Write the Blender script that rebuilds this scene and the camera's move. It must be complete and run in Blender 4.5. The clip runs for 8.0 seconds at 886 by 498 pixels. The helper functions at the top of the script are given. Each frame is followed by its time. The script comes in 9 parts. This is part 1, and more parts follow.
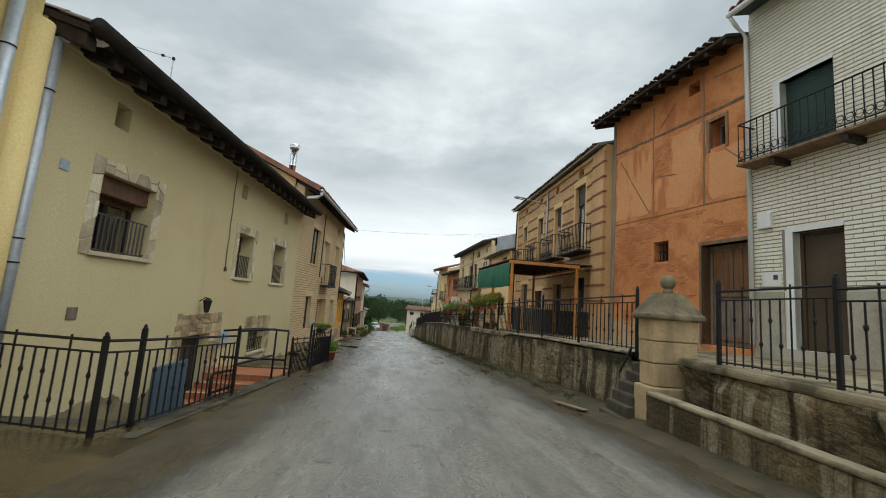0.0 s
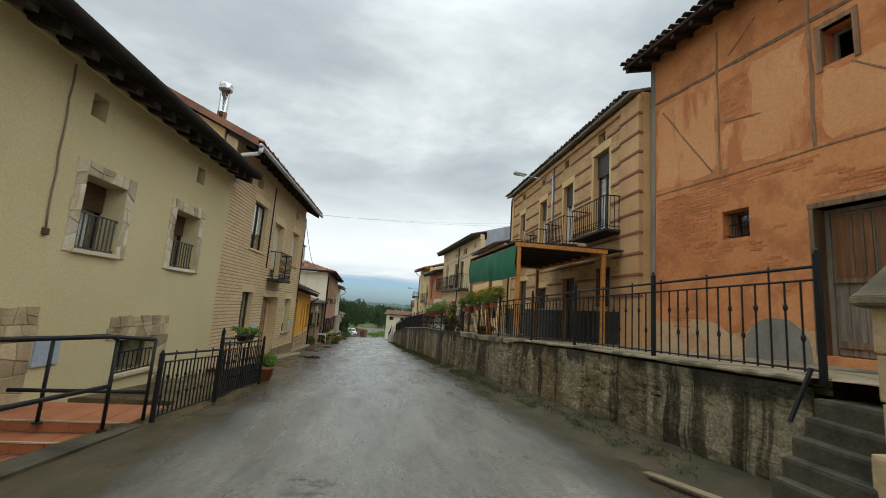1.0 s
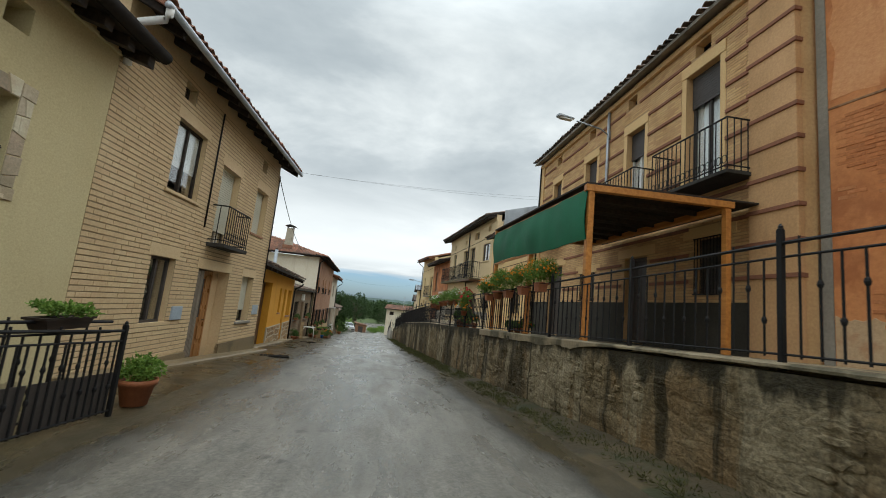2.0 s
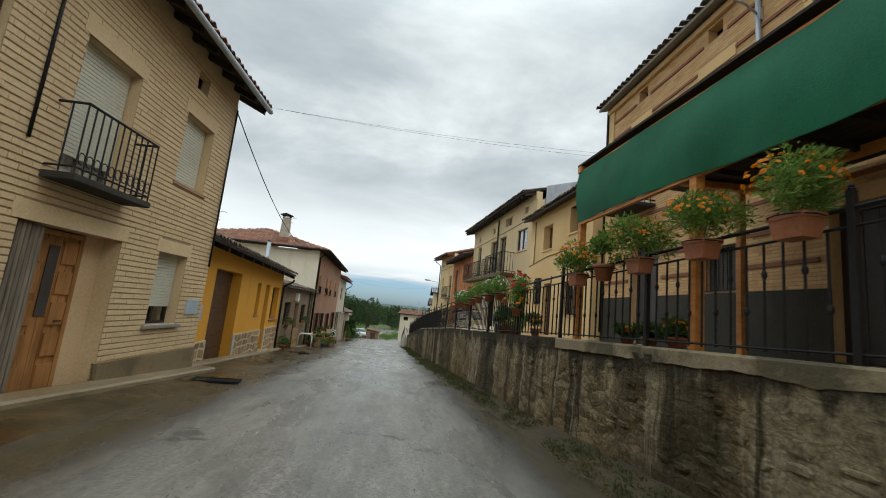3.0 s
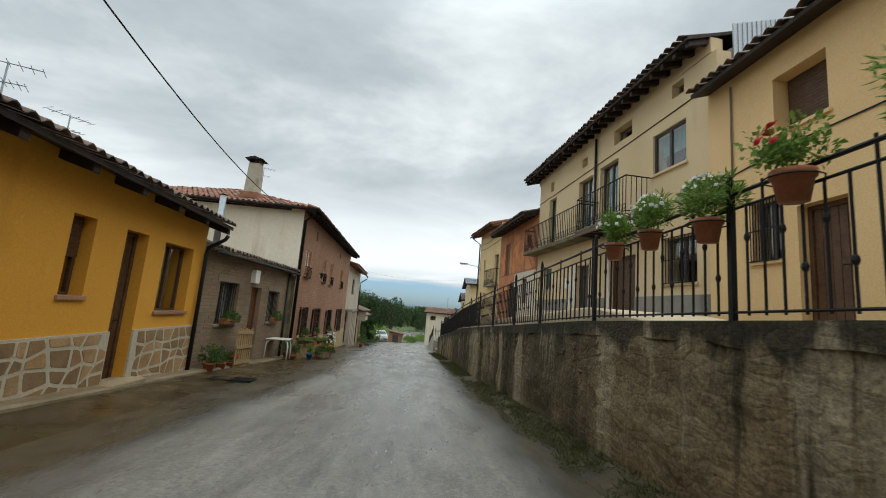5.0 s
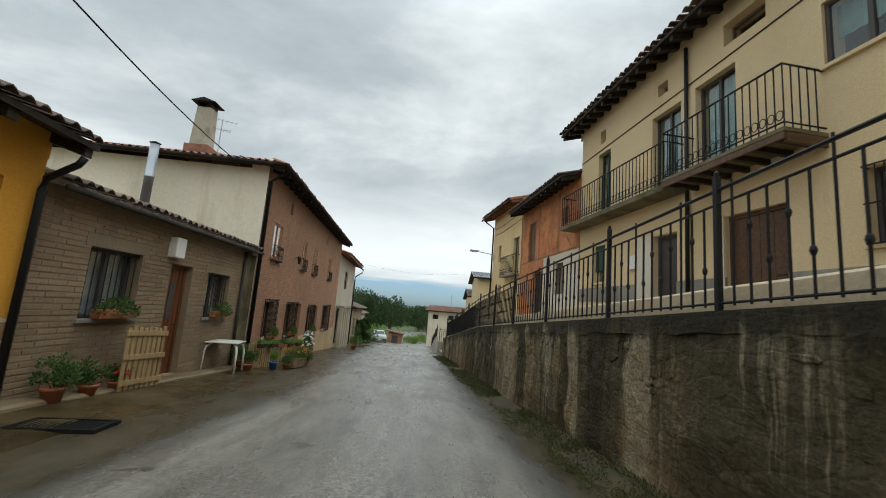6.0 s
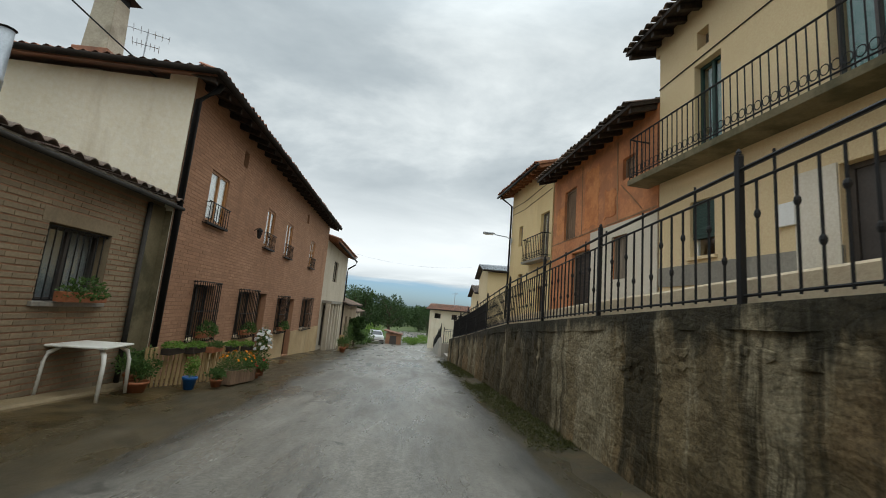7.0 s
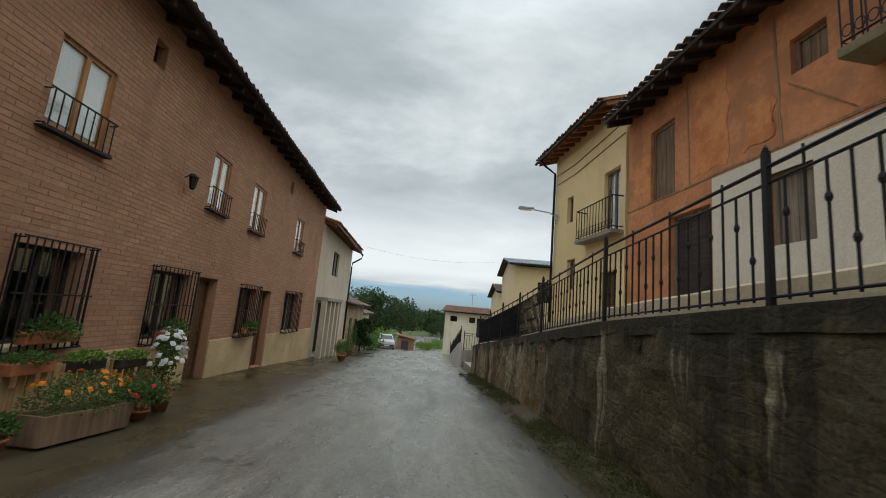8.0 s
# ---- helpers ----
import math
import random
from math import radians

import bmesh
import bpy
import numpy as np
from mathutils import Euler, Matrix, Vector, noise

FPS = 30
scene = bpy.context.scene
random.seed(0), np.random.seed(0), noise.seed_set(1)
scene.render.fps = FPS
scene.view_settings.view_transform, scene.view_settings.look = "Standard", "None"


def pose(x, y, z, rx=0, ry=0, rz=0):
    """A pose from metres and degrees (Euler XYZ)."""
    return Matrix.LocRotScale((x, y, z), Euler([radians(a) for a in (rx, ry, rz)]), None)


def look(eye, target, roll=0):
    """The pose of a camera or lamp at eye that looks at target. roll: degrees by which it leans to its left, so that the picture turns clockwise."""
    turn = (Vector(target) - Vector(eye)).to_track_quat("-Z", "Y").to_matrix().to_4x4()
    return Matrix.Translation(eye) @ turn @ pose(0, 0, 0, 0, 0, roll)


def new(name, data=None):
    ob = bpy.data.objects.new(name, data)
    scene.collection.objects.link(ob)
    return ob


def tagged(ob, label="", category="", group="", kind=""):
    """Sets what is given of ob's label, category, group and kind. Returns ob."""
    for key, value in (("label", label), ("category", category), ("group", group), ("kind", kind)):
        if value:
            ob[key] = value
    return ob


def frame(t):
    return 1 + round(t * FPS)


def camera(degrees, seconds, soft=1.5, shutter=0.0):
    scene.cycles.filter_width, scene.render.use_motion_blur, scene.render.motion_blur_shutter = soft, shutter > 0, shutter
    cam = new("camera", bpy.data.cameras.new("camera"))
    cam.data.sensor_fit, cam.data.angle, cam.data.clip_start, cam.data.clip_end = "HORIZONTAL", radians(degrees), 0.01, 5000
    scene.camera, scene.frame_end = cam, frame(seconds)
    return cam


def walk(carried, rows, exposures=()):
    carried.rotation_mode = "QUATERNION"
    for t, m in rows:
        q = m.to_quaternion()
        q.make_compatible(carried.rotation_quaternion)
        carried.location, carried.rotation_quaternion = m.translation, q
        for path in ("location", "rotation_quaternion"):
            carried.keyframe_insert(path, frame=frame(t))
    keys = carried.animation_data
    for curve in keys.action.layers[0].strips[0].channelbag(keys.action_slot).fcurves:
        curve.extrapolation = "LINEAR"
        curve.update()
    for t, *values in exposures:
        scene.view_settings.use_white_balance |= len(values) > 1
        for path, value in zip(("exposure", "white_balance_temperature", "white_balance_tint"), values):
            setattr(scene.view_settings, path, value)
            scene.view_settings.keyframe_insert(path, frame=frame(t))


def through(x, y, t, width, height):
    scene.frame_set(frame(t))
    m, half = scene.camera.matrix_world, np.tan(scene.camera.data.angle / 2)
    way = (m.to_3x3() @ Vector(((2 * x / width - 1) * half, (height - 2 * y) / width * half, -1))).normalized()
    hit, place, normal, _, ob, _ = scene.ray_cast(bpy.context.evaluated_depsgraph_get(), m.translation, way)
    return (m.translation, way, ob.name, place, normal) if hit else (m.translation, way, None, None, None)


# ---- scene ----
cam = camera(94.2, 8.0, soft=0.95, shutter=0.08)
METRES, EYE, TILT, LEAN, TURN = 36.0, 1.27, 0.0, 0.0, -5.5
ROWS = [
    (0.0, 0.0, 0.0, 0.0, -0.55, 7.4, -4.21),
    (0.5, -0.0001, 0.0508, -0.0034, -1.96, 8.72, -4.08),
    (1.0, -0.0005, 0.1066, -0.0068, -3.15, 8.33, -4.06),
    (1.5, -0.001, 0.1648, -0.0115, -3.53, 7.73, -5.21),
    (3.0, -0.0086, 0.3652, -0.0231, -0.91, 8.66, -5.72),
    (3.5, -0.0147, 0.4344, -0.0277, 0.68, 8.42, -4.95),
    (4.0, -0.0216, 0.5025, -0.0319, 1.82, 8.27, -4.79),
    (4.5, -0.0289, 0.5679, -0.0357, 2.33, 8.55, -4.71),
    (6.0, -0.0524, 0.7519, -0.0462, 2.46, 8.51, -4.53),
    (6.5, -0.0593, 0.8115, -0.0503, 2.39, 8.56, -4.47),
    (7.0, -0.0659, 0.8714, -0.054, 2.45, 8.63, -4.86),
    (7.5, -0.0727, 0.932, -0.0579, 3.29, 8.74, -4.9),
    (8.0, -0.0816, 0.9936, -0.0615, 4.23, 9.1, -4.98),
]
walk(cam, [(t, pose(0, 0, EYE, TILT, LEAN, TURN) @ pose(METRES * x, METRES * y, METRES * z, 90 + pitch, roll, yaw)) for t, x, y, z, yaw, pitch, roll in ROWS],
     [(0.0, 0.0, 6380, 4), (4.5, 0.03, 6380, 4), (6.5, -0.03, 6380, 4), (7.4, -0.06, 6380, 4), (8.0, -0.2, 6380, 4)])

# ---------------- world, sun ----------------
def build_world():
    w = bpy.data.worlds.new("overcast")
    scene.world = w
    w.use_nodes = True
    nt = w.node_tree
    N, L = nt.nodes, nt.links
    N.clear()
    def nd(kind, **kw):
        n = N.new(kind)
        for k, v in kw.items():
            n.inputs[k].default_value = v
        return n
    tc = N.new("ShaderNodeTexCoord")
    sep = N.new("ShaderNodeSeparateXYZ")
    L.new(tc.outputs["Generated"], sep.inputs[0])
    zc = N.new("ShaderNodeMath"); zc.operation = "MAXIMUM"; zc.inputs[1].default_value = 0.0
    L.new(sep.outputs[2], zc.inputs[0])
    za = N.new("ShaderNodeMath"); za.operation = "ADD"; za.inputs[1].default_value = 0.16
    L.new(zc.outputs[0], za.inputs[0])
    div = N.new("ShaderNodeVectorMath"); div.operation = "DIVIDE"
    comb = N.new("ShaderNodeCombineXYZ")
    for i in range(3):
        L.new(za.outputs[0], comb.inputs[i])
    L.new(tc.outputs["Generated"], div.inputs[0]); L.new(comb.outputs[0], div.inputs[1])
    mp = N.new("ShaderNodeMapping"); mp.inputs["Scale"].default_value = (0.75, 0.95, 0.0); mp.inputs["Location"].default_value = (7.4, 2.9, 0)
    L.new(div.outputs[0], mp.inputs[0])
    n1 = nd("ShaderNodeTexNoise", Scale=1.25, Detail=9.0, Roughness=0.56, Distortion=0.25)
    L.new(mp.outputs[0], n1.inputs["Vector"])
    r1 = N.new("ShaderNodeValToRGB")
    e = r1.color_ramp.elements
    e[0].position, e[0].color = 0.32, (0.33, 0.375, 0.42, 1)
    e[1].position, e[1].color = 0.70, (0.88, 0.90, 0.92, 1)
    m = e.new(0.5); m.color = (0.50, 0.54, 0.58, 1)
    L.new(n1.outputs[0], r1.inputs[0])
    # paler towards the skyline, blue far gap under the cloud edge, brighter overhead
    r2 = N.new("ShaderNodeValToRGB")
    e = r2.color_ramp.elements
    e[0].position, e[0].color = 0.0, (0, 0, 0, 1)
    e[1].position, e[1].color = 0.42, (0, 0, 0, 1)
    for p, v in ((0.07, 0.4), (0.10, 0.92), (0.19, 0.7), (0.30, 0.15)):
        q = e.new(p); q.color = (v, v, v, 1)
    L.new(sep.outputs[2], r2.inputs[0])
    mix1 = N.new("ShaderNodeMix"); mix1.data_type = "RGBA"
    L.new(r2.outputs[0], mix1.inputs["Factor"]); L.new(r1.outputs[0], mix1.inputs["A"]); mix1.inputs["B"].default_value = (0.97, 0.99, 1.02, 1)
    sky = N.new("ShaderNodeTexSky"); sky.sky_type = "NISHITA"; sky.sun_disc = False
    sky.sun_elevation, sky.sun_rotation = radians(55), radians(200)
    sk = N.new("ShaderNodeMix"); sk.data_type = "RGBA"; sk.blend_type = "MULTIPLY"; sk.inputs["Factor"].default_value = 1.0
    L.new(sky.outputs[0], sk.inputs["A"]); sk.inputs["B"].default_value = (0.066, 0.084, 0.116, 1)
    r3 = N.new("ShaderNodeValToRGB")
    e = r3.color_ramp.elements
    e[0].position, e[0].color = 0.058, (1, 1, 1, 1)
    e[1].position, e[1].color = 0.074, (0, 0, 0, 1)
    n2 = nd("ShaderNodeTexNoise", Scale=5.0, Detail=5.0)
    mp2 = N.new("ShaderNodeMapping"); mp2.inputs["Scale"].default_value = (1.0, 1.0, 9.0)
    L.new(tc.outputs["Generated"], mp2.inputs[0]); L.new(mp2.outputs[0], n2.inputs["Vector"])
    jit = N.new("ShaderNodeMath"); jit.operation = "MULTIPLY_ADD"; jit.inputs[1].default_value = 0.05; jit.inputs[2].default_value = -0.02
    L.new(n2.outputs[0], jit.inputs[0])
    zs = N.new("ShaderNodeMath"); zs.operation = "ADD"
    L.new(sep.outputs[2], zs.inputs[0]); L.new(jit.outputs[0], zs.inputs[1]); L.new(zs.outputs[0], r3.inputs[0])
    mix2 = N.new("ShaderNodeMix"); mix2.data_type = "RGBA"
    L.new(r3.outputs[0], mix2.inputs["Factor"]); L.new(mix1.outputs["Result"], mix2.inputs["A"]); L.new(sk.outputs["Result"], mix2.inputs["B"])
    zen = N.new("ShaderNodeMapRange"); zen.interpolation_type = "SMOOTHSTEP"
    zen.inputs["From Min"].default_value, zen.inputs["From Max"].default_value = 0.55, 0.95
    zen.inputs["To Min"].default_value, zen.inputs["To Max"].default_value = 1.0, ZENITH
    L.new(sep.outputs[2], zen.inputs["Value"])
    sc = N.new("ShaderNodeVectorMath"); sc.operation = "SCALE"
    L.new(mix2.outputs["Result"], sc.inputs[0]); L.new(zen.outputs[0], sc.inputs["Scale"])
    bg = N.new("ShaderNodeBackground"); bg.inputs["Strength"].default_value = SKY
    out = N.new("ShaderNodeOutputWorld")
    L.new(sc.outputs[0], bg.inputs[0]); L.new(bg.outputs[0], out.inputs[0])


SKY, ZENITH = 1.08, 3.2
build_world()
sun = new("sun", bpy.data.lights.new("sun", "SUN"))
sun.data.energy, sun.data.angle, sun.data.color = 0.85, radians(60), (1.0, 0.97, 0.93)
sun.matrix_world = look((0, 0, 30), (-21, 20, 0))

# ---------------- materials ----------------
def nodes_of(name):
    m = bpy.data.materials.new(name)
    m.use_nodes = True
    nt = m.node_tree
    return m, nt.nodes, nt.links, nt.nodes["Principled BSDF"]


def noise_of(N, L, vec, scale, detail=5.0, rough=0.55, stretch=(1, 1, 1), shift=(0, 0, 0)):
    mp = N.new("ShaderNodeMapping"); mp.inputs["Scale"].default_value = stretch; mp.inputs["Location"].default_value = shift
    L.new(vec, mp.inputs[0])
    n = N.new("ShaderNodeTexNoise")
    n.inputs["Scale"].default_value, n.inputs["Detail"].default_value, n.inputs["Roughness"].default_value = scale, detail, rough
    L.new(mp.outputs[0], n.inputs["Vector"])
    return n.outputs[0]


def ramp_of(N, L, fac, stops):
    r = N.new("ShaderNodeValToRGB")
    e = r.color_ramp.elements
    for i, (p, c) in enumerate(stops):
        q = e[i] if i < 2 else e.new(p)
        q.position, q.color = p, (*c, 1)
    L.new(fac, r.inputs[0])
    return r.outputs[0]


def mixed(N, L, fac, a, b, blend="MIX"):
    m = N.new("ShaderNodeMix"); m.data_type = "RGBA"; m.blend_type = blend
    for key, v in (("Factor", fac), ("A", a), ("B", b)):
        if isinstance(v, (int, float)):
            m.inputs[key].default_value = v
        elif isinstance(v, tuple):
            m.inputs[key].default_value = (*v, 1)
        else:
            L.new(v, m.inputs[key])
    return m.outputs["Result"]


def surface(name, c1, c2, stain=None, scale=1.2, fine=30.0, rough=0.85, rough2=None, bump=0.25, metal=0.0, streak=True, stain_at=(0.56, 0.72), vary=0.0, bump_scale=None, spec=0.4, amount=0.7):
    """Two-scale mottled surface; stain: a third colour in streaks or blotches; vary: piece-to-piece change."""
    m, N, L, P = nodes_of(name)
    g = N.new("ShaderNodeNewGeometry")
    pos = g.outputs["Position"]
    big = noise_of(N, L, pos, scale)
    col = ramp_of(N, L, big, [(0.32, c1), (0.68, c2)])
    f = noise_of(N, L, pos, fine, 4.0, 0.6)
    col = mixed(N, L, 0.35, col, ramp_of(N, L, f, [(0.3, (0.35, 0.35, 0.35)), (0.7, (0.72, 0.72, 0.72))]), "OVERLAY")
    if stain:
        s = noise_of(N, L, pos, 1.6, 6.0, 0.6, (1, 1, 0.22) if streak else (1, 1, 1))
        sf = ramp_of(N, L, s, [(stain_at[0], (0, 0, 0)), (stain_at[1], (amount, amount, amount))])
        col = mixed(N, L, sf, col, stain)
    if vary:
        oi = N.new("ShaderNodeObjectInfo")
        add = N.new("ShaderNodeMath"); add.operation = "ADD"
        L.new(oi.outputs["Random"], add.inputs[0]); L.new(g.outputs["Random Per Island"], add.inputs[1])
        fr = N.new("ShaderNodeMath"); fr.operation = "FRACT"
        L.new(add.outputs[0], fr.inputs[0])
        lo, hi = 0.5 - vary, 0.5 + vary
        col = mixed(N, L, 0.8, col, ramp_of(N, L, fr.outputs[0], [(0.0, (lo, lo, lo)), (1.0, (hi, hi, hi))]), "OVERLAY")
    L.new(col, P.inputs["Base Color"])
    if rough2 is None:
        P.inputs["Roughness"].default_value = rough
    else:
        rr = N.new("ShaderNodeMapRange")
        rr.inputs["From Min"].default_value, rr.inputs["From Max"].default_value = 0.35, 0.65
        rr.inputs["To Min"].default_value, rr.inputs["To Max"].default_value = rough, rough2
        L.new(big, rr.inputs["Value"]); L.new(rr.outputs[0], P.inputs["Roughness"])
    P.inputs["Metallic"].default_value = metal
    P.inputs["Specular IOR Level"].default_value = spec
    if bump:
        b = N.new("ShaderNodeBump"); b.inputs["Strength"].default_value = bump; b.inputs["Distance"].default_value = 0.02
        src = f if bump_scale is None else noise_of(N, L, pos, bump_scale, 6.0, 0.6)
        L.new(src, b.inputs["Height"]); L.new(b.outputs[0], P.inputs["Normal"])
    return m


def glass_material(name, tint=(0.95, 0.97, 0.97), gloss=0.03):
    m, N, L, P = nodes_of(name)
    N.remove(P)
    tr = N.new("ShaderNodeBsdfTransparent"); tr.inputs[0].default_value = (*tint, 1)
    gl = N.new("ShaderNodeBsdfGlossy"); gl.inputs["Roughness"].default_value = gloss
    lw = N.new("ShaderNodeLayerWeight"); lw.inputs["Blend"].default_value = 0.5
    pw = N.new("ShaderNodeMath"); pw.operation = "POWER"; pw.inputs[1].default_value = 3.0
    fr = N.new("ShaderNodeMath"); fr.operation = "MULTIPLY_ADD"; fr.inputs[1].default_value = 0.9; fr.inputs[2].default_value = 0.06
    mx = N.new("ShaderNodeMixShader")
    L.new(lw.outputs["Facing"], pw.inputs[0]); L.new(pw.outputs[0], fr.inputs[0])
    L.new(fr.outputs[0], mx.inputs[0]); L.new(tr.outputs[0], mx.inputs[1]); L.new(gl.outputs[0], mx.inputs[2])
    L.new(mx.outputs[0], N["Material Output"].inputs[0])
    return m


def wood_material(name, c1, c2, rough=0.6, scale=14.0, along="z", spec=0.35):
    m, N, L, P = nodes_of(name)
    g = N.new("ShaderNodeNewGeometry")
    st = {"x": (0.08, 1, 1), "y": (1, 0.08, 1), "z": (1, 1, 0.08)}[along]
    grain = noise_of(N, L, g.outputs["Position"], scale, 6.0, 0.65, st)
    big = noise_of(N, L, g.outputs["Position"], 1.7, 4.0)
    col = ramp_of(N, L, grain, [(0.35, c1), (0.65, c2)])
    col = mixed(N, L, 0.4, col, ramp_of(N, L, big, [(0.3, (0.3, 0.3, 0.3)), (0.7, (0.7, 0.7, 0.7))]), "OVERLAY")
    L.new(col, P.inputs["Base Color"])
    P.inputs["Roughness"].default_value, P.inputs["Specular IOR Level"].default_value = rough, spec
    b = N.new("ShaderNodeBump"); b.inputs["Strength"].default_value = 0.3; b.inputs["Distance"].default_value = 0.01
    L.new(grain, b.inputs["Height"]); L.new(b.outputs[0], P.inputs["Normal"])
    return m


def leaf_material(name, c1, c2, through=0.35):
    m, N, L, P = nodes_of(name)
    g = N.new("ShaderNodeNewGeometry")
    col = ramp_of(N, L, g.outputs["Random Per Island"], [(0.0, c1), (1.0, c2)])
    L.new(col, P.inputs["Base Color"])
    P.inputs["Roughness"].default_value = 0.55
    P.inputs["Specular IOR Level"].default_value = 0.25
    tl = N.new("ShaderNodeBsdfTranslucent")
    L.new(col, tl.inputs[0])
    mx = N.new("ShaderNodeMixShader"); mx.inputs[0].default_value = through
    L.new(P.outputs[0], mx.inputs[1]); L.new(tl.outputs[0], mx.inputs[2])
    L.new(mx.outputs[0], N["Material Output"].inputs[0])
    return m


def asphalt_material():
    """Worn wet asphalt: aggregate, patches, paler wheel tracks, damp sheen."""
    m, N, L, P = nodes_of("worn_wet_asphalt")
    g = N.new("ShaderNodeNewGeometry")
    pos = g.outputs["Position"]
    patch = noise_of(N, L, pos, 0.7, 8.0, 0.72, (1.6, 0.28, 1))
    blot = noise_of(N, L, pos, 2.2, 7.0, 0.70, (1.4, 0.28, 1))
    agg = noise_of(N, L, pos, 55.0, 4.0, 0.8)
    vo = N.new("ShaderNodeTexVoronoi"); vo.inputs["Scale"].default_value = 45.0
    L.new(pos, vo.inputs["Vector"])
    col = ramp_of(N, L, patch, [(0.34, (0.122, 0.110, 0.088)), (0.66, (0.215, 0.194, 0.158)), (0.5, (0.165, 0.149, 0.120))])
    col = mixed(N, L, ramp_of(N, L, blot, [(0.53, (0, 0, 0)), (0.66, (0.4, 0.4, 0.4))]), col, (0.066, 0.061, 0.052))
    col = mixed(N, L, ramp_of(N, L, blot, [(0.26, (0.25, 0.25, 0.25)), (0.42, (0, 0, 0))]), col, (0.20, 0.185, 0.16))
    col = mixed(N, L, 0.5, col, ramp_of(N, L, agg, [(0.3, (0.30, 0.30, 0.30)), (0.7, (0.72, 0.72, 0.72))]), "OVERLAY")
    vg = N.new("ShaderNodeSeparateColor"); L.new(vo.outputs["Color"], vg.inputs[0])
    col = mixed(N, L, 0.45, col, ramp_of(N, L, vg.outputs[0], [(0.0, (0.22, 0.22, 0.22)), (1.0, (0.78, 0.77, 0.75))]), "OVERLAY")
    grit = noise_of(N, L, pos, 21.0, 5.0, 0.75)
    col = mixed(N, L, 0.35, col, ramp_of(N, L, grit, [(0.35, (0.25, 0.25, 0.25)), (0.65, (0.75, 0.75, 0.75))]), "OVERLAY")
    chip = noise_of(N, L, pos, 1.7, 8.0, 0.62, (0.7, 1.0, 1), (4, 9, 0))
    col = mixed(N, L, ramp_of(N, L, chip, [(0.645, (0, 0, 0)), (0.66, (0.8, 0.8, 0.8))]), col, (0.045, 0.04, 0.032))
    worn = noise_of(N, L, pos, 9.0, 8.0, 0.7, (1.0, 0.16, 1))
    col = mixed(N, L, 0.22, col, ramp_of(N, L, worn, [(0.38, (0.2, 0.2, 0.2)), (0.62, (0.8, 0.8, 0.8))]), "OVERLAY")
    hs = N.new("ShaderNodeHueSaturation"); hs.inputs["Saturation"].default_value = 0.85
    L.new(col, hs.inputs["Color"])
    uv = N.new("ShaderNodeUVMap"); uv.uv_map = "across"
    sx = N.new("ShaderNodeSeparateXYZ"); L.new(uv.outputs[0], sx.inputs[0])
    nz = N.new("ShaderNodeMath"); nz.operation = "MULTIPLY_ADD"; nz.inputs[1].default_value = 0.5; nz.inputs[2].default_value = -0.25
    L.new(noise_of(N, L, pos, 1.4, 7.0, 0.68, (1.3, 0.6, 1)), nz.inputs[0])
    ed = N.new("ShaderNodeMath"); ed.operation = "ADD"
    L.new(sx.outputs[0], ed.inputs[0]); L.new(nz.outputs[0], ed.inputs[1])
    dirt = ramp_of(N, L, ed.outputs[0], [(0.42, (1, 1, 1)), (0.46, (0, 0, 0))])
    soil = ramp_of(N, L, noise_of(N, L, pos, 3.0, 6.0, 0.65), [(0.3, (0.034, 0.027, 0.013)), (0.7, (0.082, 0.062, 0.032))])
    damp = ramp_of(N, L, ed.outputs[0], [(0.41, (0, 0, 0)), (0.78, (0, 0, 0)), (0.45, (0.9, 0.9, 0.9)), (0.53, (0.6, 0.6, 0.6))])
    ce = mixed(N, L, dirt, hs.outputs[0], soil)
    L.new(mixed(N, L, damp, ce, (0.038, 0.034, 0.026)), P.inputs["Base Color"])
    rr = N.new("ShaderNodeMapRange")
    rr.inputs["From Min"].default_value, rr.inputs["From Max"].default_value = 0.38, 0.62
    rr.inputs["To Min"].default_value, rr.inputs["To Max"].default_value = 0.17, 0.52
    L.new(noise_of(N, L, pos, 0.9, 6.0, 0.65, (1.5, 0.35, 1)), rr.inputs["Value"]); L.new(rr.outputs[0], P.inputs["Roughness"])
    P.inputs["Specular IOR Level"].default_value = 0.5
    b = N.new("ShaderNodeBump"); b.inputs["Strength"].default_value = 0.55; b.inputs["Distance"].default_value = 0.012
    L.new(agg, b.inputs["Height"])
    b2 = N.new("ShaderNodeBump"); b2.inputs["Strength"].default_value = 0.35; b2.inputs["Distance"].default_value = 0.03
    L.new(blot, b2.inputs["Height"]); L.new(b.outputs[0], b2.inputs["Normal"]); L.new(b2.outputs[0], P.inputs["Normal"])
    return m


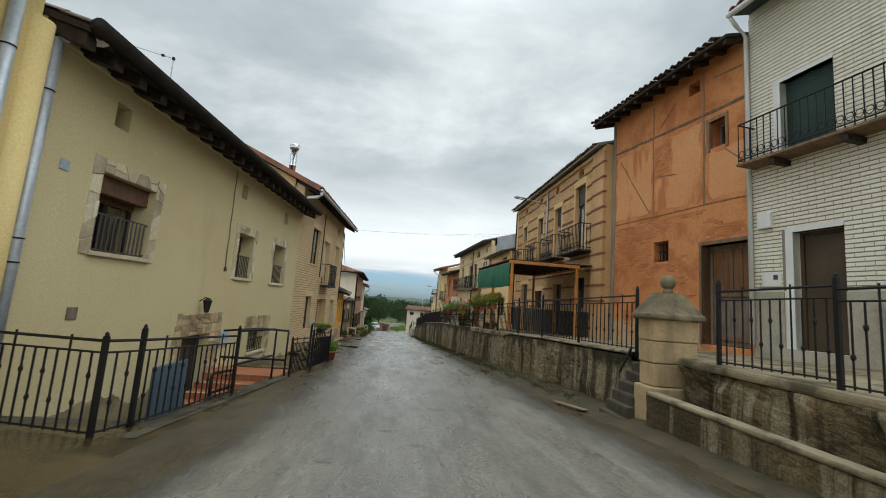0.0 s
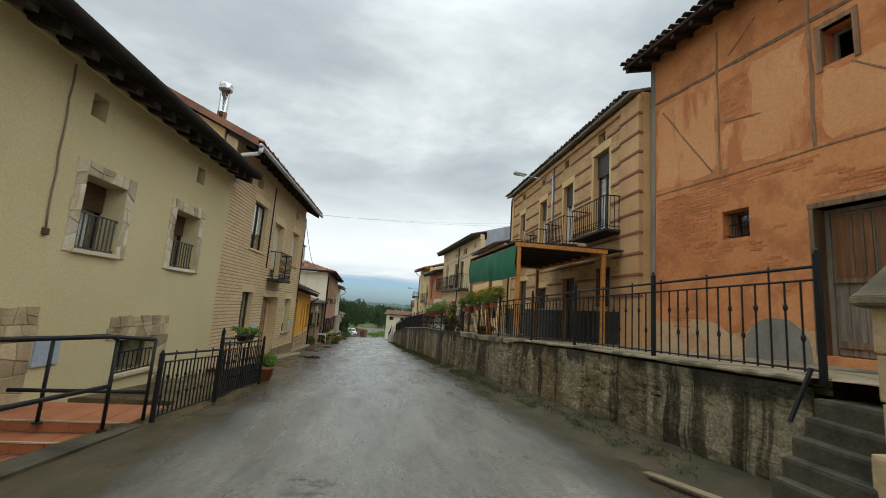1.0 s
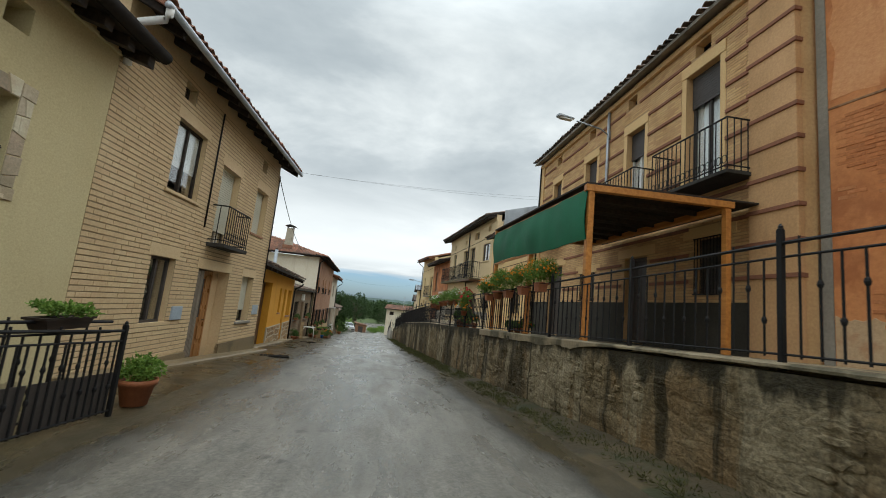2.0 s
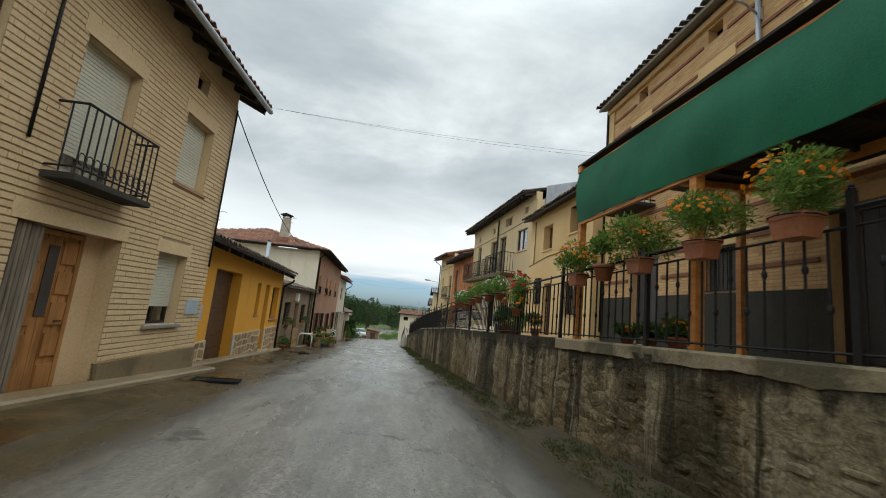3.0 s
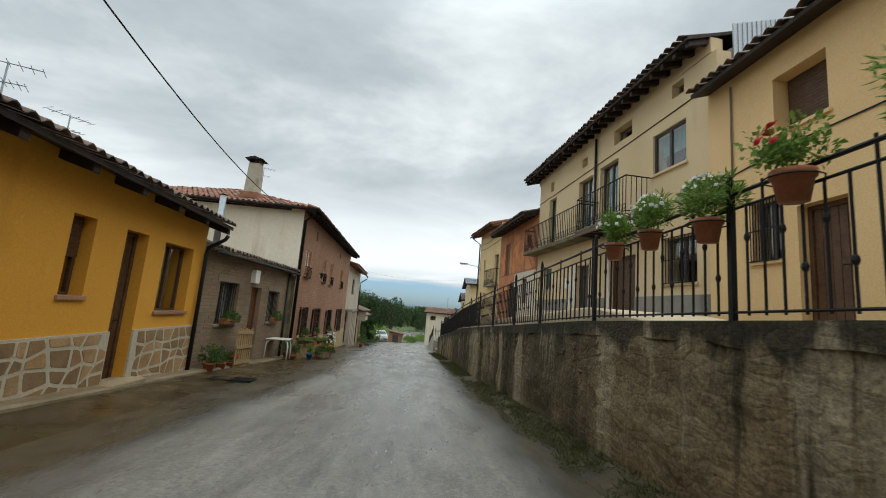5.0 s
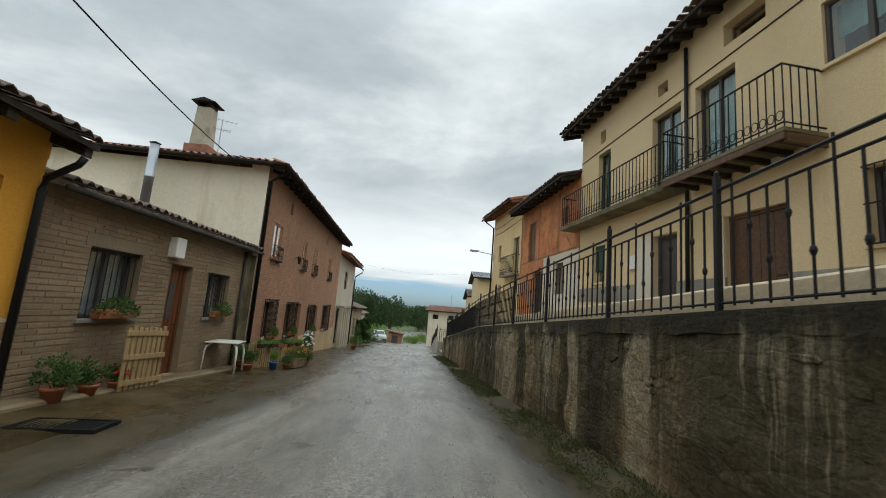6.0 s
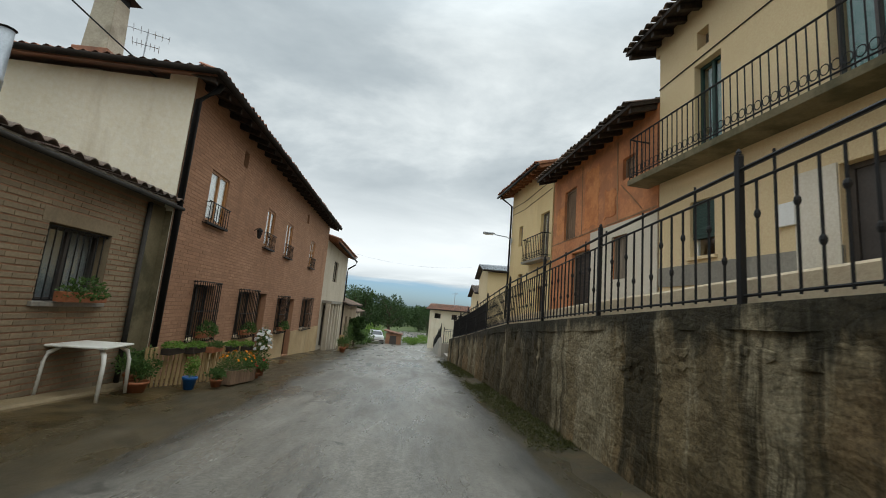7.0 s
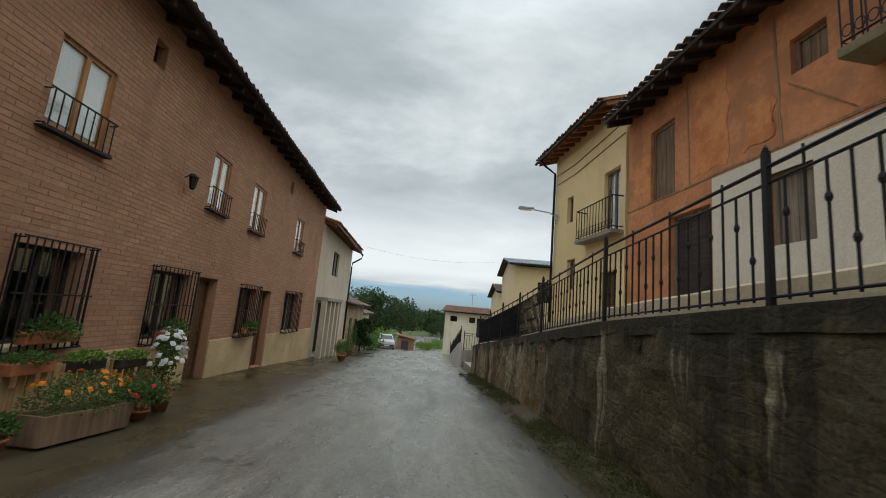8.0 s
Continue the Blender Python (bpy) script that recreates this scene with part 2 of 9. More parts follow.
def rubble_material(name):
    """Rubble smeared over with cement: stones in courses, ochre foot, broad damp zones, black runs and clean pale strips."""
    m, N, L, P = nodes_of(name)
    g = N.new("ShaderNodeNewGeometry")
    pos = g.outputs["Position"]
    def grey(v):
        return (v, v, v)
    wob = N.new("ShaderNodeTexNoise"); wob.inputs["Scale"].default_value = 3.2; wob.inputs["Detail"].default_value = 6.0
    L.new(pos, wob.inputs["Vector"])
    ad = N.new("ShaderNodeVectorMath"); ad.operation = "MULTIPLY_ADD"; ad.inputs[1].default_value = (0.2, 0.3, 0.2)
    L.new(wob.outputs["Color"], ad.inputs[0]); L.new(pos, ad.inputs[2])
    mp = N.new("ShaderNodeMapping"); mp.inputs["Scale"].default_value = (0.3, 1.0, 2.1)
    L.new(ad.outputs[0], mp.inputs[0])
    v1 = N.new("ShaderNodeTexVoronoi"); v1.inputs["Scale"].default_value = 4.6
    v2 = N.new("ShaderNodeTexVoronoi"); v2.inputs["Scale"].default_value = 4.6; v2.feature = "DISTANCE_TO_EDGE"
    L.new(mp.outputs[0], v1.inputs["Vector"]); L.new(mp.outputs[0], v2.inputs["Vector"])
    sep = N.new("ShaderNodeSeparateColor"); L.new(v1.outputs["Color"], sep.inputs[0])
    stone = ramp_of(N, L, sep.outputs[0], [(0.1, (0.12, 0.094, 0.055)), (0.9, (0.29, 0.235, 0.15)), (0.5, (0.19, 0.148, 0.088))])
    gap = ramp_of(N, L, v2.outputs["Distance"], [(0.01, grey(0.6)), (0.09, grey(0))])
    col = mixed(N, L, gap, stone, (0.07, 0.055, 0.036))
    smear = ramp_of(N, L, noise_of(N, L, pos, 4.0, 9.0, 0.75, (1, 0.8, 1.5)), [(0.3, (0.10, 0.075, 0.038)), (0.7, (0.26, 0.20, 0.113))])
    sm = ramp_of(N, L, noise_of(N, L, pos, 0.55, 7.0, 0.68, (1, 1, 1.2), (3, 1, 0)), [(0.44, grey(0.5)), (0.54, grey(0.94))])
    sy = N.new("ShaderNodeSeparateXYZ"); L.new(pos, sy.inputs[0])
    along = N.new("ShaderNodeMapRange"); along.inputs["From Max"].default_value = 50.0
    L.new(sy.outputs[1], along.inputs["Value"])
    bare = ramp_of(N, L, along.outputs[0], [(0.17, grey(1)), (0.46, grey(1)), (0.19, grey(0.4)), (0.27, grey(0.7)), (0.30, grey(0.3)), (0.42, grey(0.35))])
    col = mixed(N, L, mixed(N, L, 1.0, sm, bare, "MULTIPLY"), col, smear)
    uv = N.new("ShaderNodeUVMap"); uv.uv_map = "drop"
    sx = N.new("ShaderNodeSeparateXYZ"); L.new(uv.outputs[0], sx.inputs[0])
    def down(src, k, c=0.0):
        r = N.new("ShaderNodeMath"); r.operation = "MULTIPLY_ADD"; r.inputs[1].default_value = k
        L.new(sx.outputs[0], r.inputs[0]); L.new(src, r.inputs[2])
        q = N.new("ShaderNodeMath"); q.operation = "ADD"; q.inputs[1].default_value = c
        L.new(r.outputs[0], q.inputs[0])
        return q.outputs[0]
    # ochre earth washed out towards the foot, in patches
    och = down(noise_of(N, L, pos, 0.9, 6.0, 0.65, (1, 1, 0.8), (0, 7, 0)), 0.07)
    col = mixed(N, L, ramp_of(N, L, och, [(0.54, grey(0)), (0.66, grey(0.65))]), col, (0.235, 0.155, 0.077))
    # broad damp zones
    wet = noise_of(N, L, pos, 0.32, 6.0, 0.6, (1, 1, 0.5), (0, 2.4, 1))
    zone = ramp_of(N, L, along.outputs[0], [(0, grey(0.08)), (1, grey(0.08)), (0.29, grey(0.05)), (0.305, grey(0)), (0.318, grey(0)), (0.328, grey(0.2)), (0.354, grey(0.2)), (0.362, grey(0)), (0.414, grey(0)), (0.419, grey(0.14)), (0.424, grey(0.14)), (0.43, grey(0.03)), (0.444, grey(0.03)), (0.452, grey(0.2)), (0.474, grey(0.2)), (0.481, grey(0)), (0.498, grey(0.02)), (0.504, grey(0.12)), (0.55, grey(0.1)), (0.562, grey(0.2)), (0.62, grey(0.2)), (0.624, grey(0.02)), (0.629, grey(0.02)), (0.633, grey(0.2)), (0.649, grey(0.2)), (0.656, grey(0.03)), (0.742, grey(0.02)), (0.751, grey(0.22)), (0.87, grey(0.2)), (0.89, grey(0.04))])
    zs = N.new("ShaderNodeMath"); zs.operation = "ADD"
    L.new(wet, zs.inputs[0]); L.new(zone, zs.inputs[1])
    wet = zs.outputs[0]
    col = mixed(N, L, ramp_of(N, L, wet, [(0.56, grey(0)), (0.66, grey(0.80))]), col, (0.052, 0.043, 0.023))
    # black runs and clean strips with ragged sides
    run = noise_of(N, L, pos, 1.35, 7.0, 0.66, (0.2, 1, 0.07))
    col = mixed(N, L, ramp_of(N, L, down(run, -0.03), [(0.50, grey(0)), (0.56, grey(0.88))]), col, (0.032, 0.026, 0.013))
    strip = noise_of(N, L, pos, 1.5, 8.0, 0.68, (0.2, 1, 0.05), (0, 5.3, 2))
    lime = ramp_of(N, L, along.outputs[0], [(0, grey(0.05)), (1, grey(0.05)), (0.286, grey(0.05)), (0.292, grey(0.15)), (0.318, grey(0.15)), (0.324, grey(0)), (0.356, grey(0)), (0.364, grey(0.06)), (0.44, grey(0.05)), (0.45, grey(0)), (0.476, grey(0)), (0.484, grey(0.15)), (0.496, grey(0.15)), (0.502, grey(0.04)), (0.55, grey(0.03)), (0.562, grey(0)), (0.619, grey(0)), (0.624, grey(0.22)), (0.629, grey(0.22)), (0.634, grey(0)), (0.65, grey(0)), (0.656, grey(0.06)), (0.712, grey(0.06)), (0.718, grey(0.17)), (0.734, grey(0.17)), (0.742, grey(0.04)), (0.75, grey(0)), (0.87, grey(0)), (0.89, grey(0.05))])
    ls = N.new("ShaderNodeMath"); ls.operation = "ADD"
    L.new(strip, ls.inputs[0]); L.new(lime, ls.inputs[1])
    strip = ls.outputs[0]
    pale = ramp_of(N, L, noise_of(N, L, pos, 6.0, 7.0, 0.7), [(0.3, (0.19, 0.157, 0.10)), (0.7, (0.38, 0.325, 0.22))])
    col = mixed(N, L, ramp_of(N, L, down(strip, -0.04), [(0.54, grey(0)), (0.58, grey(0.85))]), col, pale)
    # black damp band under the coping, with gaps
    top = noise_of(N, L, pos, 2.2, 7.0, 0.62, (0.3, 1, 0.25), (0, 1.2, 0))
    col = mixed(N, L, ramp_of(N, L, down(top, -0.75), [(0.29, grey(0)), (0.40, grey(0.88))]), col, (0.026, 0.023, 0.013))
    fine = noise_of(N, L, pos, 26.0, 7.0, 0.78)
    col = mixed(N, L, 0.9, col, ramp_of(N, L, fine, [(0.32, grey(0.18)), (0.68, grey(0.82))]), "OVERLAY")
    col = mixed(N, L, 1.0, col, (0.92, 0.90, 0.85), "MULTIPLY")
    L.new(col, P.inputs["Base Color"])
    P.inputs["Roughness"].default_value = 0.72
    P.inputs["Specular IOR Level"].default_value = 0.2
    b = N.new("ShaderNodeBump"); b.inputs["Strength"].default_value = 0.22; b.inputs["Distance"].default_value = 0.03
    L.new(ramp_of(N, L, v2.outputs["Distance"], [(0.0, grey(0)), (0.16, grey(1))]), b.inputs["Height"])
    b2 = N.new("ShaderNodeBump"); b2.inputs["Strength"].default_value = 0.9; b2.inputs["Distance"].default_value = 0.028
    L.new(noise_of(N, L, pos, 9.0, 9.0, 0.74, (1, 0.8, 1.4)), b2.inputs["Height"]); L.new(b.outputs[0], b2.inputs["Normal"]); L.new(b2.outputs[0], P.inputs["Normal"])
    return m


MAT = {
    "asphalt": asphalt_material(),
    "pavement": surface("wet_concrete_pavement", (0.046, 0.031, 0.012), (0.088, 0.061, 0.026), (0.026, 0.020, 0.009), 0.9, 16, 0.14, 0.5, 0.5, streak=False, spec=0.35, stain_at=(0.47, 0.56), amount=0.75, bump_scale=9),
    "verge": surface("wet_verge_soil", (0.036, 0.027, 0.012), (0.088, 0.064, 0.031), (0.026, 0.032, 0.009), 2.4, 24, 0.7, 0.9, 1.0, streak=False, bump_scale=14, stain_at=(0.53, 0.64), amount=0.8),
    "grass": surface("meadow", (0.05, 0.085, 0.022), (0.10, 0.13, 0.04), (0.15, 0.13, 0.06), 0.08, 2.0, 0.9, None, 0.4, streak=False),
    "kerb": surface("wet_kerb_concrete", (0.165, 0.122, 0.066), (0.25, 0.19, 0.11), (0.085, 0.068, 0.036), 1.1, 28, 0.3, 0.6, 0.25, streak=False),
    "terrace": surface("terrace_concrete", (0.26, 0.22, 0.17), (0.36, 0.31, 0.24), (0.16, 0.14, 0.11), 0.8, 18, 0.55, 0.8, 0.2, streak=False),
    "rubble": rubble_material("weathered_rubble_wall"),
    "stone": surface("wall_stone", (0.12, 0.098, 0.065), (0.22, 0.185, 0.13), (0.035, 0.030, 0.022), 3.5, 22, 0.7, None, 0.9, vary=0.16, stain_at=(0.47, 0.60), amount=0.85, bump_scale=16),
    "coping": surface("mossy_cement_coping", (0.05, 0.042, 0.025), (0.125, 0.103, 0.066), (0.020, 0.018, 0.011), 1.6, 18, 0.75, None, 0.8, stain_at=(0.44, 0.58), amount=0.9, bump_scale=11, streak=False),
    "walk_edge": surface("sandy_walkway_concrete", (0.235, 0.185, 0.112), (0.32, 0.26, 0.165), (0.075, 0.064, 0.034), 1.1, 24, 0.7, None, 0.5, stain_at=(0.47, 0.58), amount=0.9, streak=False),
    "cream_kerb": surface("cream_kerb_concrete", (0.54, 0.425, 0.28), (0.64, 0.52, 0.355), (0.30, 0.235, 0.15), 0.9, 24, 0.7, None, 0.3, stain_at=(0.55, 0.7), amount=0.7, streak=False),
    "weed": leaf_material("wet_weeds", (0.04, 0.05, 0.014), (0.12, 0.115, 0.036)),
    "cream": surface("cream_render", (0.535, 0.445, 0.245), (0.60, 0.51, 0.295), (0.41, 0.34, 0.195), 0.5, 45, 0.9, None, 0.14, stain_at=(0.6, 0.85)),
    "yellow_near": surface("pale_yellow_render", (0.64, 0.48, 0.20), (0.70, 0.54, 0.25), None, 0.5, 40, 0.9, None, 0.12),
    "white_brick": surface("cream_brick", (0.565, 0.405, 0.228), (0.645, 0.475, 0.28), (0.45, 0.315, 0.17), 0.9, 30, 0.75, None, 0.15, vary=0.04, stain_at=(0.6, 0.8)),
    "grey_joint": surface("dark_mortar", (0.27, 0.205, 0.12), (0.33, 0.255, 0.155), None, 2, 30, 0.95, None, 0.3),
    "pale_brick": surface("white_glazed_brick", (0.76, 0.70, 0.56), (0.84, 0.79, 0.66), (0.62, 0.55, 0.40), 0.9, 30, 0.6, None, 0.12, vary=0.05, stain_at=(0.6, 0.8)),
    "pale_joint": surface("grey_mortar", (0.24, 0.21, 0.17), (0.30, 0.27, 0.22), None, 2, 30, 0.95, None, 0.3),
    "brown_brick": surface("red_brown_brick", (0.30, 0.160, 0.092), (0.375, 0.207, 0.123), (0.23, 0.122, 0.07), 0.8, 25, 0.85, None, 0.25, vary=0.07),
    "brown_joint": surface("brown_mortar", (0.235, 0.125, 0.073), (0.29, 0.158, 0.094), None, 2, 30, 0.95, None, 0.3),
    "grey_brick": surface("grey_brown_brick", (0.185, 0.137, 0.082), (0.255, 0.196, 0.124), (0.12, 0.092, 0.06), 0.9, 25, 0.8, None, 0.2, vary=0.08),
    "yellow_brick": surface("yellow_brick", (0.56, 0.34, 0.152), (0.67, 0.43, 0.21), (0.43, 0.25, 0.115), 1.0, 25, 0.8, None, 0.2, vary=0.12),
    "yellow_joint": surface("ochre_mortar", (0.42, 0.265, 0.13), (0.50, 0.325, 0.17), None, 2, 30, 0.9, None, 0.3),
    "red_band": surface("dark_red_brick_band", (0.21, 0.09, 0.05), (0.30, 0.13, 0.075), (0.14, 0.07, 0.045), 1.5, 25, 0.85, None, 0.3),
    "cement": surface("grey_cement_render", (0.20, 0.18, 0.15), (0.30, 0.275, 0.23), (0.11, 0.10, 0.085), 0.8, 24, 0.85, None, 0.3),
    "orange": surface("orange_earth_render", (0.55, 0.20, 0.068), (0.63, 0.27, 0.105), (0.36, 0.12, 0.045), 0.55, 14, 0.92, None, 0.7, stain_at=(0.47, 0.62), bump_scale=5, streak=False, amount=0.65),
    "orange_pale": surface("pale_patched_render", (0.62, 0.27, 0.108), (0.69, 0.335, 0.152), (0.44, 0.14, 0.045), 0.7, 18, 0.92, None, 0.5, streak=True, stain_at=(0.52, 0.60), amount=0.75),
    "earth_brick": surface("weathered_earth_brick", (0.44, 0.155, 0.055), (0.55, 0.225, 0.088), (0.58, 0.28, 0.12), 1.4, 20, 0.92, None, 0.5, vary=0.10, streak=False, stain_at=(0.52, 0.66)),
    "ochre": surface("ochre_yellow_render", (0.66, 0.305, 0.030), (0.72, 0.352, 0.045), (0.46, 0.215, 0.032), 0.5, 40, 0.9, None, 0.12, stain_at=(0.6, 0.85)),
    "apricot": surface("apricot_render", (0.68, 0.45, 0.21), (0.75, 0.52, 0.26), (0.56, 0.37, 0.18), 0.5, 40, 0.9, None, 0.15, stain_at=(0.58, 0.8)),
    "ivory": surface("ivory_render", (0.62, 0.47, 0.27), (0.70, 0.545, 0.335), (0.49, 0.36, 0.205), 0.5, 40, 0.9, None, 0.15, stain_at=(0.58, 0.8)),
    "straw": surface("straw_yellow_render", (0.70, 0.52, 0.26), (0.77, 0.59, 0.32), (0.58, 0.42, 0.21), 0.6, 40, 0.9, None, 0.2, stain_at=(0.55, 0.75)),
    "grey_white": surface("greyed_whitewash", (0.43, 0.37, 0.285), (0.52, 0.46, 0.37), (0.30, 0.25, 0.185), 0.6, 30, 0.9, None, 0.3),
    # grey dado; the pergola's shade is put into its dark colour
    "shaded_grey": surface("shade_darkened_dado", (0.043, 0.040, 0.033), (0.066, 0.060, 0.049), (0.030, 0.027, 0.023), 0.9, 24, 0.9, None, 0.3, spec=0.2),
    "mossy_slab": surface("mossy_concrete_slab", (0.115, 0.095, 0.05), (0.19, 0.155, 0.09), (0.05, 0.048, 0.022), 1.2, 22, 0.85, None, 0.5, stain_at=(0.48, 0.62), bump_scale=10, streak=False),
    "earth_orange": surface("flaking_earth_render", (0.46, 0.175, 0.072), (0.58, 0.255, 0.115), (0.36, 0.155, 0.075), 1.1, 12, 0.92, None, 0.8, stain_at=(0.46, 0.56), bump_scale=5, streak=False, amount=0.7),
    "eave_wood": wood_material("red_brown_eave_timber", (0.16, 0.066, 0.028), (0.30, 0.13, 0.058), 0.7, along="y"),
    "side_cream": surface("rough_cream_render", (0.76, 0.68, 0.52), (0.83, 0.76, 0.61), (0.60, 0.51, 0.36), 0.8, 12, 0.92, None, 0.6, bump_scale=6),
    "whitewash": surface("whitewashed_render", (0.57, 0.505, 0.40), (0.66, 0.595, 0.49), (0.42, 0.36, 0.27), 0.6, 30, 0.9, None, 0.25),
    "lime_stone": surface("pale_limestone", (0.44, 0.34, 0.21), (0.62, 0.53, 0.38), (0.30, 0.22, 0.13), 3.5, 30, 0.85, None, 0.5, vary=0.24, streak=False),
    "gold_stone": surface("golden_plinth_stone", (0.25, 0.145, 0.062), (0.37, 0.24, 0.118), (0.17, 0.105, 0.05), 3.0, 30, 0.8, None, 0.4, vary=0.2, streak=False),
    "dark_cement": surface("dark_grey_dado", (0.038, 0.035, 0.032), (0.07, 0.065, 0.058), (0.025, 0.023, 0.02), 0.9, 24, 0.9, None, 0.3, spec=0.1),
    "tree_leaf": leaf_material("tree_leaves", (0.020, 0.042, 0.014), (0.06, 0.10, 0.028), 0.25),
    "pale_mortar": surface("pale_mortar", (0.44, 0.375, 0.27), (0.53, 0.46, 0.345), None, 2, 30, 0.9, None, 0.3),
    "sandstone": surface("sandstone", (0.40, 0.28, 0.145), (0.50, 0.37, 0.21), (0.15, 0.12, 0.075), 1.6, 22, 0.85, None, 0.6, stain_at=(0.56, 0.74), bump_scale=12),
    "tile": surface("clay_roof_tile", (0.20, 0.085, 0.05), (0.32, 0.15, 0.09), (0.09, 0.075, 0.06), 1.5, 20, 0.8, None, 0.3, vary=0.2, streak=False, stain_at=(0.48, 0.65)),
    "brown_slab": surface("tan_slab_stone", (0.30, 0.225, 0.125), (0.46, 0.365, 0.225), (0.19, 0.135, 0.075), 2.5, 30, 0.85, None, 0.5, vary=0.22, streak=False),
    "damp_render": surface("damp_broken_render", (0.27, 0.215, 0.122), (0.43, 0.35, 0.20), (0.13, 0.105, 0.062), 1.6, 22, 0.8, None, 0.5, streak=False, stain_at=(0.46, 0.6), amount=0.8),
    "washed_render": surface("washed_out_earth_render", (0.47, 0.31, 0.17), (0.57, 0.40, 0.24), (0.42, 0.18, 0.075), 0.8, 20, 0.92, None, 0.5, streak=False, stain_at=(0.52, 0.66)),
    "slab_stone": surface("pale_slab_stone", (0.45, 0.365, 0.235), (0.60, 0.525, 0.395), (0.36, 0.28, 0.18), 2.5, 30, 0.85, None, 0.45, vary=0.2, streak=False),
    "old_tile": surface("lichened_roof_tile", (0.12, 0.085, 0.065), (0.22, 0.15, 0.11), (0.06, 0.058, 0.05), 1.5, 20, 0.85, None, 0.3, vary=0.2, streak=False, stain_at=(0.45, 0.65)),
    "terracotta": surface("terracotta", (0.29, 0.10, 0.042), (0.38, 0.14, 0.062), (0.20, 0.08, 0.04), 3.0, 30, 0.6, None, 0.15, streak=False),
    "dusty_beam": wood_material("dusty_earth_stained_timber", (0.20, 0.112, 0.058), (0.35, 0.205, 0.112), 0.9),
    "old_beam": wood_material("brown_weathered_beam", (0.12, 0.075, 0.045), (0.24, 0.155, 0.095), 0.85),
    "dark_wood": wood_material("dark_stained_timber", (0.018, 0.013, 0.010), (0.05, 0.034, 0.024), 0.7, along="y"),
    "old_wood": wood_material("grey_weathered_timber", (0.13, 0.105, 0.08), (0.27, 0.22, 0.165), 0.85),
    "brown_wood": wood_material("brown_shutter_wood", (0.07, 0.036, 0.017), (0.125, 0.066, 0.032), 0.5, along="x"),
    "door_wood": wood_material("varnished_door_wood", (0.26, 0.115, 0.035), (0.42, 0.20, 0.07), 0.45),
    "brown_door": wood_material("old_brown_door_wood", (0.13, 0.055, 0.02), (0.235, 0.105, 0.04), 0.5),
    "red_door": wood_material("red_brown_door_wood", (0.095, 0.032, 0.013), (0.165, 0.06, 0.024), 0.5),
    "pine": wood_material("orange_stained_pine", (0.40, 0.15, 0.03), (0.58, 0.25, 0.06), 0.5, along="y"),
    "fence_wood": wood_material("pale_fence_wood", (0.29, 0.19, 0.08), (0.42, 0.295, 0.145), 0.75),
    "iron": surface("black_painted_iron", (0.006, 0.006, 0.007), (0.014, 0.013, 0.013), (0.03, 0.018, 0.012), 3, 40, 0.5, 0.65, 0.1, spec=0.3, stain_at=(0.62, 0.8), streak=False),
    "dark_metal": surface("dark_door_panel", (0.05, 0.042, 0.038), (0.075, 0.064, 0.058), None, 1.5, 30, 0.5, None, 0.05),
    "zinc": surface("galvanised_steel", (0.34, 0.37, 0.40), (0.46, 0.49, 0.52), (0.26, 0.27, 0.28), 2.0, 25, 0.4, 0.6, 0.05, metal=0.5),
    "steel": surface("stainless_flue", (0.6, 0.6, 0.6), (0.7, 0.7, 0.7), None, 2.0, 25, 0.18, None, 0.0, metal=1.0),
    "white_paint": surface("white_paint", (0.70, 0.69, 0.66), (0.78, 0.77, 0.74), (0.55, 0.52, 0.47), 1.5, 30, 0.5, None, 0.05),
    "blind": surface("pale_roller_blind", (0.50, 0.485, 0.385), (0.58, 0.565, 0.46), None, 1.5, 30, 0.6, None, 0.05),
    "green_paint": surface("dark_green_shutter", (0.010, 0.030, 0.022), (0.019, 0.052, 0.039), None, 2, 30, 0.5, None, 0.1),
    "green_cloth": surface("green_shade_cloth", (0.0045, 0.10, 0.045), (0.010, 0.16, 0.075), (0.005, 0.07, 0.035), 1.0, 60, 0.7, None, 0.2),
    "teal_curtain": surface("teal_curtain", (0.10, 0.22, 0.20), (0.2, 0.34, 0.32), None, 4, 30, 0.8, None, 0.1),
    "curtain": surface("white_net_curtain", (0.82, 0.82, 0.80), (0.88, 0.88, 0.86), None, 6, 40, 0.9, None, 0.1),
    # near-black backing colour: the dimness of unlit rooms is in the colour
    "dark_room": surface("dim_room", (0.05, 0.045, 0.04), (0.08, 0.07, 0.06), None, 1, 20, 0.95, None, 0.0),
    "pane": glass_material("window_glass"),
    "plastic_white": surface("white_plastic", (0.66, 0.64, 0.58), (0.74, 0.72, 0.66), (0.5, 0.47, 0.4), 2, 30, 0.4, None, 0.0),
    "blue_plastic": surface("blue_plastic", (0.01, 0.07, 0.22), (0.015, 0.1, 0.3), None, 2, 30, 0.35, None, 0.0),
    "blue_tarp": surface("faded_blue_sheet", (0.05, 0.08, 0.11), (0.08, 0.12, 0.155), None, 1.5, 20, 0.7, None, 0.1),
    "grey_box": surface("grey_blue_cabinet", (0.30, 0.36, 0.42), (0.38, 0.44, 0.50), None, 2, 30, 0.5, None, 0.0),
    "leaf": leaf_material("leaf_green", (0.08, 0.16, 0.025), (0.24, 0.36, 0.075)),
    "leaf_dark": leaf_material("leaf_dark_green", (0.04, 0.085, 0.022), (0.125, 0.20, 0.055)),
    "petal_orange": leaf_material("orange_petals", (0.75, 0.20, 0.01), (0.85, 0.36, 0.02)),
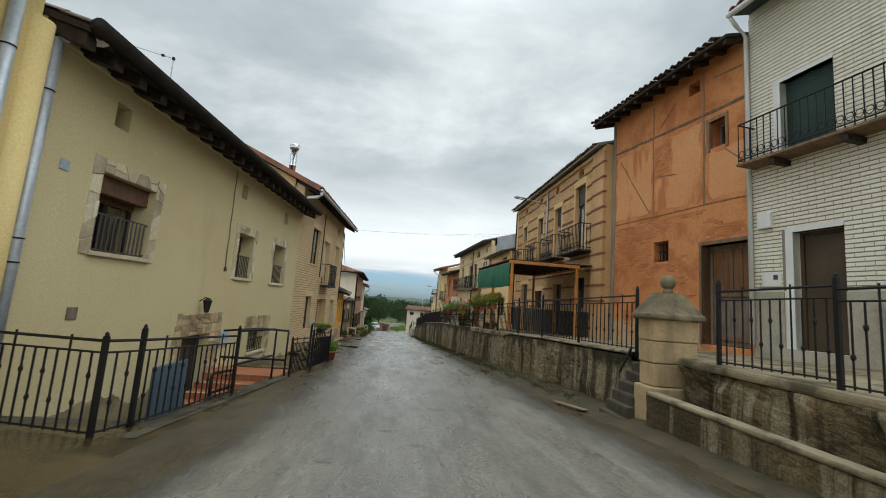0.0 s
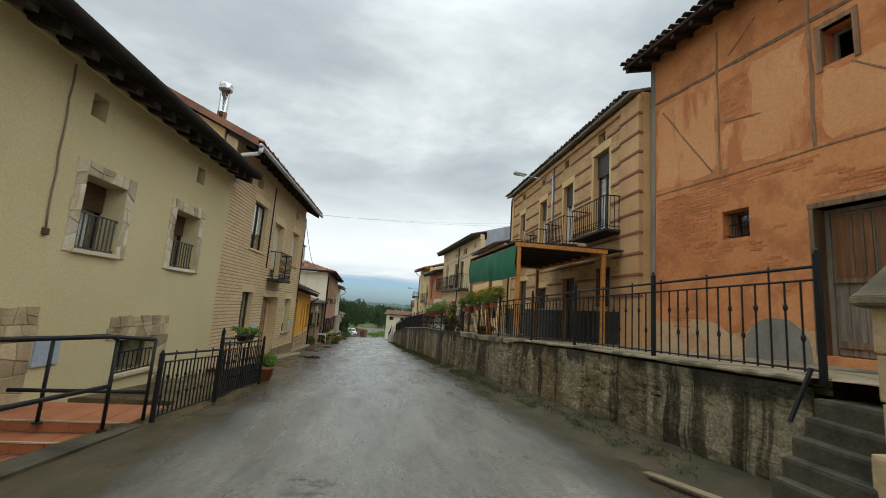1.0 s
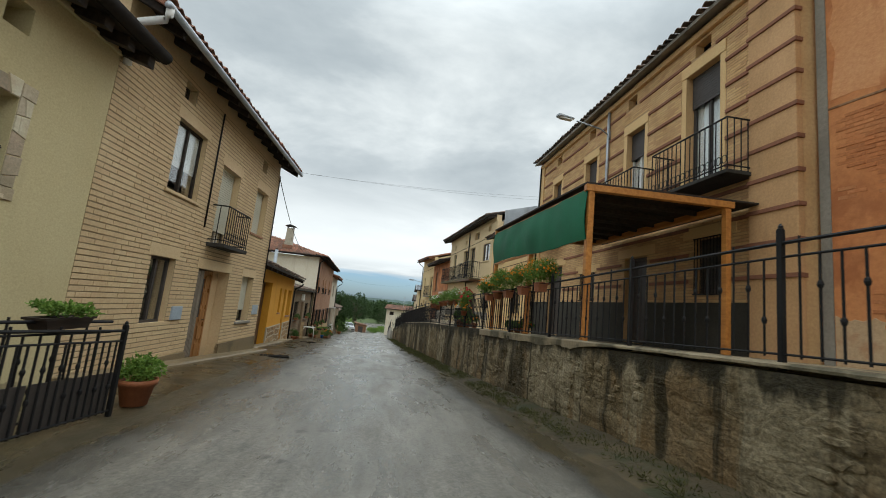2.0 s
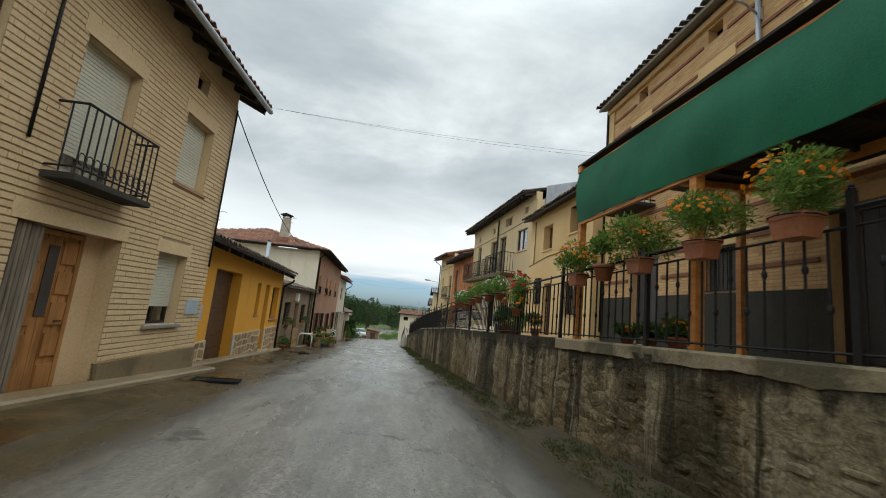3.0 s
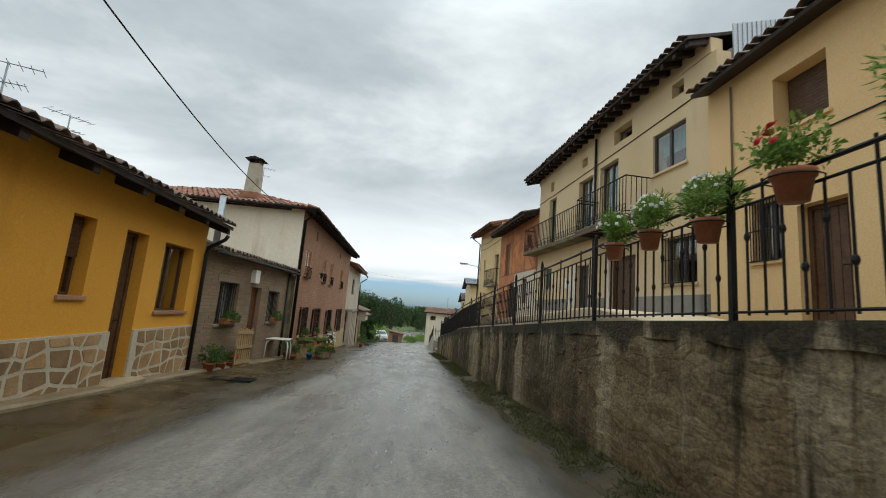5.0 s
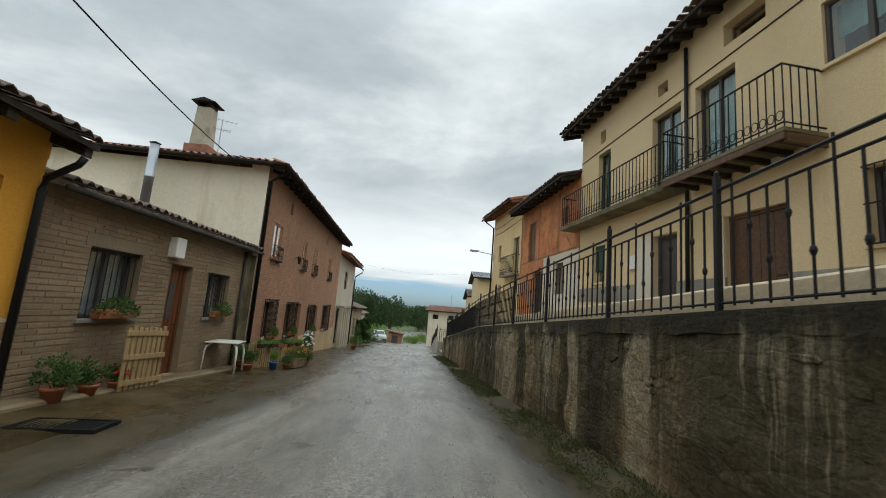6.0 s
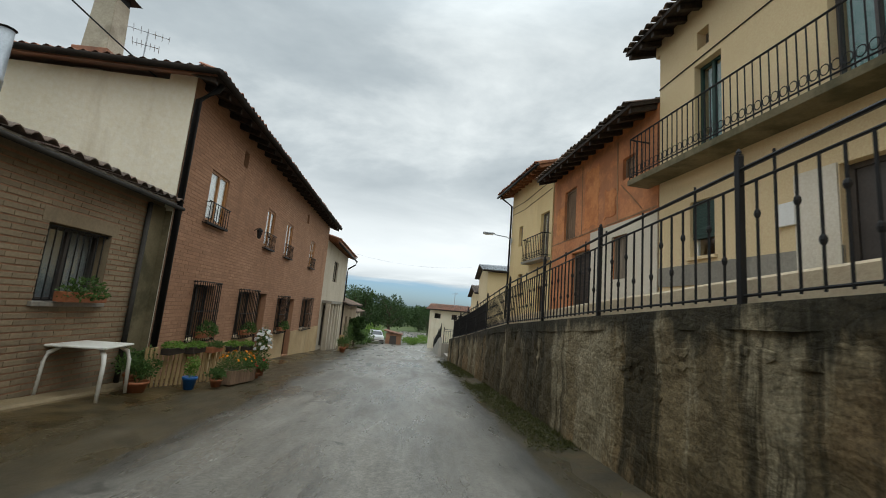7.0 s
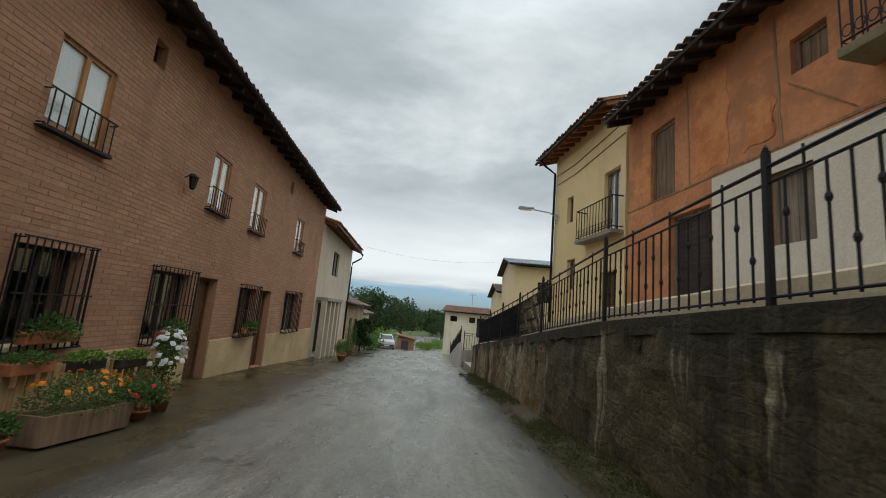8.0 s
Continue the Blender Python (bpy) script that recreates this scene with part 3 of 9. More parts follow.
    "petal_red": leaf_material("red_petals", (0.45, 0.015, 0.02), (0.65, 0.06, 0.06)),
    "petal_white": leaf_material("white_petals", (0.70, 0.70, 0.68), (0.82, 0.82, 0.80)),
    "gutter_black": surface("dark_weathered_gutter", (0.018, 0.015, 0.013), (0.034, 0.028, 0.024), (0.05, 0.04, 0.03), 2.0, 25, 0.95, None, 0.2, spec=0.08),
    "net": surface("dark_shade_net", (0.010, 0.010, 0.013), (0.02, 0.02, 0.024), None, 3, 60, 0.8, None, 0.2, spec=0.1),
    "pale_cement": surface("pale_worn_cement", (0.36, 0.32, 0.245), (0.47, 0.425, 0.34), (0.22, 0.19, 0.14), 0.9, 22, 0.85, None, 0.3, stain_at=(0.52, 0.68), streak=False),
    "lichen_stone": surface("lichened_sandstone", (0.15, 0.12, 0.07), (0.28, 0.225, 0.135), (0.07, 0.06, 0.04), 2.2, 22, 0.88, None, 0.7, stain_at=(0.5, 0.66), bump_scale=12, streak=False),
    "brown_sheet": surface("dark_brown_door_sheet", (0.055, 0.036, 0.02), (0.085, 0.058, 0.034), None, 1.5, 30, 0.5, None, 0.05),
    "drain_iron": surface("wet_black_cast_iron", (0.006, 0.006, 0.006), (0.013, 0.012, 0.010), None, 5, 40, 0.8, None, 0.2, spec=0.15),
    "wire": surface("black_cable", (0.012, 0.012, 0.012), (0.02, 0.02, 0.02), None, 5, 40, 0.6, None, 0.0),
    "forest": surface("far_woods", (0.022, 0.042, 0.016), (0.055, 0.085, 0.03), (0.03, 0.045, 0.02), 0.02, 0.3, 0.95, None, 0.0, streak=False),
}


# ---------------- mesh helpers ----------------
def part(name, bm, material, parent, label=""):
    me = bpy.data.meshes.new(name)
    bm.to_mesh(me)
    bm.free()
    me.materials.append(MAT[material])
    ob = new(name, me)
    ob.parent = parent
    if label:
        ob["label"] = label
    return ob


def mesh_part(name, me, parent, m=None, label=""):
    ob = new(name, me)
    ob.parent = parent
    if m is not None:
        ob.matrix_basis = m
    if label:
        ob["label"] = label
    return ob


def thing(name, m, label, category, group="", kind=""):
    ob = new(name)
    ob.matrix_basis = m
    ob.empty_display_size = 0.3
    return tagged(ob, label, category, group, kind)


def box(bm, x0, x1, y0, y1, z0, z1, bevel=0.0):
    vs = [bm.verts.new((x, y, z)) for x in (x0, x1) for y in (y0, y1) for z in (z0, z1)]
    fs = [bm.faces.new([vs[i] for i in q]) for q in ((0, 1, 3, 2), (4, 6, 7, 5), (0, 4, 5, 1), (2, 3, 7, 6), (0, 2, 6, 4), (1, 5, 7, 3))]
    if bevel:
        es = {e for f in fs for e in f.edges}
        bmesh.ops.bevel(bm, geom=list(es), offset=bevel, segments=2, affect="EDGES", profile=0.6)
    return bm


def boxes(*rows, bevel=0.0):
    bm = bmesh.new()
    for r in rows:
        box(bm, *r, bevel=bevel)
    return bm


def tube(bm, pts, r, n=6, close=True):
    pts = [Vector(p) for p in pts]
    rings = []
    for i, p in enumerate(pts):
        d = (pts[min(i + 1, len(pts) - 1)] - pts[max(i - 1, 0)]).normalized()
        a = d.orthogonal().normalized()
        if abs(d.z) < 0.9:
            a = d.cross(Vector((0, 0, 1))).normalized()
        b = d.cross(a)
        rr = r[i] if isinstance(r, (list, tuple)) else r
        rings.append([bm.verts.new(p + rr * (math.cos(2 * math.pi * k / n) * a + math.sin(2 * math.pi * k / n) * b)) for k in range(n)])
    for q, w in zip(rings, rings[1:]):
        for k in range(n):
            bm.faces.new((q[k], q[(k + 1) % n], w[(k + 1) % n], w[k]))
    if close:
        bm.faces.new(rings[0][::-1]); bm.faces.new(rings[-1])
    return bm


def lathe(bm, profile, n=16, at=(0, 0, 0)):
    rings = []
    for r, z in profile:
        rings.append([bm.verts.new((at[0] + r * math.cos(2 * math.pi * k / n), at[1] + r * math.sin(2 * math.pi * k / n), at[2] + z)) for k in range(n)])
    for q, w in zip(rings, rings[1:]):
        for k in range(n):
            bm.faces.new((q[k], q[(k + 1) % n], w[(k + 1) % n], w[k]))
    bm.faces.new(rings[0][::-1]); bm.faces.new(rings[-1])
    return bm


def smooth(ob):
    for p in ob.data.polygons:
        p.use_smooth = True
    return ob


def facade(p0, p1):
    """Frame of a street front: x runs along it, y into the house, z up."""
    u = Vector((p1[0] - p0[0], p1[1] - p0[1], 0)).normalized()
    v = Vector((-u.y, u.x, 0))
    return Matrix(((u.x, v.x, 0, p0[0]), (u.y, v.y, 0, p0[1]), (0, 0, 1, 0), (0, 0, 0, 1)))


def wall_bm(u0, u1, zb, zt, openings, th=0.35, y0=0.0):
    """A wall slab with openings through it."""
    us = sorted({u0, u1, *[o[0] for o in openings], *[o[1] for o in openings]})
    zs = sorted({zb, zt, *[o[2] for o in openings], *[o[3] for o in openings]})
    us = [u for u in us if u0 <= u <= u1]
    zs = [z for z in zs if zb <= z <= zt]
    bm = bmesh.new()
    cache = {}
    def v(u, y, z):
        k = (round(u, 4), round(y, 4), round(z, 4))
        if k not in cache:
            cache[k] = bm.verts.new(k)
        return cache[k]
    def solid(i, j):
        if i < 0 or j < 0 or i >= len(us) - 1 or j >= len(zs) - 1:
            return False
        cu, cz = (us[i] + us[i + 1]) / 2, (zs[j] + zs[j + 1]) / 2
        return not any(o[0] < cu < o[1] and o[2] < cz < o[3] for o in openings)
    ya, yb = y0, y0 + th
    for i in range(len(us) - 1):
        for j in range(len(zs) - 1):
            if not solid(i, j):
                continue
            a, b, c, d = us[i], us[i + 1], zs[j], zs[j + 1]
            bm.faces.new((v(a, ya, c), v(b, ya, c), v(b, ya, d), v(a, ya, d)))
            bm.faces.new((v(a, yb, c), v(a, yb, d), v(b, yb, d), v(b, yb, c)))
            if not solid(i - 1, j):
                bm.faces.new((v(a, ya, c), v(a, ya, d), v(a, yb, d), v(a, yb, c)))
            if not solid(i + 1, j):
                bm.faces.new((v(b, ya, c), v(b, yb, c), v(b, yb, d), v(b, ya, d)))
            if not solid(i, j - 1):
                bm.faces.new((v(a, ya, c), v(a, yb, c), v(b, yb, c), v(b, ya, c)))
            if not solid(i, j + 1):
                bm.faces.new((v(a, ya, d), v(b, ya, d), v(b, yb, d), v(a, yb, d)))
    return bm


def pieces_mesh(name, rows, material, yin=0.012):
    """Many little slabs (u0, u1, z0, z1, proud) as one mesh of separate islands."""
    verts, faces = [], []
    for a, b, c, d, p in rows:
        n = len(verts)
        e = min(0.006, p * 0.5)
        f = e * 0.3
        verts += [(a, yin, c), (b, yin, c), (b, yin, d), (a, yin, d), (a + f, -p, c + e), (b - f, -p, c + e), (b - f, -p, d - e), (a + f, -p, d - e)]
        faces += [(n + 4, n + 5, n + 6, n + 7), (n, n + 1, n + 5, n + 4), (n + 1, n + 2, n + 6, n + 5), (n + 2, n + 3, n + 7, n + 6), (n + 3, n, n + 4, n + 7)]
    me = bpy.data.meshes.new(name)
    me.from_pydata(verts, [], faces)
    me.materials.append(MAT[material])
    return me


def slab_piece(name, pts, proud, material, yin=0.012):
    """One flat stone of any outline (u, z) standing proud of the wall, with chamfered edges."""
    n = len(pts)
    cu, cz = sum(p[0] for p in pts) / n, sum(p[1] for p in pts) / n
    verts = [(u, yin, z) for u, z in pts] + [(u, -proud * 0.5, z) for u, z in pts]
    verts += [(cu + (u - cu) * 0.93, -proud, cz + (z - cz) * 0.93) for u, z in pts]
    faces = [tuple(range(2 * n, 3 * n))]
    for k in (0, n):
        faces += [(k + i, k + (i + 1) % n, k + n + (i + 1) % n, k + n + i) for i in range(n)]
    me = bpy.data.meshes.new(name)
    me.from_pydata(verts, [], faces)
    me.materials.append(MAT[material])
    return me


def crazy_strip(house, s0, s1, z0, z1, upright, rng, material="slab_stone", outer=0):
    """Irregular flat stones along a strip beside or over an opening; joints lie askew."""
    la, lb = (z0, z1) if upright else (s0, s1)
    wa, wb = (s0, s1) if upright else (z0, z1)
    cuts = [(la, la)]
    t = la
    while True:
        t += rng.uniform(0.13, 0.27)
        if t > lb - 0.1:
            break
        k = rng.uniform(-0.07, 0.07)
        cuts.append((t - k, t + k))
    cuts.append((lb, lb))
    g = 0.004
    for (a0, a1), (b0, b1) in zip(cuts, cuts[1:]):
        e0 = wa - (rng.uniform(-0.012, 0.02) if outer < 0 else 0)
        e1 = wb + (rng.uniform(-0.012, 0.02) if outer > 0 else 0)
        quads = [[(a0 + g, e0), (a1 + g, e1), (b1 - g, e1), (b0 - g, e0)]]
        if rng.random() < 0.45:
            m, m2 = rng.uniform(0.35, 0.65), rng.uniform(0.3, 0.7)
            pa, pb = (a0 + (a1 - a0) * m + g, e0 + (e1 - e0) * m), (b0 + (b1 - b0) * m2 - g, e0 + (e1 - e0) * m2)
            quads = [[(a0 + g, e0), (pa[0], pa[1] - g), (pb[0], pb[1] - g), (b0 - g, e0)], [(pa[0], pa[1] + g), (a1 + g, e1), (b1 - g, e1), (pb[0], pb[1] + g)]]
        for qd in quads:
            pts = [(w, l) for l, w in qd] if upright else qd[::-1]
            mesh_part("surround_stone", slab_piece("surround_stone", pts[::-1], rng.uniform(0.012, 0.022), material), house)


LATE = []   # small pieces, laid last


def brick_skin(wall_ob, u0, u1, zb, zt, openings, material, ch=0.075, bl=0.25, joint=0.011, proud=0.008, near=(0, 0), name="brick", seed=1, mortar=None, holes=(), jv=None):
    """Running-bond bricks over a wall; those in the stretch `near` are objects of their own."""
    rng = random.Random(seed)
    jv = joint if jv is None else jv
    if mortar:
        part("mortar_bed", wall_bm(u0, u1, zb, zt, list(holes), 0.003, -0.003), mortar, wall_ob)
    rest, single = [], []
    z, k = zb, 0
    while z < zt - 0.02:
        z1 = min(z + ch - joint, zt)
        u = u0 - (bl / 2 if k % 2 else 0)
        while u < u1:
            a, b = max(u, u0), min(u + bl - jv, u1)
            zm = (z + z1) / 2
            whole = b - a > bl - jv - 0.001 and z1 - z > ch - joint - 0.001
            spans = [(a, b)]
            for o in openings:
                if o[2] - 0.01 < zm < o[3] + 0.01:
                    nxt = []
                    for s, e in spans:
                        if e <= o[0] or s >= o[1]:
                            nxt.append((s, e))
                        else:
                            whole = False
                            if o[0] - s > 0.03: nxt.append((s, o[0]))
                            if e - o[1] > 0.03: nxt.append((o[1], e))
                    spans = nxt
            for s, e in spans:
                if e - s < 0.03:
                    continue
                if whole and near[0] < s < near[1] and len(single) < 300:
                    single.append((s, z))
                else:
                    rest.append((s, e, z, z1, proud * rng.uniform(0.6, 1.3)))
            u += bl
        z += ch
        k += 1
    if rest:
        ob = mesh_part("brickwork", pieces_mesh("brickwork", rest, material), wall_ob)
        ob["kind"] = "stuff"
    if single:
        me = pieces_mesh(name, [(0, bl - jv, 0, ch - joint, proud)], material)
        for s, zz in single:
            mesh_part(name, me, wall_ob, Matrix.Translation((s, rng.uniform(-0.002, 0.002), zz)))


# ---------------- windows, doors ----------------
def window(house, o, depth=0.16, frame="dark_wood", leaves=2, sill=None, back=None, glass=True, fw=0.055, name="window", label=""):
    """Frame and panes in the opening o = (u0, u1, z0, z1); back: a curtain, blind or plain sheet behind the glass."""
    a, b, c, d = o
    bm = boxes((a, a + fw, depth, depth + 0.06, c, d), (b - fw, b, depth, depth + 0.06, c, d), (a + fw, b - fw, depth, depth + 0.06, d - fw, d), (a + fw, b - fw, depth, depth + 0.06, c, c + fw))
    for i in range(1, leaves):
        m = a + (b - a) * i / leaves
        box(bm, m - fw * 0.6, m + fw * 0.6, depth - 0.006, depth + 0.05, c + fw, d - fw)
    w = part(name, bm, frame, house, label)
    if glass:
        for i in range(leaves):
            p0, p1 = a + (b - a) * i / leaves, a + (b - a) * (i + 1) / leaves
            g = part("pane", boxes((p0 + fw * 0.5, p1 - fw * 0.5, depth + 0.025, depth + 0.033, c + fw * 0.6, d - fw * 0.6)), "pane", w)
            g.visible_shadow = False
    if back:
        mat_name, y, z0 = back
        bm = bmesh.new()
        n = 24
        prev = None
        for i in range(n + 1):
            u = a + 0.03 + (b - a - 0.06) * i / n
            yy = depth + y + (0.015 * math.sin(i * 1.9) if "curtain" in mat_name else 0.0)
            q = (bm.verts.new((u, yy, z0)), bm.verts.new((u, yy, d - 0.02)))
            q2 = (bm.verts.new((u, yy + 0.01, z0)), bm.verts.new((u, yy + 0.01, d - 0.02)))
            if prev:
                bm.faces.new((prev[0], q[0], q[1], prev[1])); bm.faces.new((prev[2], prev[3], q2[1], q2[0]))
            prev = (*q, *q2)
        part("curtain" if "curtain" in mat_name else "blind", bm, mat_name, w)
    if sill:
        mat_name, out, over = sill
        part("sill", boxes((a - over, b + over, -out, depth, c - 0.05, c + 0.012), bevel=0.008), mat_name, w)
    return w


def shared(name, bm, material):
    me = bpy.data.meshes.new(name); bm.to_mesh(me); bm.free(); me.materials.append(MAT[material])
    return me


def slat_blind(house, o, depth, material, z_from=None, step=0.055, name="roller_blind"):
    """A roller shutter of horizontal slats."""
    a, b, c, d = o
    c = c if z_from is None else z_from
    bl = part(name, boxes((a + 0.02, b - 0.02, depth + 0.014, depth + 0.03, c, d)), material, house)
    n = max(1, int((d - c) / step))
    h = (d - c) / n
    me = shared("slat", boxes((a + 0.02, b - 0.02, depth, depth + 0.013, 0.003, h - 0.004), bevel=0.003), material)
    for i in range(n):
        mesh_part("slat", me, bl, Matrix.Translation((0, 0, c + i * h)))
    return bl


def plank_door(house, o, depth, material, planks=6, handle=True, name="door", label="", trim=None):
    a, b, c, d = o
    fw = 0.07
    dr = part(name, boxes((a, a + fw, depth - 0.03, depth + 0.06, c, d), (b - fw, b, depth - 0.03, depth + 0.06, c, d), (a + fw, b - fw, depth - 0.03, depth + 0.06, d - fw, d), (a + fw, b - fw, depth + 0.03, depth + 0.05, c, d - fw)), trim or material, house, label)
    w = (b - a - 2 * fw) / planks
    for i in range(planks):
        part("plank", boxes((a + fw + i * w + 0.004, a + fw + (i + 1) * w - 0.004, depth, depth + 0.035, c + 0.02, d - fw - 0.004), bevel=0.004), material, dr)
    if handle:
        bm = bmesh.new()
        tube(bm, [(b - fw - 0.07, depth, c + 1.0), (b - fw - 0.07, depth - 0.05, c + 1.0), (b - fw - 0.18, depth - 0.05, c + 1.0)], 0.01)
        part("handle", bm, "iron", dr)
    return dr


def panel_garage(house, o, depth, material, rows=7):
    a, b, c, d = o
    dr = part("garage_door", boxes((a, b, depth + 0.03, depth + 0.06, c, d)), material, house, "brown sectional garage door")
    h = (d - c) / rows
    for i in range(rows):
        part("panel", boxes((a + 0.03, b - 0.03, depth, depth + 0.035, c + i * h + 0.006, c + (i + 1) * h - 0.006), bevel=0.006), material, dr)
    return dr


def grille(house, a, b, c, d, y, n, material="iron", name="window_grille", rails=2, curl=False, r=0.009):
    """Upright bars between two rails, a little in front of the wall (y negative is outwards)."""
    g = part(name, boxes((a, b, y - 0.008, y + 0.008, c, c + 0.02)), material, house)
    for zz in [d - 0.02] + ([(c + d) / 2] if rails > 2 else []):
        part("rail", boxes((a, b, y - 0.008, y + 0.008, zz, zz + 0.02)), material, g)
    bm = bmesh.new(); tube(bm, [(0, 0, c), (0, 0, d)], r, 5)
    me = bpy.data.meshes.new("bar"); bm.to_mesh(me); bm.free(); me.materials.append(MAT[material])
    for i in range(n):
        mesh_part("bar", me, g, Matrix.Translation((a + (b - a) * (i + 0.5) / n, y, 0)))
    bm = bmesh.new(); tube(bm, [(0, y, 0), (0, 0.02, 0)], 0.009, 5)
    bk = shared("bracket", bm, material)
    for u in (a + 0.02, b - 0.02):
        for z in (c + 0.03, d - 0.03):
            mesh_part("bracket", bk, g, Matrix.Translation((u, 0, z)))
    return g


def belly_rail(house, a, b, z0, z1, out, n, floor="cement", thick=0.12, name="balcony", scroll=True):
    """Balcony: slab, top rail, bottom rail, uprights and scrolls on three sides."""
    bal = part(name, boxes((a, b, -out, 0.05, z0 - thick, z0), bevel=0.012), floor, house)
    y = -out + 0.04
    for z in (z0 + 0.08, z1):
        bm = bmesh.new()
        tube(bm, [(a + 0.03, 0, z), (a + 0.03, y, z), (b - 0.03, y, z), (b - 0.03, 0, z)], 0.018 if z == z1 else 0.014, 6)
        part("rail", bm, "iron", bal)
    bm = bmesh.new(); tube(bm, [(0, 0, z0), (0, 0, z1)], 0.011, 5)
    me = bpy.data.meshes.new("bar"); bm.to_mesh(me); bm.free(); me.materials.append(MAT["iron"])
    for i in range(n + 1):
        mesh_part("bar", me, bal, Matrix.Translation((a + 0.03 + (b - a - 0.06) * i / n, y, 0)))
    m = max(2, int(out / 0.14))
    for i in range(1, m):
        for u in (a + 0.03, b - 0.03):
            mesh_part("bar", me, bal, Matrix.Translation((u, y + (-y) * i / m, 0)))
    if scroll:
        w = (b - a - 0.06) / n * 0.42
        bm = bmesh.new(); tube(bm, [(w * math.cos(t), y, z0 + 0.2 + 0.075 * math.sin(t)) for t in [k * 0.7 for k in range(10)]], 0.009, 4)
        me = shared("scroll", bm, "iron")
        for i in range(n):
            mesh_part("scroll", me, bal, Matrix.Translation((a + 0.03 + (b - a - 0.06) * (i + 0.5) / n, 0, 0)))
    return bal


# ---------------- roofs ----------------
def tile_profile(pitch, h, n=5):
    return [(pitch * k / n, h * math.sin(math.pi * min(1, k / (n - 1)))) for k in range(n)]


def tiled_slope(parent, u0, u1, y_low, y_high, z_low, z_high, material, pitch=0.21, step=0.38, h=0.06, seed=3, skew0=0.0, skew1=0.0, singles=True):
    """Barrel tiles on a slope that rises from y_low to y_high; skew: how far the ends draw in at the top (hips)."""
    rng = random.Random(seed)
    run = math.hypot(y_high - y_low, z_high - z_low)
    rows = max(1, int(run / step))
    cols = int((u1 - u0) / pitch)
    verts, faces = [], []
    prof = tile_profile(pitch, h)
    first = 1 if singles else 0
    for r in range(first, rows):
        f0, f1 = r / rows, (r + 1.12) / rows
        for c in range(cols):
            ua = u0 + c * pitch
            if ua < u0 + skew0 * f0 or ua > u1 - pitch - skew1 * f0:
                continue
            n0 = len(verts)
            lift = rng.uniform(0, 0.012)
            for f, up in ((f0, 0.022), (min(f1, 1.0), 0.0)):
                for pu, pz in prof:
                    verts.append((ua + pu + rng.uniform(-0.004, 0.004), y_low + (y_high - y_low) * f, z_low + (z_high - z_low) * f + pz + up + lift))
            k = len(prof)
            for i in range(k - 1):
                faces.append((n0 + i, n0 + i + 1, n0 + k + i + 1, n0 + k + i))
    me = bpy.data.meshes.new("tiling"); me.from_pydata(verts, [], faces); me.materials.append(MAT[material])
    ob = mesh_part("tiling", me, parent)
    ob["kind"] = "stuff"
    if not singles:
        return ob
    dy, dz = (y_high - y_low) / rows * 1.12, (z_high - z_low) / rows * 1.12
    verts, faces = [], []
    for (py, pz0) in ((-0.05, 0.0), (dy, dz)):
        for t in (0.0, -0.014):
            for pu, pz in prof:
                verts.append((pu, py, pz0 + pz + t + 0.02))
    k = len(prof)
    for i in range(k - 1):
        faces.append((i, i + 1, 2 * k + i + 1, 2 * k + i))
        faces.append((k + i, 3 * k + i, 3 * k + i + 1, k + i + 1))
        faces.append((i, k + i, k + i + 1, i + 1))
    me = bpy.data.meshes.new("roof_tile"); me.from_pydata(verts, [], faces); me.materials.append(MAT[material])
    for c in range(cols):
        mesh_part("roof_tile", me, parent, Matrix.Translation((u0 + c * pitch + rng.uniform(-0.008, 0.008), y_low + rng.uniform(-0.025, 0.02), z_low + rng.uniform(0, 0.012))))
    return ob


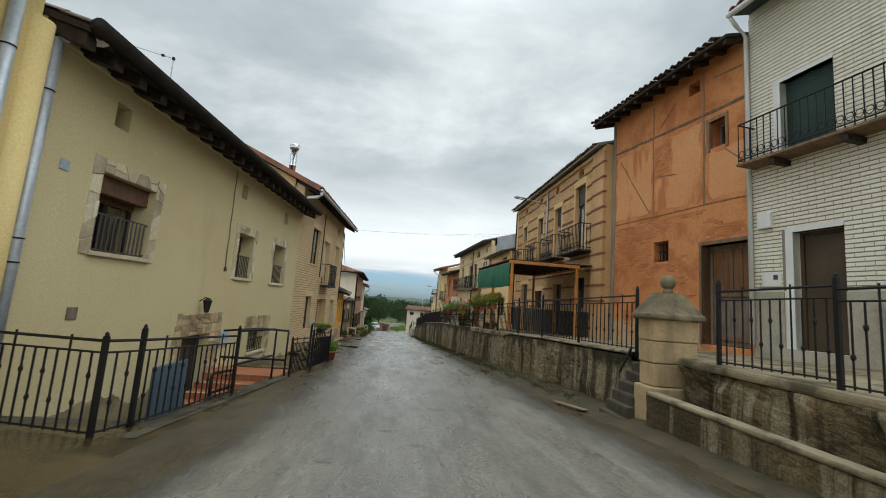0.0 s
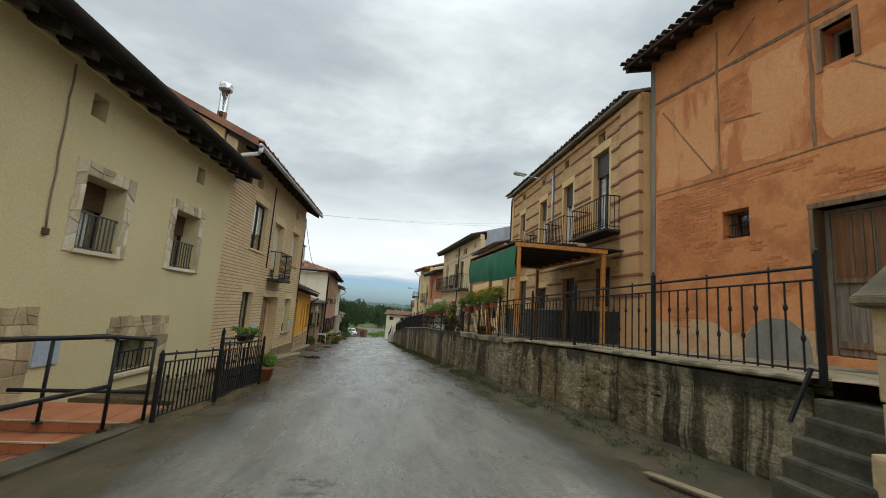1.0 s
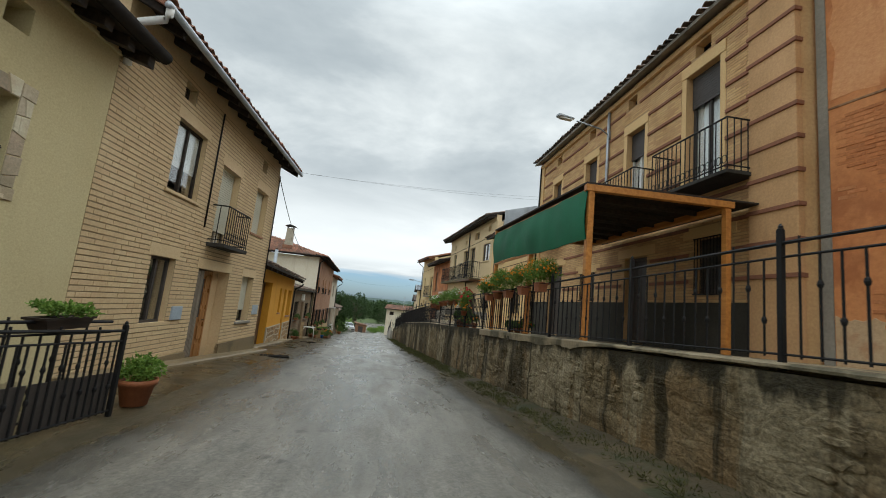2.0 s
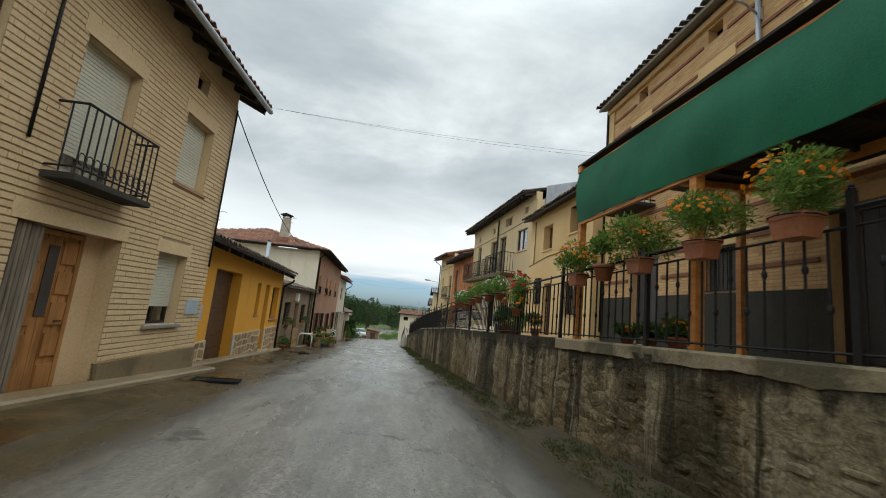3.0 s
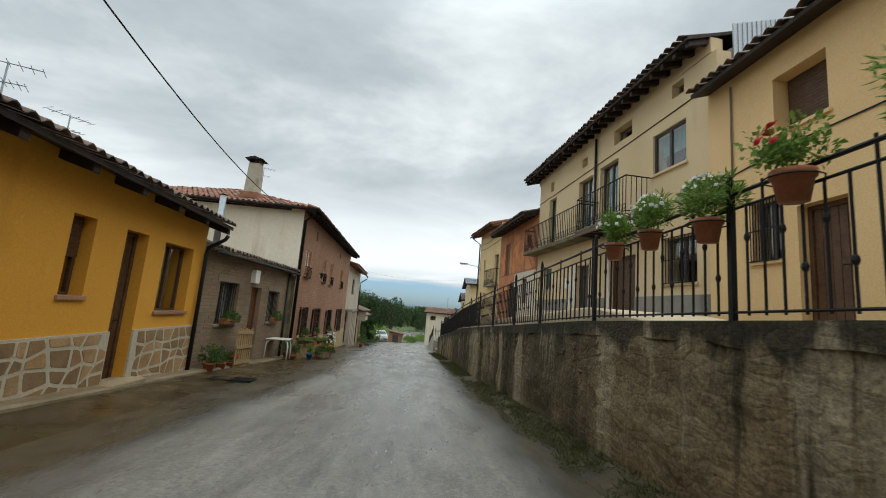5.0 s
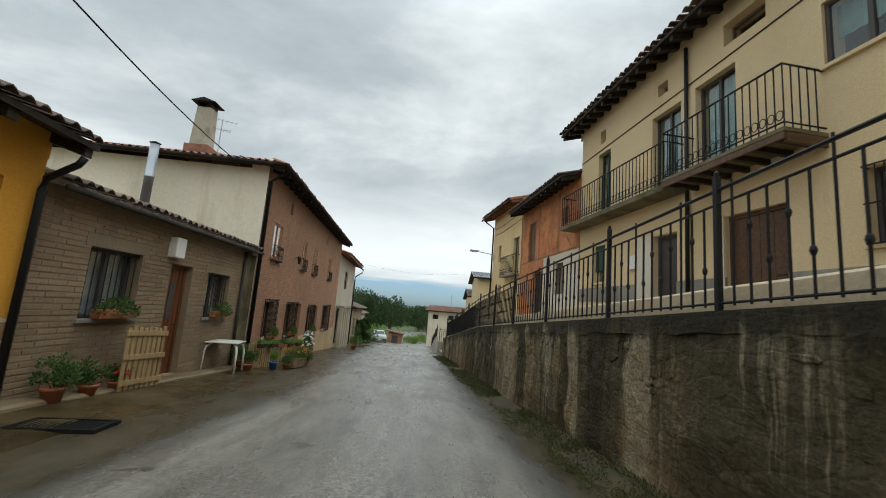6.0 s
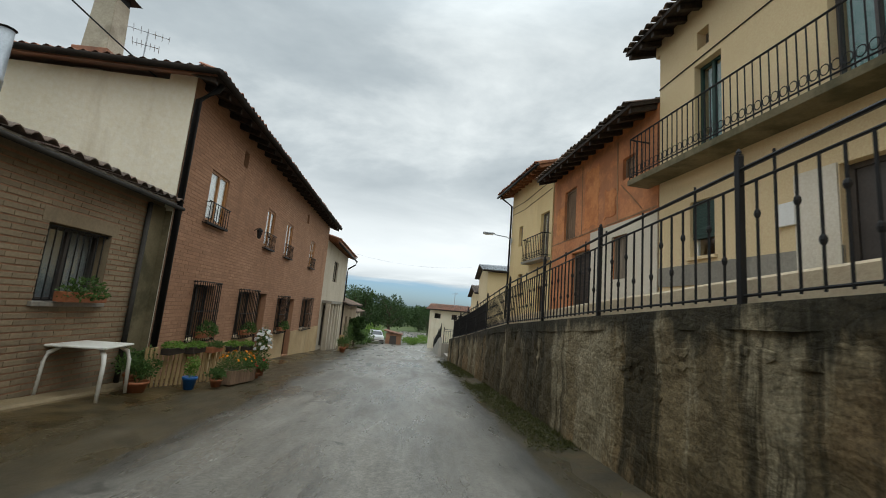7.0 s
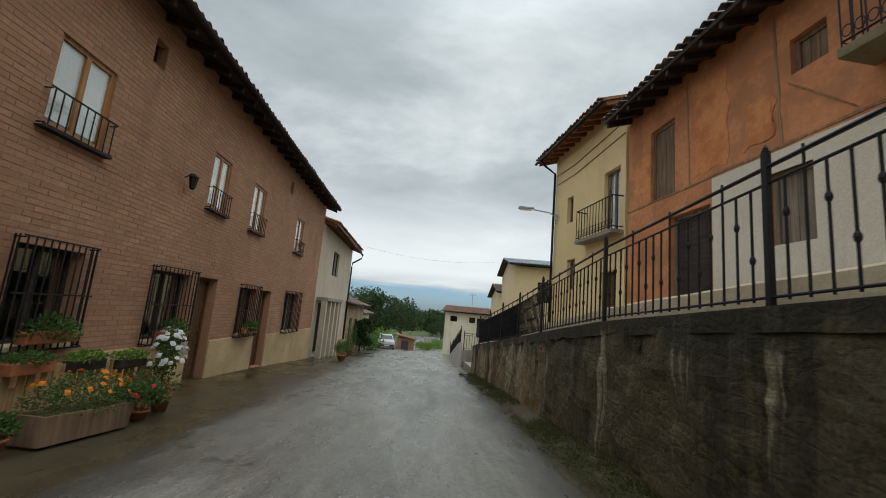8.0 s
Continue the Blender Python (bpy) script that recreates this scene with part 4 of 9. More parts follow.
def roof(house, u0, u1, z, over, depth, pitch=18, tiles="old_tile", soffit="dark_wood", rafters=0.0, rafter=(0.09, 0.13), over_ends=(0.0, 0.0), board=0.05, frieze=None, seed=3, hip=0.0):
    """Saddle roof whose eave stands out over the street by `over`; z is the soffit's height at the wall."""
    tp = math.tan(radians(pitch))
    a, b = u0 - over_ends[0], u1 + over_ends[1]
    ridge_y = depth / 2
    ze, zr = z - over * tp * 0.35, z - over * tp * 0.35 + (ridge_y + over) * tp
    bm = bmesh.new()
    def sec(u, uin):
        return [bm.verts.new(p) for p in ((u, -over, ze), (u, -over, ze + board + 0.03), (uin, ridge_y, zr + board + 0.03), (u, depth + 0.3, ze + board + 0.03), (u, depth + 0.3, ze), (uin, ridge_y, zr))]
    s0, s1 = sec(a, a + hip), sec(b, b - hip)
    for i in range(6):
        j = (i + 1) % 6
        bm.faces.new((s0[i], s0[j], s1[j], s1[i]))
    for s in (s0, s1):
        bm.faces.new((s[0], s[1], s[2], s[5])); bm.faces.new((s[2], s[3], s[4], s[5]))
    rf = part("roof", bm, soffit, house)
    tiled_slope(rf, a, b, -over - 0.04, ridge_y, ze + board + 0.035, zr + board + 0.035, tiles, seed=seed, skew0=hip, skew1=hip)
    if frieze:
        part("frieze", boxes((u0 + 0.003, u1 - 0.003, 0.004, 0.3, z - 0.25, z + 0.63 * over * tp)), frieze, rf)
    if rafters:
        bm = boxes((-rafter[0] / 2, rafter[0] / 2, -over + 0.05, 0.25, -rafter[1], 0.0), bevel=0.01)
        for v in bm.verts:
            v.co.z += (v.co.y + over) * tp
        me = bpy.data.meshes.new("rafter"); bm.to_mesh(me); bm.free(); me.materials.append(MAT[soffit])
        n = int((b - a - 0.2) / rafters)
        for i in range(n + 1):
            mesh_part("rafter", me, rf, Matrix.Translation((a + 0.1 + (b - a - 0.2) * i / n, 0, ze - 0.002)))
    return rf, ze, zr


def shell(house, u0, u1, zb, zt, depth, material, th=0.3, side0=None, side1=None, pitch=18):
    """Side, back and gable walls that close a house behind its front; an added near-black backing stands in for dim
    rooms.
    """
    tp = math.tan(radians(pitch))
    for nm, u, mt in (("side_wall", u0, side0 or material), ("side_wall", u1 - th, side1 or material)):
        bm = bmesh.new()
        pts = [(0.352, zb), (depth, zb), (depth, zt - 0.02), (depth / 2, zt - 0.02 + depth / 2 * tp), (0.352, zt + 0.352 * tp - 0.02)]
        q = [bm.verts.new((u, y, z)) for y, z in pts]
        w = [bm.verts.new((u + th, y, z)) for y, z in pts]
        bm.faces.new(q); bm.faces.new(w[::-1])
        for i in range(5):
            bm.faces.new((q[i], w[i], w[(i + 1) % 5], q[(i + 1) % 5]))
        part(nm, bm, mt, house)
    part("back_wall", boxes((u0 + th + 0.002, u1 - th - 0.002, depth - th, depth - 0.002, zb, zt - 0.03)), material, house)
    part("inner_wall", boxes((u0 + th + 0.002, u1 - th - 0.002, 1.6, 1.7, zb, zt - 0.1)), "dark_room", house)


def pipe(name, pts, r, material, label, category="pipe", parent=None, n=8):
    bm = bmesh.new(); tube(bm, pts, r, n)
    if parent is not None:
        return smooth(part(name, bm, material, parent))
    ob = part(name, bm, material, None)
    smooth(ob)
    return tagged(ob, label, category)

# ---------------- ground, road, pavement ----------------
def gz(y):
    """Height of the street's surface along y: a steady fall that eases out past the last houses."""
    if y < 84:
        return -0.0617 * y
    return -5.183 - 1.6 * (1 - math.exp(-(y - 84) / 26.0))


def lerp_row(rows, y):
    for (a, va), (b, vb) in zip(rows, rows[1:]):
        if y <= b:
            f = max(0.0, (y - a) / (b - a))
            return va + (vb - va) * f
    return rows[-1][1]


WALL_X = [(-20, 4.6), (7, 4.15), (22.8, 3.3), (36.3, 2.75), (47, 2.6), (54, 2.3), (60, 2.3)]
WALL_TOP = [(-20, 0.745), (5.6, 0.735), (7, 0.66), (11.2, 0.54), (15.5, 0.36), (19.4, 0.22), (23.6, 0.03), (28.3, -0.12), (32, -0.33), (36.5, -0.58), (41.3, -0.85), (44.3, -1.13), (47.1, -1.42), (52.7, -1.98), (58, -2.6)]
ROAD_L = [(-20, -1.9), (0, -1.55), (6, -1.35), (14, -1.25), (20, -1.4), (28, -1.8), (36, -2.15), (45, -2.8), (60, -3.6), (90, -4.6), (140, -3)]
ROAD_R = [(-20, 3.4), (7, 3.0), (15, 2.75), (25, 2.45), (36, 2.1), (50, 2.0), (60, 2.6), (90, 3.2), (140, 4)]


def sheet(name, ys, xs_of, z_of, material, kind="structure", label="", category=""):
    bm = bmesh.new()
    prev = None
    for y in ys:
        row = [bm.verts.new((x, y, z_of(x, y))) for x in xs_of(y)]
        if prev:
            for i in range(len(row) - 1):
                bm.faces.new((prev[i], prev[i + 1], row[i + 1], row[i]))
        prev = row
    ob = part(name, bm, material, None)
    smooth(ob)
    return tagged(ob, label, category, "", kind)


def ground_z(x, y):
    z = gz(y) - (0.10 if y > 50 or y < -21 else 1.6)
    if y > 84 or abs(x) > 14:
        far = max(0.0, abs(x) - 14)
        z += -0.02 * min(far, 60) + 0.5 * noise.noise((x * 0.02, y * 0.02, 0)) * min(1.0, far / 40)
    return z


ys = [-900, -300, -90, -30] + [i * 3.0 for i in range(-8, 48)] + [150, 175, 210, 260, 340, 480, 700, 1100, 1800, 3000]
xs = [-3000, -1500, -700, -300, -140, -70, -40, -25, -14, -7, -3, 0, 3, 7, 14, 25, 40, 70, 140, 300, 700, 1500, 3000]
sheet("ground", ys, lambda y: xs, ground_z, "grass", label="wet green meadow ground beyond the village", category="ground")


def asphalt_z(x, y):
    return gz(y) + 0.02 + 0.015 * noise.noise((x * 0.9, y * 0.5, 0)) + 0.006 * noise.noise((x * 3.0, y * 3.0, 4))


def span(a, b, n):
    return [a + (b - a) * i / n for i in range(n + 1)]


ROAD = sheet("road", span(-20, 140, 320), lambda y: span(lerp_row(ROAD_L, y) - 0.9, lerp_row(ROAD_R, y) + 0.55, 14), asphalt_z, "asphalt", label="wet grey asphalt village street with worn patches", category="road")
uvl = ROAD.data.uv_layers.new(name="across")
for lp in ROAD.data.loops:
    p = ROAD.data.vertices[lp.vertex_index].co
    uvl.data[lp.index].uv = (max(0.0, min(1.0, min(p.x - lerp_row(ROAD_L, p.y) + 0.9 - 0.55 * max(0.0, min(1.0, (p.y - 27) / 8)), lerp_row(ROAD_R, p.y) + 0.55 - p.x) / 1.5)), 0.0)


def pavement_xs(y):
    e = lerp_row(ROAD_L, y) + 0.2
    return span(-7.5, -2.52, 9) + [-2.46] + span(-2.3, e, 6) if e > -2.1 else span(-7.5, e, 16)


def pavement_z(x, y):
    if x < -2.5 and 4.9 < y < 10.5:
        return -1.35
    return gz(y) + 0.05 - 0.07 * max(0, min(1, (x - lerp_row(ROAD_L, y) + 1.1) / 0.5)) + 0.02 * noise.noise((x * 1.2, y * 0.7, 1)) + 0.006 * noise.noise((x * 5, y * 5, 1))


sheet("pavement", span(-20, 70, 450), pavement_xs, pavement_z, "pavement", label="wet brown concrete pavement with puddles", category="pavement")
sheet("verge", span(-20, 59, 400), lambda y: span(lerp_row(ROAD_R, y) - 0.2, lerp_row(WALL_X, y) + 0.15, 9), lambda x, y: gz(y) - 0.03 + 0.11 * max(0, min(1.4, (x - lerp_row(ROAD_R, y)) / 0.6)) + 0.03 * noise.noise((x * 2.5, y * 2.5, 1)) + 0.012 * noise.noise((x * 9, y * 9, 1)), "verge", label="muddy roadside strip with weeds at the wall foot", category="verge")
sheet("terrace", span(-20, 54, 60), lambda y: span(lerp_row(WALL_X, y) + 0.10, 9.5, 4), lambda x, y: lerp_row(WALL_TOP, y) - 0.012, "walk_edge", label="raised concrete walkway above the retaining wall", category="pavement")


def drop_uv(ob, top=None):
    """Stores how far each point lies below the wall's top."""
    uvl = ob.data.uv_layers.new(name="drop")
    for lp in ob.data.loops:
        p = ob.data.vertices[lp.vertex_index].co
        uvl.data[lp.index].uv = ((lerp_row(WALL_TOP, p.y) if top is None else top) - p.z, 0.0)


def retaining_wall():
    bm = bmesh.new()
    prev = None
    ys = span(7.02, 54, 410)
    n = 18
    for y in ys:
        x, top, foot = lerp_row(WALL_X, y), lerp_row(WALL_TOP, y), gz(y) - 0.3
        row = []
        for i in range(n + 1):
            z = foot + (top - 0.08 - foot) * i / n
            p = Vector((0, y * 3.4, z * 6.0))
            d = noise.voronoi(p)[0]
            rel = 0.02 * min(0.6, d[1] - d[0]) + 0.045 * noise.fractal(Vector((0, y * 2.2, z * 2.2)), 1.0, 2.0, 4)
            row.append(bm.verts.new((x - rel - 0.03 * (1 - i / n), y, z)))
        row.append(bm.verts.new((x + 0.3, y, top - 0.08)))
        row.append(bm.verts.new((x + 0.3, y, foot)))
        if prev:
            for i in range(len(row) - 1):
                bm.faces.new((prev[i], prev[i + 1], row[i + 1], row[i]))
        prev = row
    w = part("wall_retaining", bm, "rubble", None)
    drop_uv(w)
    tagged(w, "stained rubble and cement retaining wall beside the street", "wall", "", "structure")
    for y0, y1, mt in ((7.02, 19.4, "walk_edge"), (19.4, 54.0, "rubble")):
        out = 0.035 if y1 < 20 else 0.014
        bm = bmesh.new()
        prev = None
        for y in span(y0, y1, 190):
            x, top = lerp_row(WALL_X, y), lerp_row(WALL_TOP, y)
            j = 0.02 * noise.noise((3, y * 1.3, 0)) + 0.008 * noise.noise((3, y * 7.0, 0))
            low = 0.05 + 0.10 * max(0.0, min(1.0, (y - 13.4) / 1.6)) + 0.03 * max(0.0, min(1.0, (y - 19) / 2)) + (0.012 if y < 14 else 0.055) * noise.noise((5, y * 1.7, 0)) + (0.008 if y < 14 else 0.022) * noise.noise((5, y * 8.0, 2))
            row = [bm.verts.new(q) for q in ((x + 0.03 + j, y, top - low), (x - out + j, y, top - low + 0.006), (x - out + j, y, top - 0.02), (x - 0.012 + j, y, top), (x + 0.2, y, top + 0.004), (x + 0.2, y, top - 0.15))]
            if prev:
                for i in range(5):
                    bm.faces.new((prev[i], prev[i + 1], row[i + 1], row[i]))
            prev = row
        cp = part("coping", bm, mt, w)
        drop_uv(cp)
    return w


RETAIN = retaining_wall()


def walkway_kerb():
    """Raised slab edge of the upper walkway behind the railing."""
    bm = bmesh.new(); prev = None
    for y in span(27, 50, 60):
        x, top = lerp_row(WALL_X, y) + 0.13, lerp_row(WALL_TOP, y)
        up = 0.21 * min(1, (y - 26.9) / 1.5) + 0.012 * noise.noise((2, y * 1.4, 0))
        row = [bm.verts.new(q) for q in ((x, y, top - 0.02), (x, y, top + up - 0.02), (x + 0.02, y, top + up), (x + 1.5, y, top + up + 0.01), (x + 1.5, y, top - 0.02))]
        if prev:
            for i in range(4):
                bm.faces.new((prev[i], row[i], row[i + 1], prev[i + 1]))
        prev = row
    tagged(part("walkway_kerb", bm, "cream_kerb", None), "sandy concrete slab edge of the upper walkway", "kerb", "", "structure")


walkway_kerb()


def rubble_stones():
    """Stones that stand out of the mortar, in ragged patches."""
    rng = random.Random(8)
    single, verts, faces = 0, [], []
    y = 7.3
    while y < 53.6:
        x, top, foot = lerp_row(WALL_X, y), lerp_row(WALL_TOP, y), gz(y)
        w = rng.uniform(0.1, 0.30)
        z = foot + rng.uniform(-0.05, 0.05)
        while z < top - 0.26:
            hgt = rng.uniform(0.05, 0.15)
            cz, cy = z + hgt / 2, y + rng.uniform(-0.06, 0.06)
            if cz < top - 0.26 and noise.noise((0, cy * 0.55, cz * 0.9)) > (-0.12 if 9 < y < 21 else 0.12) and rng.random() < 0.75:
                n = rng.randint(6, 8)
                ring = []
                for k in range(n):
                    a = 6.283 * (k + rng.uniform(-.25, .25)) / n
                    r = 1.0 / max(abs(math.cos(a)), abs(math.sin(a))) ** 0.75 * rng.uniform(0.86, 1.04)
                    ring.append((r * math.cos(a) * w * 0.46, r * math.sin(a) * hgt * 0.45))
                p = rng.uniform(0.004, 0.03 if y < 21 else 0.012)
                vs = [(0.06, a, c) for a, c in ring] + [(-p * 0.6, a * 0.93, c * 0.92) for a, c in ring] + [(-p, a * 0.6 + rng.uniform(-.01, .01), c * 0.6) for a, c in ring]
                fs = [tuple(range(3 * n - 1, 2 * n - 1, -1))]
                for q in (0, n):
                    fs += [(q + k, q + n + k, q + n + (k + 1) % n, q + (k + 1) % n) for k in range(n)]
                if 8 < y < 26 and single < 300:
                    me = bpy.data.meshes.new("stone"); me.from_pydata(vs, [], fs); me.materials.append(MAT["rubble"])
                    sl = me.uv_layers.new(name="drop")
                    for lp in me.loops:
                        sl.data[lp.index].uv = (top - cz - me.vertices[lp.vertex_index].co.z, 0.0)
                    mesh_part("stone", me, RETAIN, Matrix.Translation((x - 0.004, cy, cz)))
                    single += 1
                else:
                    m = len(verts)
                    verts += [(a + x - 0.004, c + cy, d + cz) for a, c, d in vs]
                    faces += [tuple(i + m for i in f) for f in fs]
            z += hgt + 0.015
        y += w * 1.02
    me = bpy.data.meshes.new("stonework"); me.from_pydata(verts, [], faces); me.materials.append(MAT["rubble"])
    so = mesh_part("stonework", me, RETAIN)
    drop_uv(so)
    so["kind"] = "stuff"


LATE.append(rubble_stones)


def kerb_strip(name, p0, p1, wid, lift, label):
    """Raised concrete strip along a house front that follows the street's fall."""
    d = Vector((p1[0] - p0[0], p1[1] - p0[1], 0)); L = d.length; d.normalize()
    nv = Vector((d.y, -d.x, 0))
    bm = bmesh.new(); prev = None
    for i in range(int(L * 3) + 1):
        q = Vector((p0[0], p0[1], 0)) + d * (L * i / int(L * 3))
        ww = wid + 0.03 * noise.noise((0, q.y * 1.5, 8))
        z = gz(q.y)
        pts = [q + Vector((0, 0, z + lift + 0.01)), q + nv * (ww - 0.04) + Vector((0, 0, z + lift)), q + nv * ww + Vector((0, 0, z + lift - 0.03)), q + nv * (ww + 0.02) + Vector((0, 0, z - 0.1))]
        row = [bm.verts.new(a) for a in pts]
        if prev:
            for k in range(3):
                bm.faces.new((prev[k], row[k], row[k + 1], prev[k + 1]))
        prev = row
    return tagged(part(name, bm, "kerb", None), label, "kerb", "", "structure")


kerb_strip("kerb_strip", (-3.62, 14.75), (-3.30, 23.2), 0.38, 0.13, "pale wet concrete strip along the brick house")
kerb_strip("kerb_strip_low", (-3.78, 23.25), (-4.27, 32.9), 0.30, 0.11, "pale wet concrete strip along the ochre house")
kerb_strip("kerb_strip_end", (-4.25, 33.0), (-4.25, 39.3), 0.32, 0.10, "worn concrete strip along the grey house")

# ---------------- houses ----------------
def tilted(rf, k):
    """Lets an old roof run out of level along its front by k."""
    rf.matrix_basis = Matrix(((1, 0, 0, 0), (0, 1, 0, 0), (k, 0, 1, 0), (0, 0, 0, 1)))


def house_a():
    """Cream rendered house with stone window surrounds."""
    h = thing("house", facade((-4.21, 5), (-3.67, 14)), "cream rendered two-storey house with stone window surrounds", "house")
    U0, U1, ZB, ZT = -0.25, 9.68, -1.6, 4.02
    attic = [(0.95, 1.23, 3.38, 3.73), (5.0, 5.3, 3.38, 3.72), (8.0, 8.32, 3.33, 3.67)]
    wins = [(0.92, 2.03, 1.60, 2.70), (5.16, 6.0, 1.49, 2.56), (7.47, 8.39, 1.46, 2.60)]
    low = (6.4, 7.5, -0.42, 0.15)
    door = (3.4, 4.4, -1.1, 0.26)
    ops = attic + wins + [low, door]
    part("wall", wall_bm(U0, U1, ZB, ZT, ops, 0.5), "cream", h)
    shell(h, U0, U1, ZB, ZT, 8, "cream")
    for o in attic:
        window(h, o, 0.34, "dark_wood", 1, fw=0.03)
    for i, o in enumerate(wins):
        rng = random.Random(i + 5)
        w = window(h, o, 0.33, "dark_wood", 2, ("slab_stone", 0.05, 0.05), back=("curtain", 0.12, o[2]) if i else None)
        if i == 0:
            part("roller_box", boxes((o[0] + 0.004, o[1] - 0.004, 0.10, 0.328, o[3] - 0.27, o[3] - 0.004), bevel=0.012), "brown_wood", w, "brown wooden roller shutter box")
        slat_blind(w, (o[0], o[1], o[2], o[3] - (0.01 if i else 0.2)), 0.295, "brown_wood", o[3] - (0.42 if i else 0.36))
        grille(h, o[0] + 0.02, o[1] - 0.02, o[2] + 0.03, o[2] + 0.55, 0.05, 9 if i else 12, "dark_metal", name="window_rail", r=0.012)
        s0, s1, z0, z1 = o[0] - 0.19, o[1] + 0.18, o[2] - 0.05, o[3] + 0.2
        crazy_strip(h, s0, o[0] - 0.004, z0, z1, True, rng, outer=-1)
        crazy_strip(h, o[1] + 0.004, s1, z0, z1, True, rng, outer=1)
        crazy_strip(h, o[0], o[1], o[3] + 0.004, z1, False, rng, outer=1)
    window(h, low, 0.2, "old_wood", 2, ("lime_stone", 0.05, 0.05))
    grille(h, low[0] + 0.02, low[1] - 0.02, low[2] + 0.02, low[2] + 0.36, 0.04, 9)
    plank_door(h, door, 0.25, "dark_metal", 4, name="door")
    rng = random.Random(9)
    crazy_strip(h, 3.12, 4.88, 0.27, 0.47, False, rng, "brown_slab")
    crazy_strip(h, 3.16, 4.84, 0.478, 0.68, False, rng, "brown_slab", outer=1)
    crazy_strip(h, 3.08, 3.39, -0.6, 0.265, True, rng, "brown_slab", outer=-1)
    crazy_strip(h, 4.41, 4.82, -0.7, 0.265, True, rng, "brown_slab", outer=1)
    crazy_strip(h, 6.12, 7.78, 0.17, 0.35, False, rng, "brown_slab")
    crazy_strip(h, 6.16, 7.80, 0.358, 0.53, False, rng, "brown_slab", outer=1)
    crazy_strip(h, 7.51, 7.84, -0.55, 0.165, True, rng, "brown_slab", outer=1)
    # damp, broken render along the foot
    for k, (u0, u1, zm) in enumerate(((-0.2, 3.3, -0.48), (4.85, 9.6, -0.72))):
        foot_band(h, u0, u1, -1.55, zm, "damp_render", 50 + k)
    rf, ze, zr = roof(h, U0, U1, 4.06, 0.5, 8, 17, "old_tile", "dark_wood", 0.44, rafter=(0.15, 0.17), frieze="cream", over_ends=(0.0, 0.12), seed=11)
    bm = bmesh.new(); tube(bm, [(U0, -0.57, ze + 0.085), (U1 + 0.14, -0.57, ze + 0.085)], 0.098, 14)
    smooth(part("gutter", bm, "gutter_black", rf))
    part("cornice", boxes((U0 + 0.01, U1 - 0.01, -0.05, 0.0, ZT - 0.06, ZT - 0.005), bevel=0.015), "cream", h)
    pipe("cable_duct", [(4.60 + 0.012 * math.sin(k * 2.3) + 0.006 * k, -0.016, 3.9 - k * 0.248) for k in range(10)], 0.012, "old_wood", "", parent=h)
    part("junction_box", boxes((4.62, 4.71, -0.035, 0.005, 1.60, 1.69), bevel=0.01), "brown_wood", h)
    part("vent_cover", boxes((0.25, 0.38, -0.012, 0.01, 2.53, 2.66), bevel=0.004), "grey_box", h)
    part("vent_cover", boxes((0.74, 0.9, -0.012, 0.01, 0.70, 0.86), bevel=0.004), "old_wood", h)
    part("meter_box", boxes((4.86, 5.25, -0.03, 0.01, -0.07, 0.26), bevel=0.01), "grey_box", h)
    return h


def house_near_left():
    h = thing("house", facade((-4.21, 5), (-3.67, 14)), "pale yellow rendered house with grey downpipes", "house")
    part("wall", wall_bm(-9, -0.42, -1.5, 4.6, [], 0.4, -0.12), "yellow_near", h)
    shell(h, -9, -0.42, -1.5, 4.6, 8, "yellow_near")
    roof(h, -9, -0.42, 4.65, 0.55, 8, 17, "old_tile", "dark_wood", 0.6, seed=12)
    bm = bmesh.new(); tube(bm, [(-0.39, -0.06, -1.3), (-0.39, -0.06, 4.0)], 0.145, 20)
    smooth(part("pilaster", bm, "yellow_near", h))
    return h


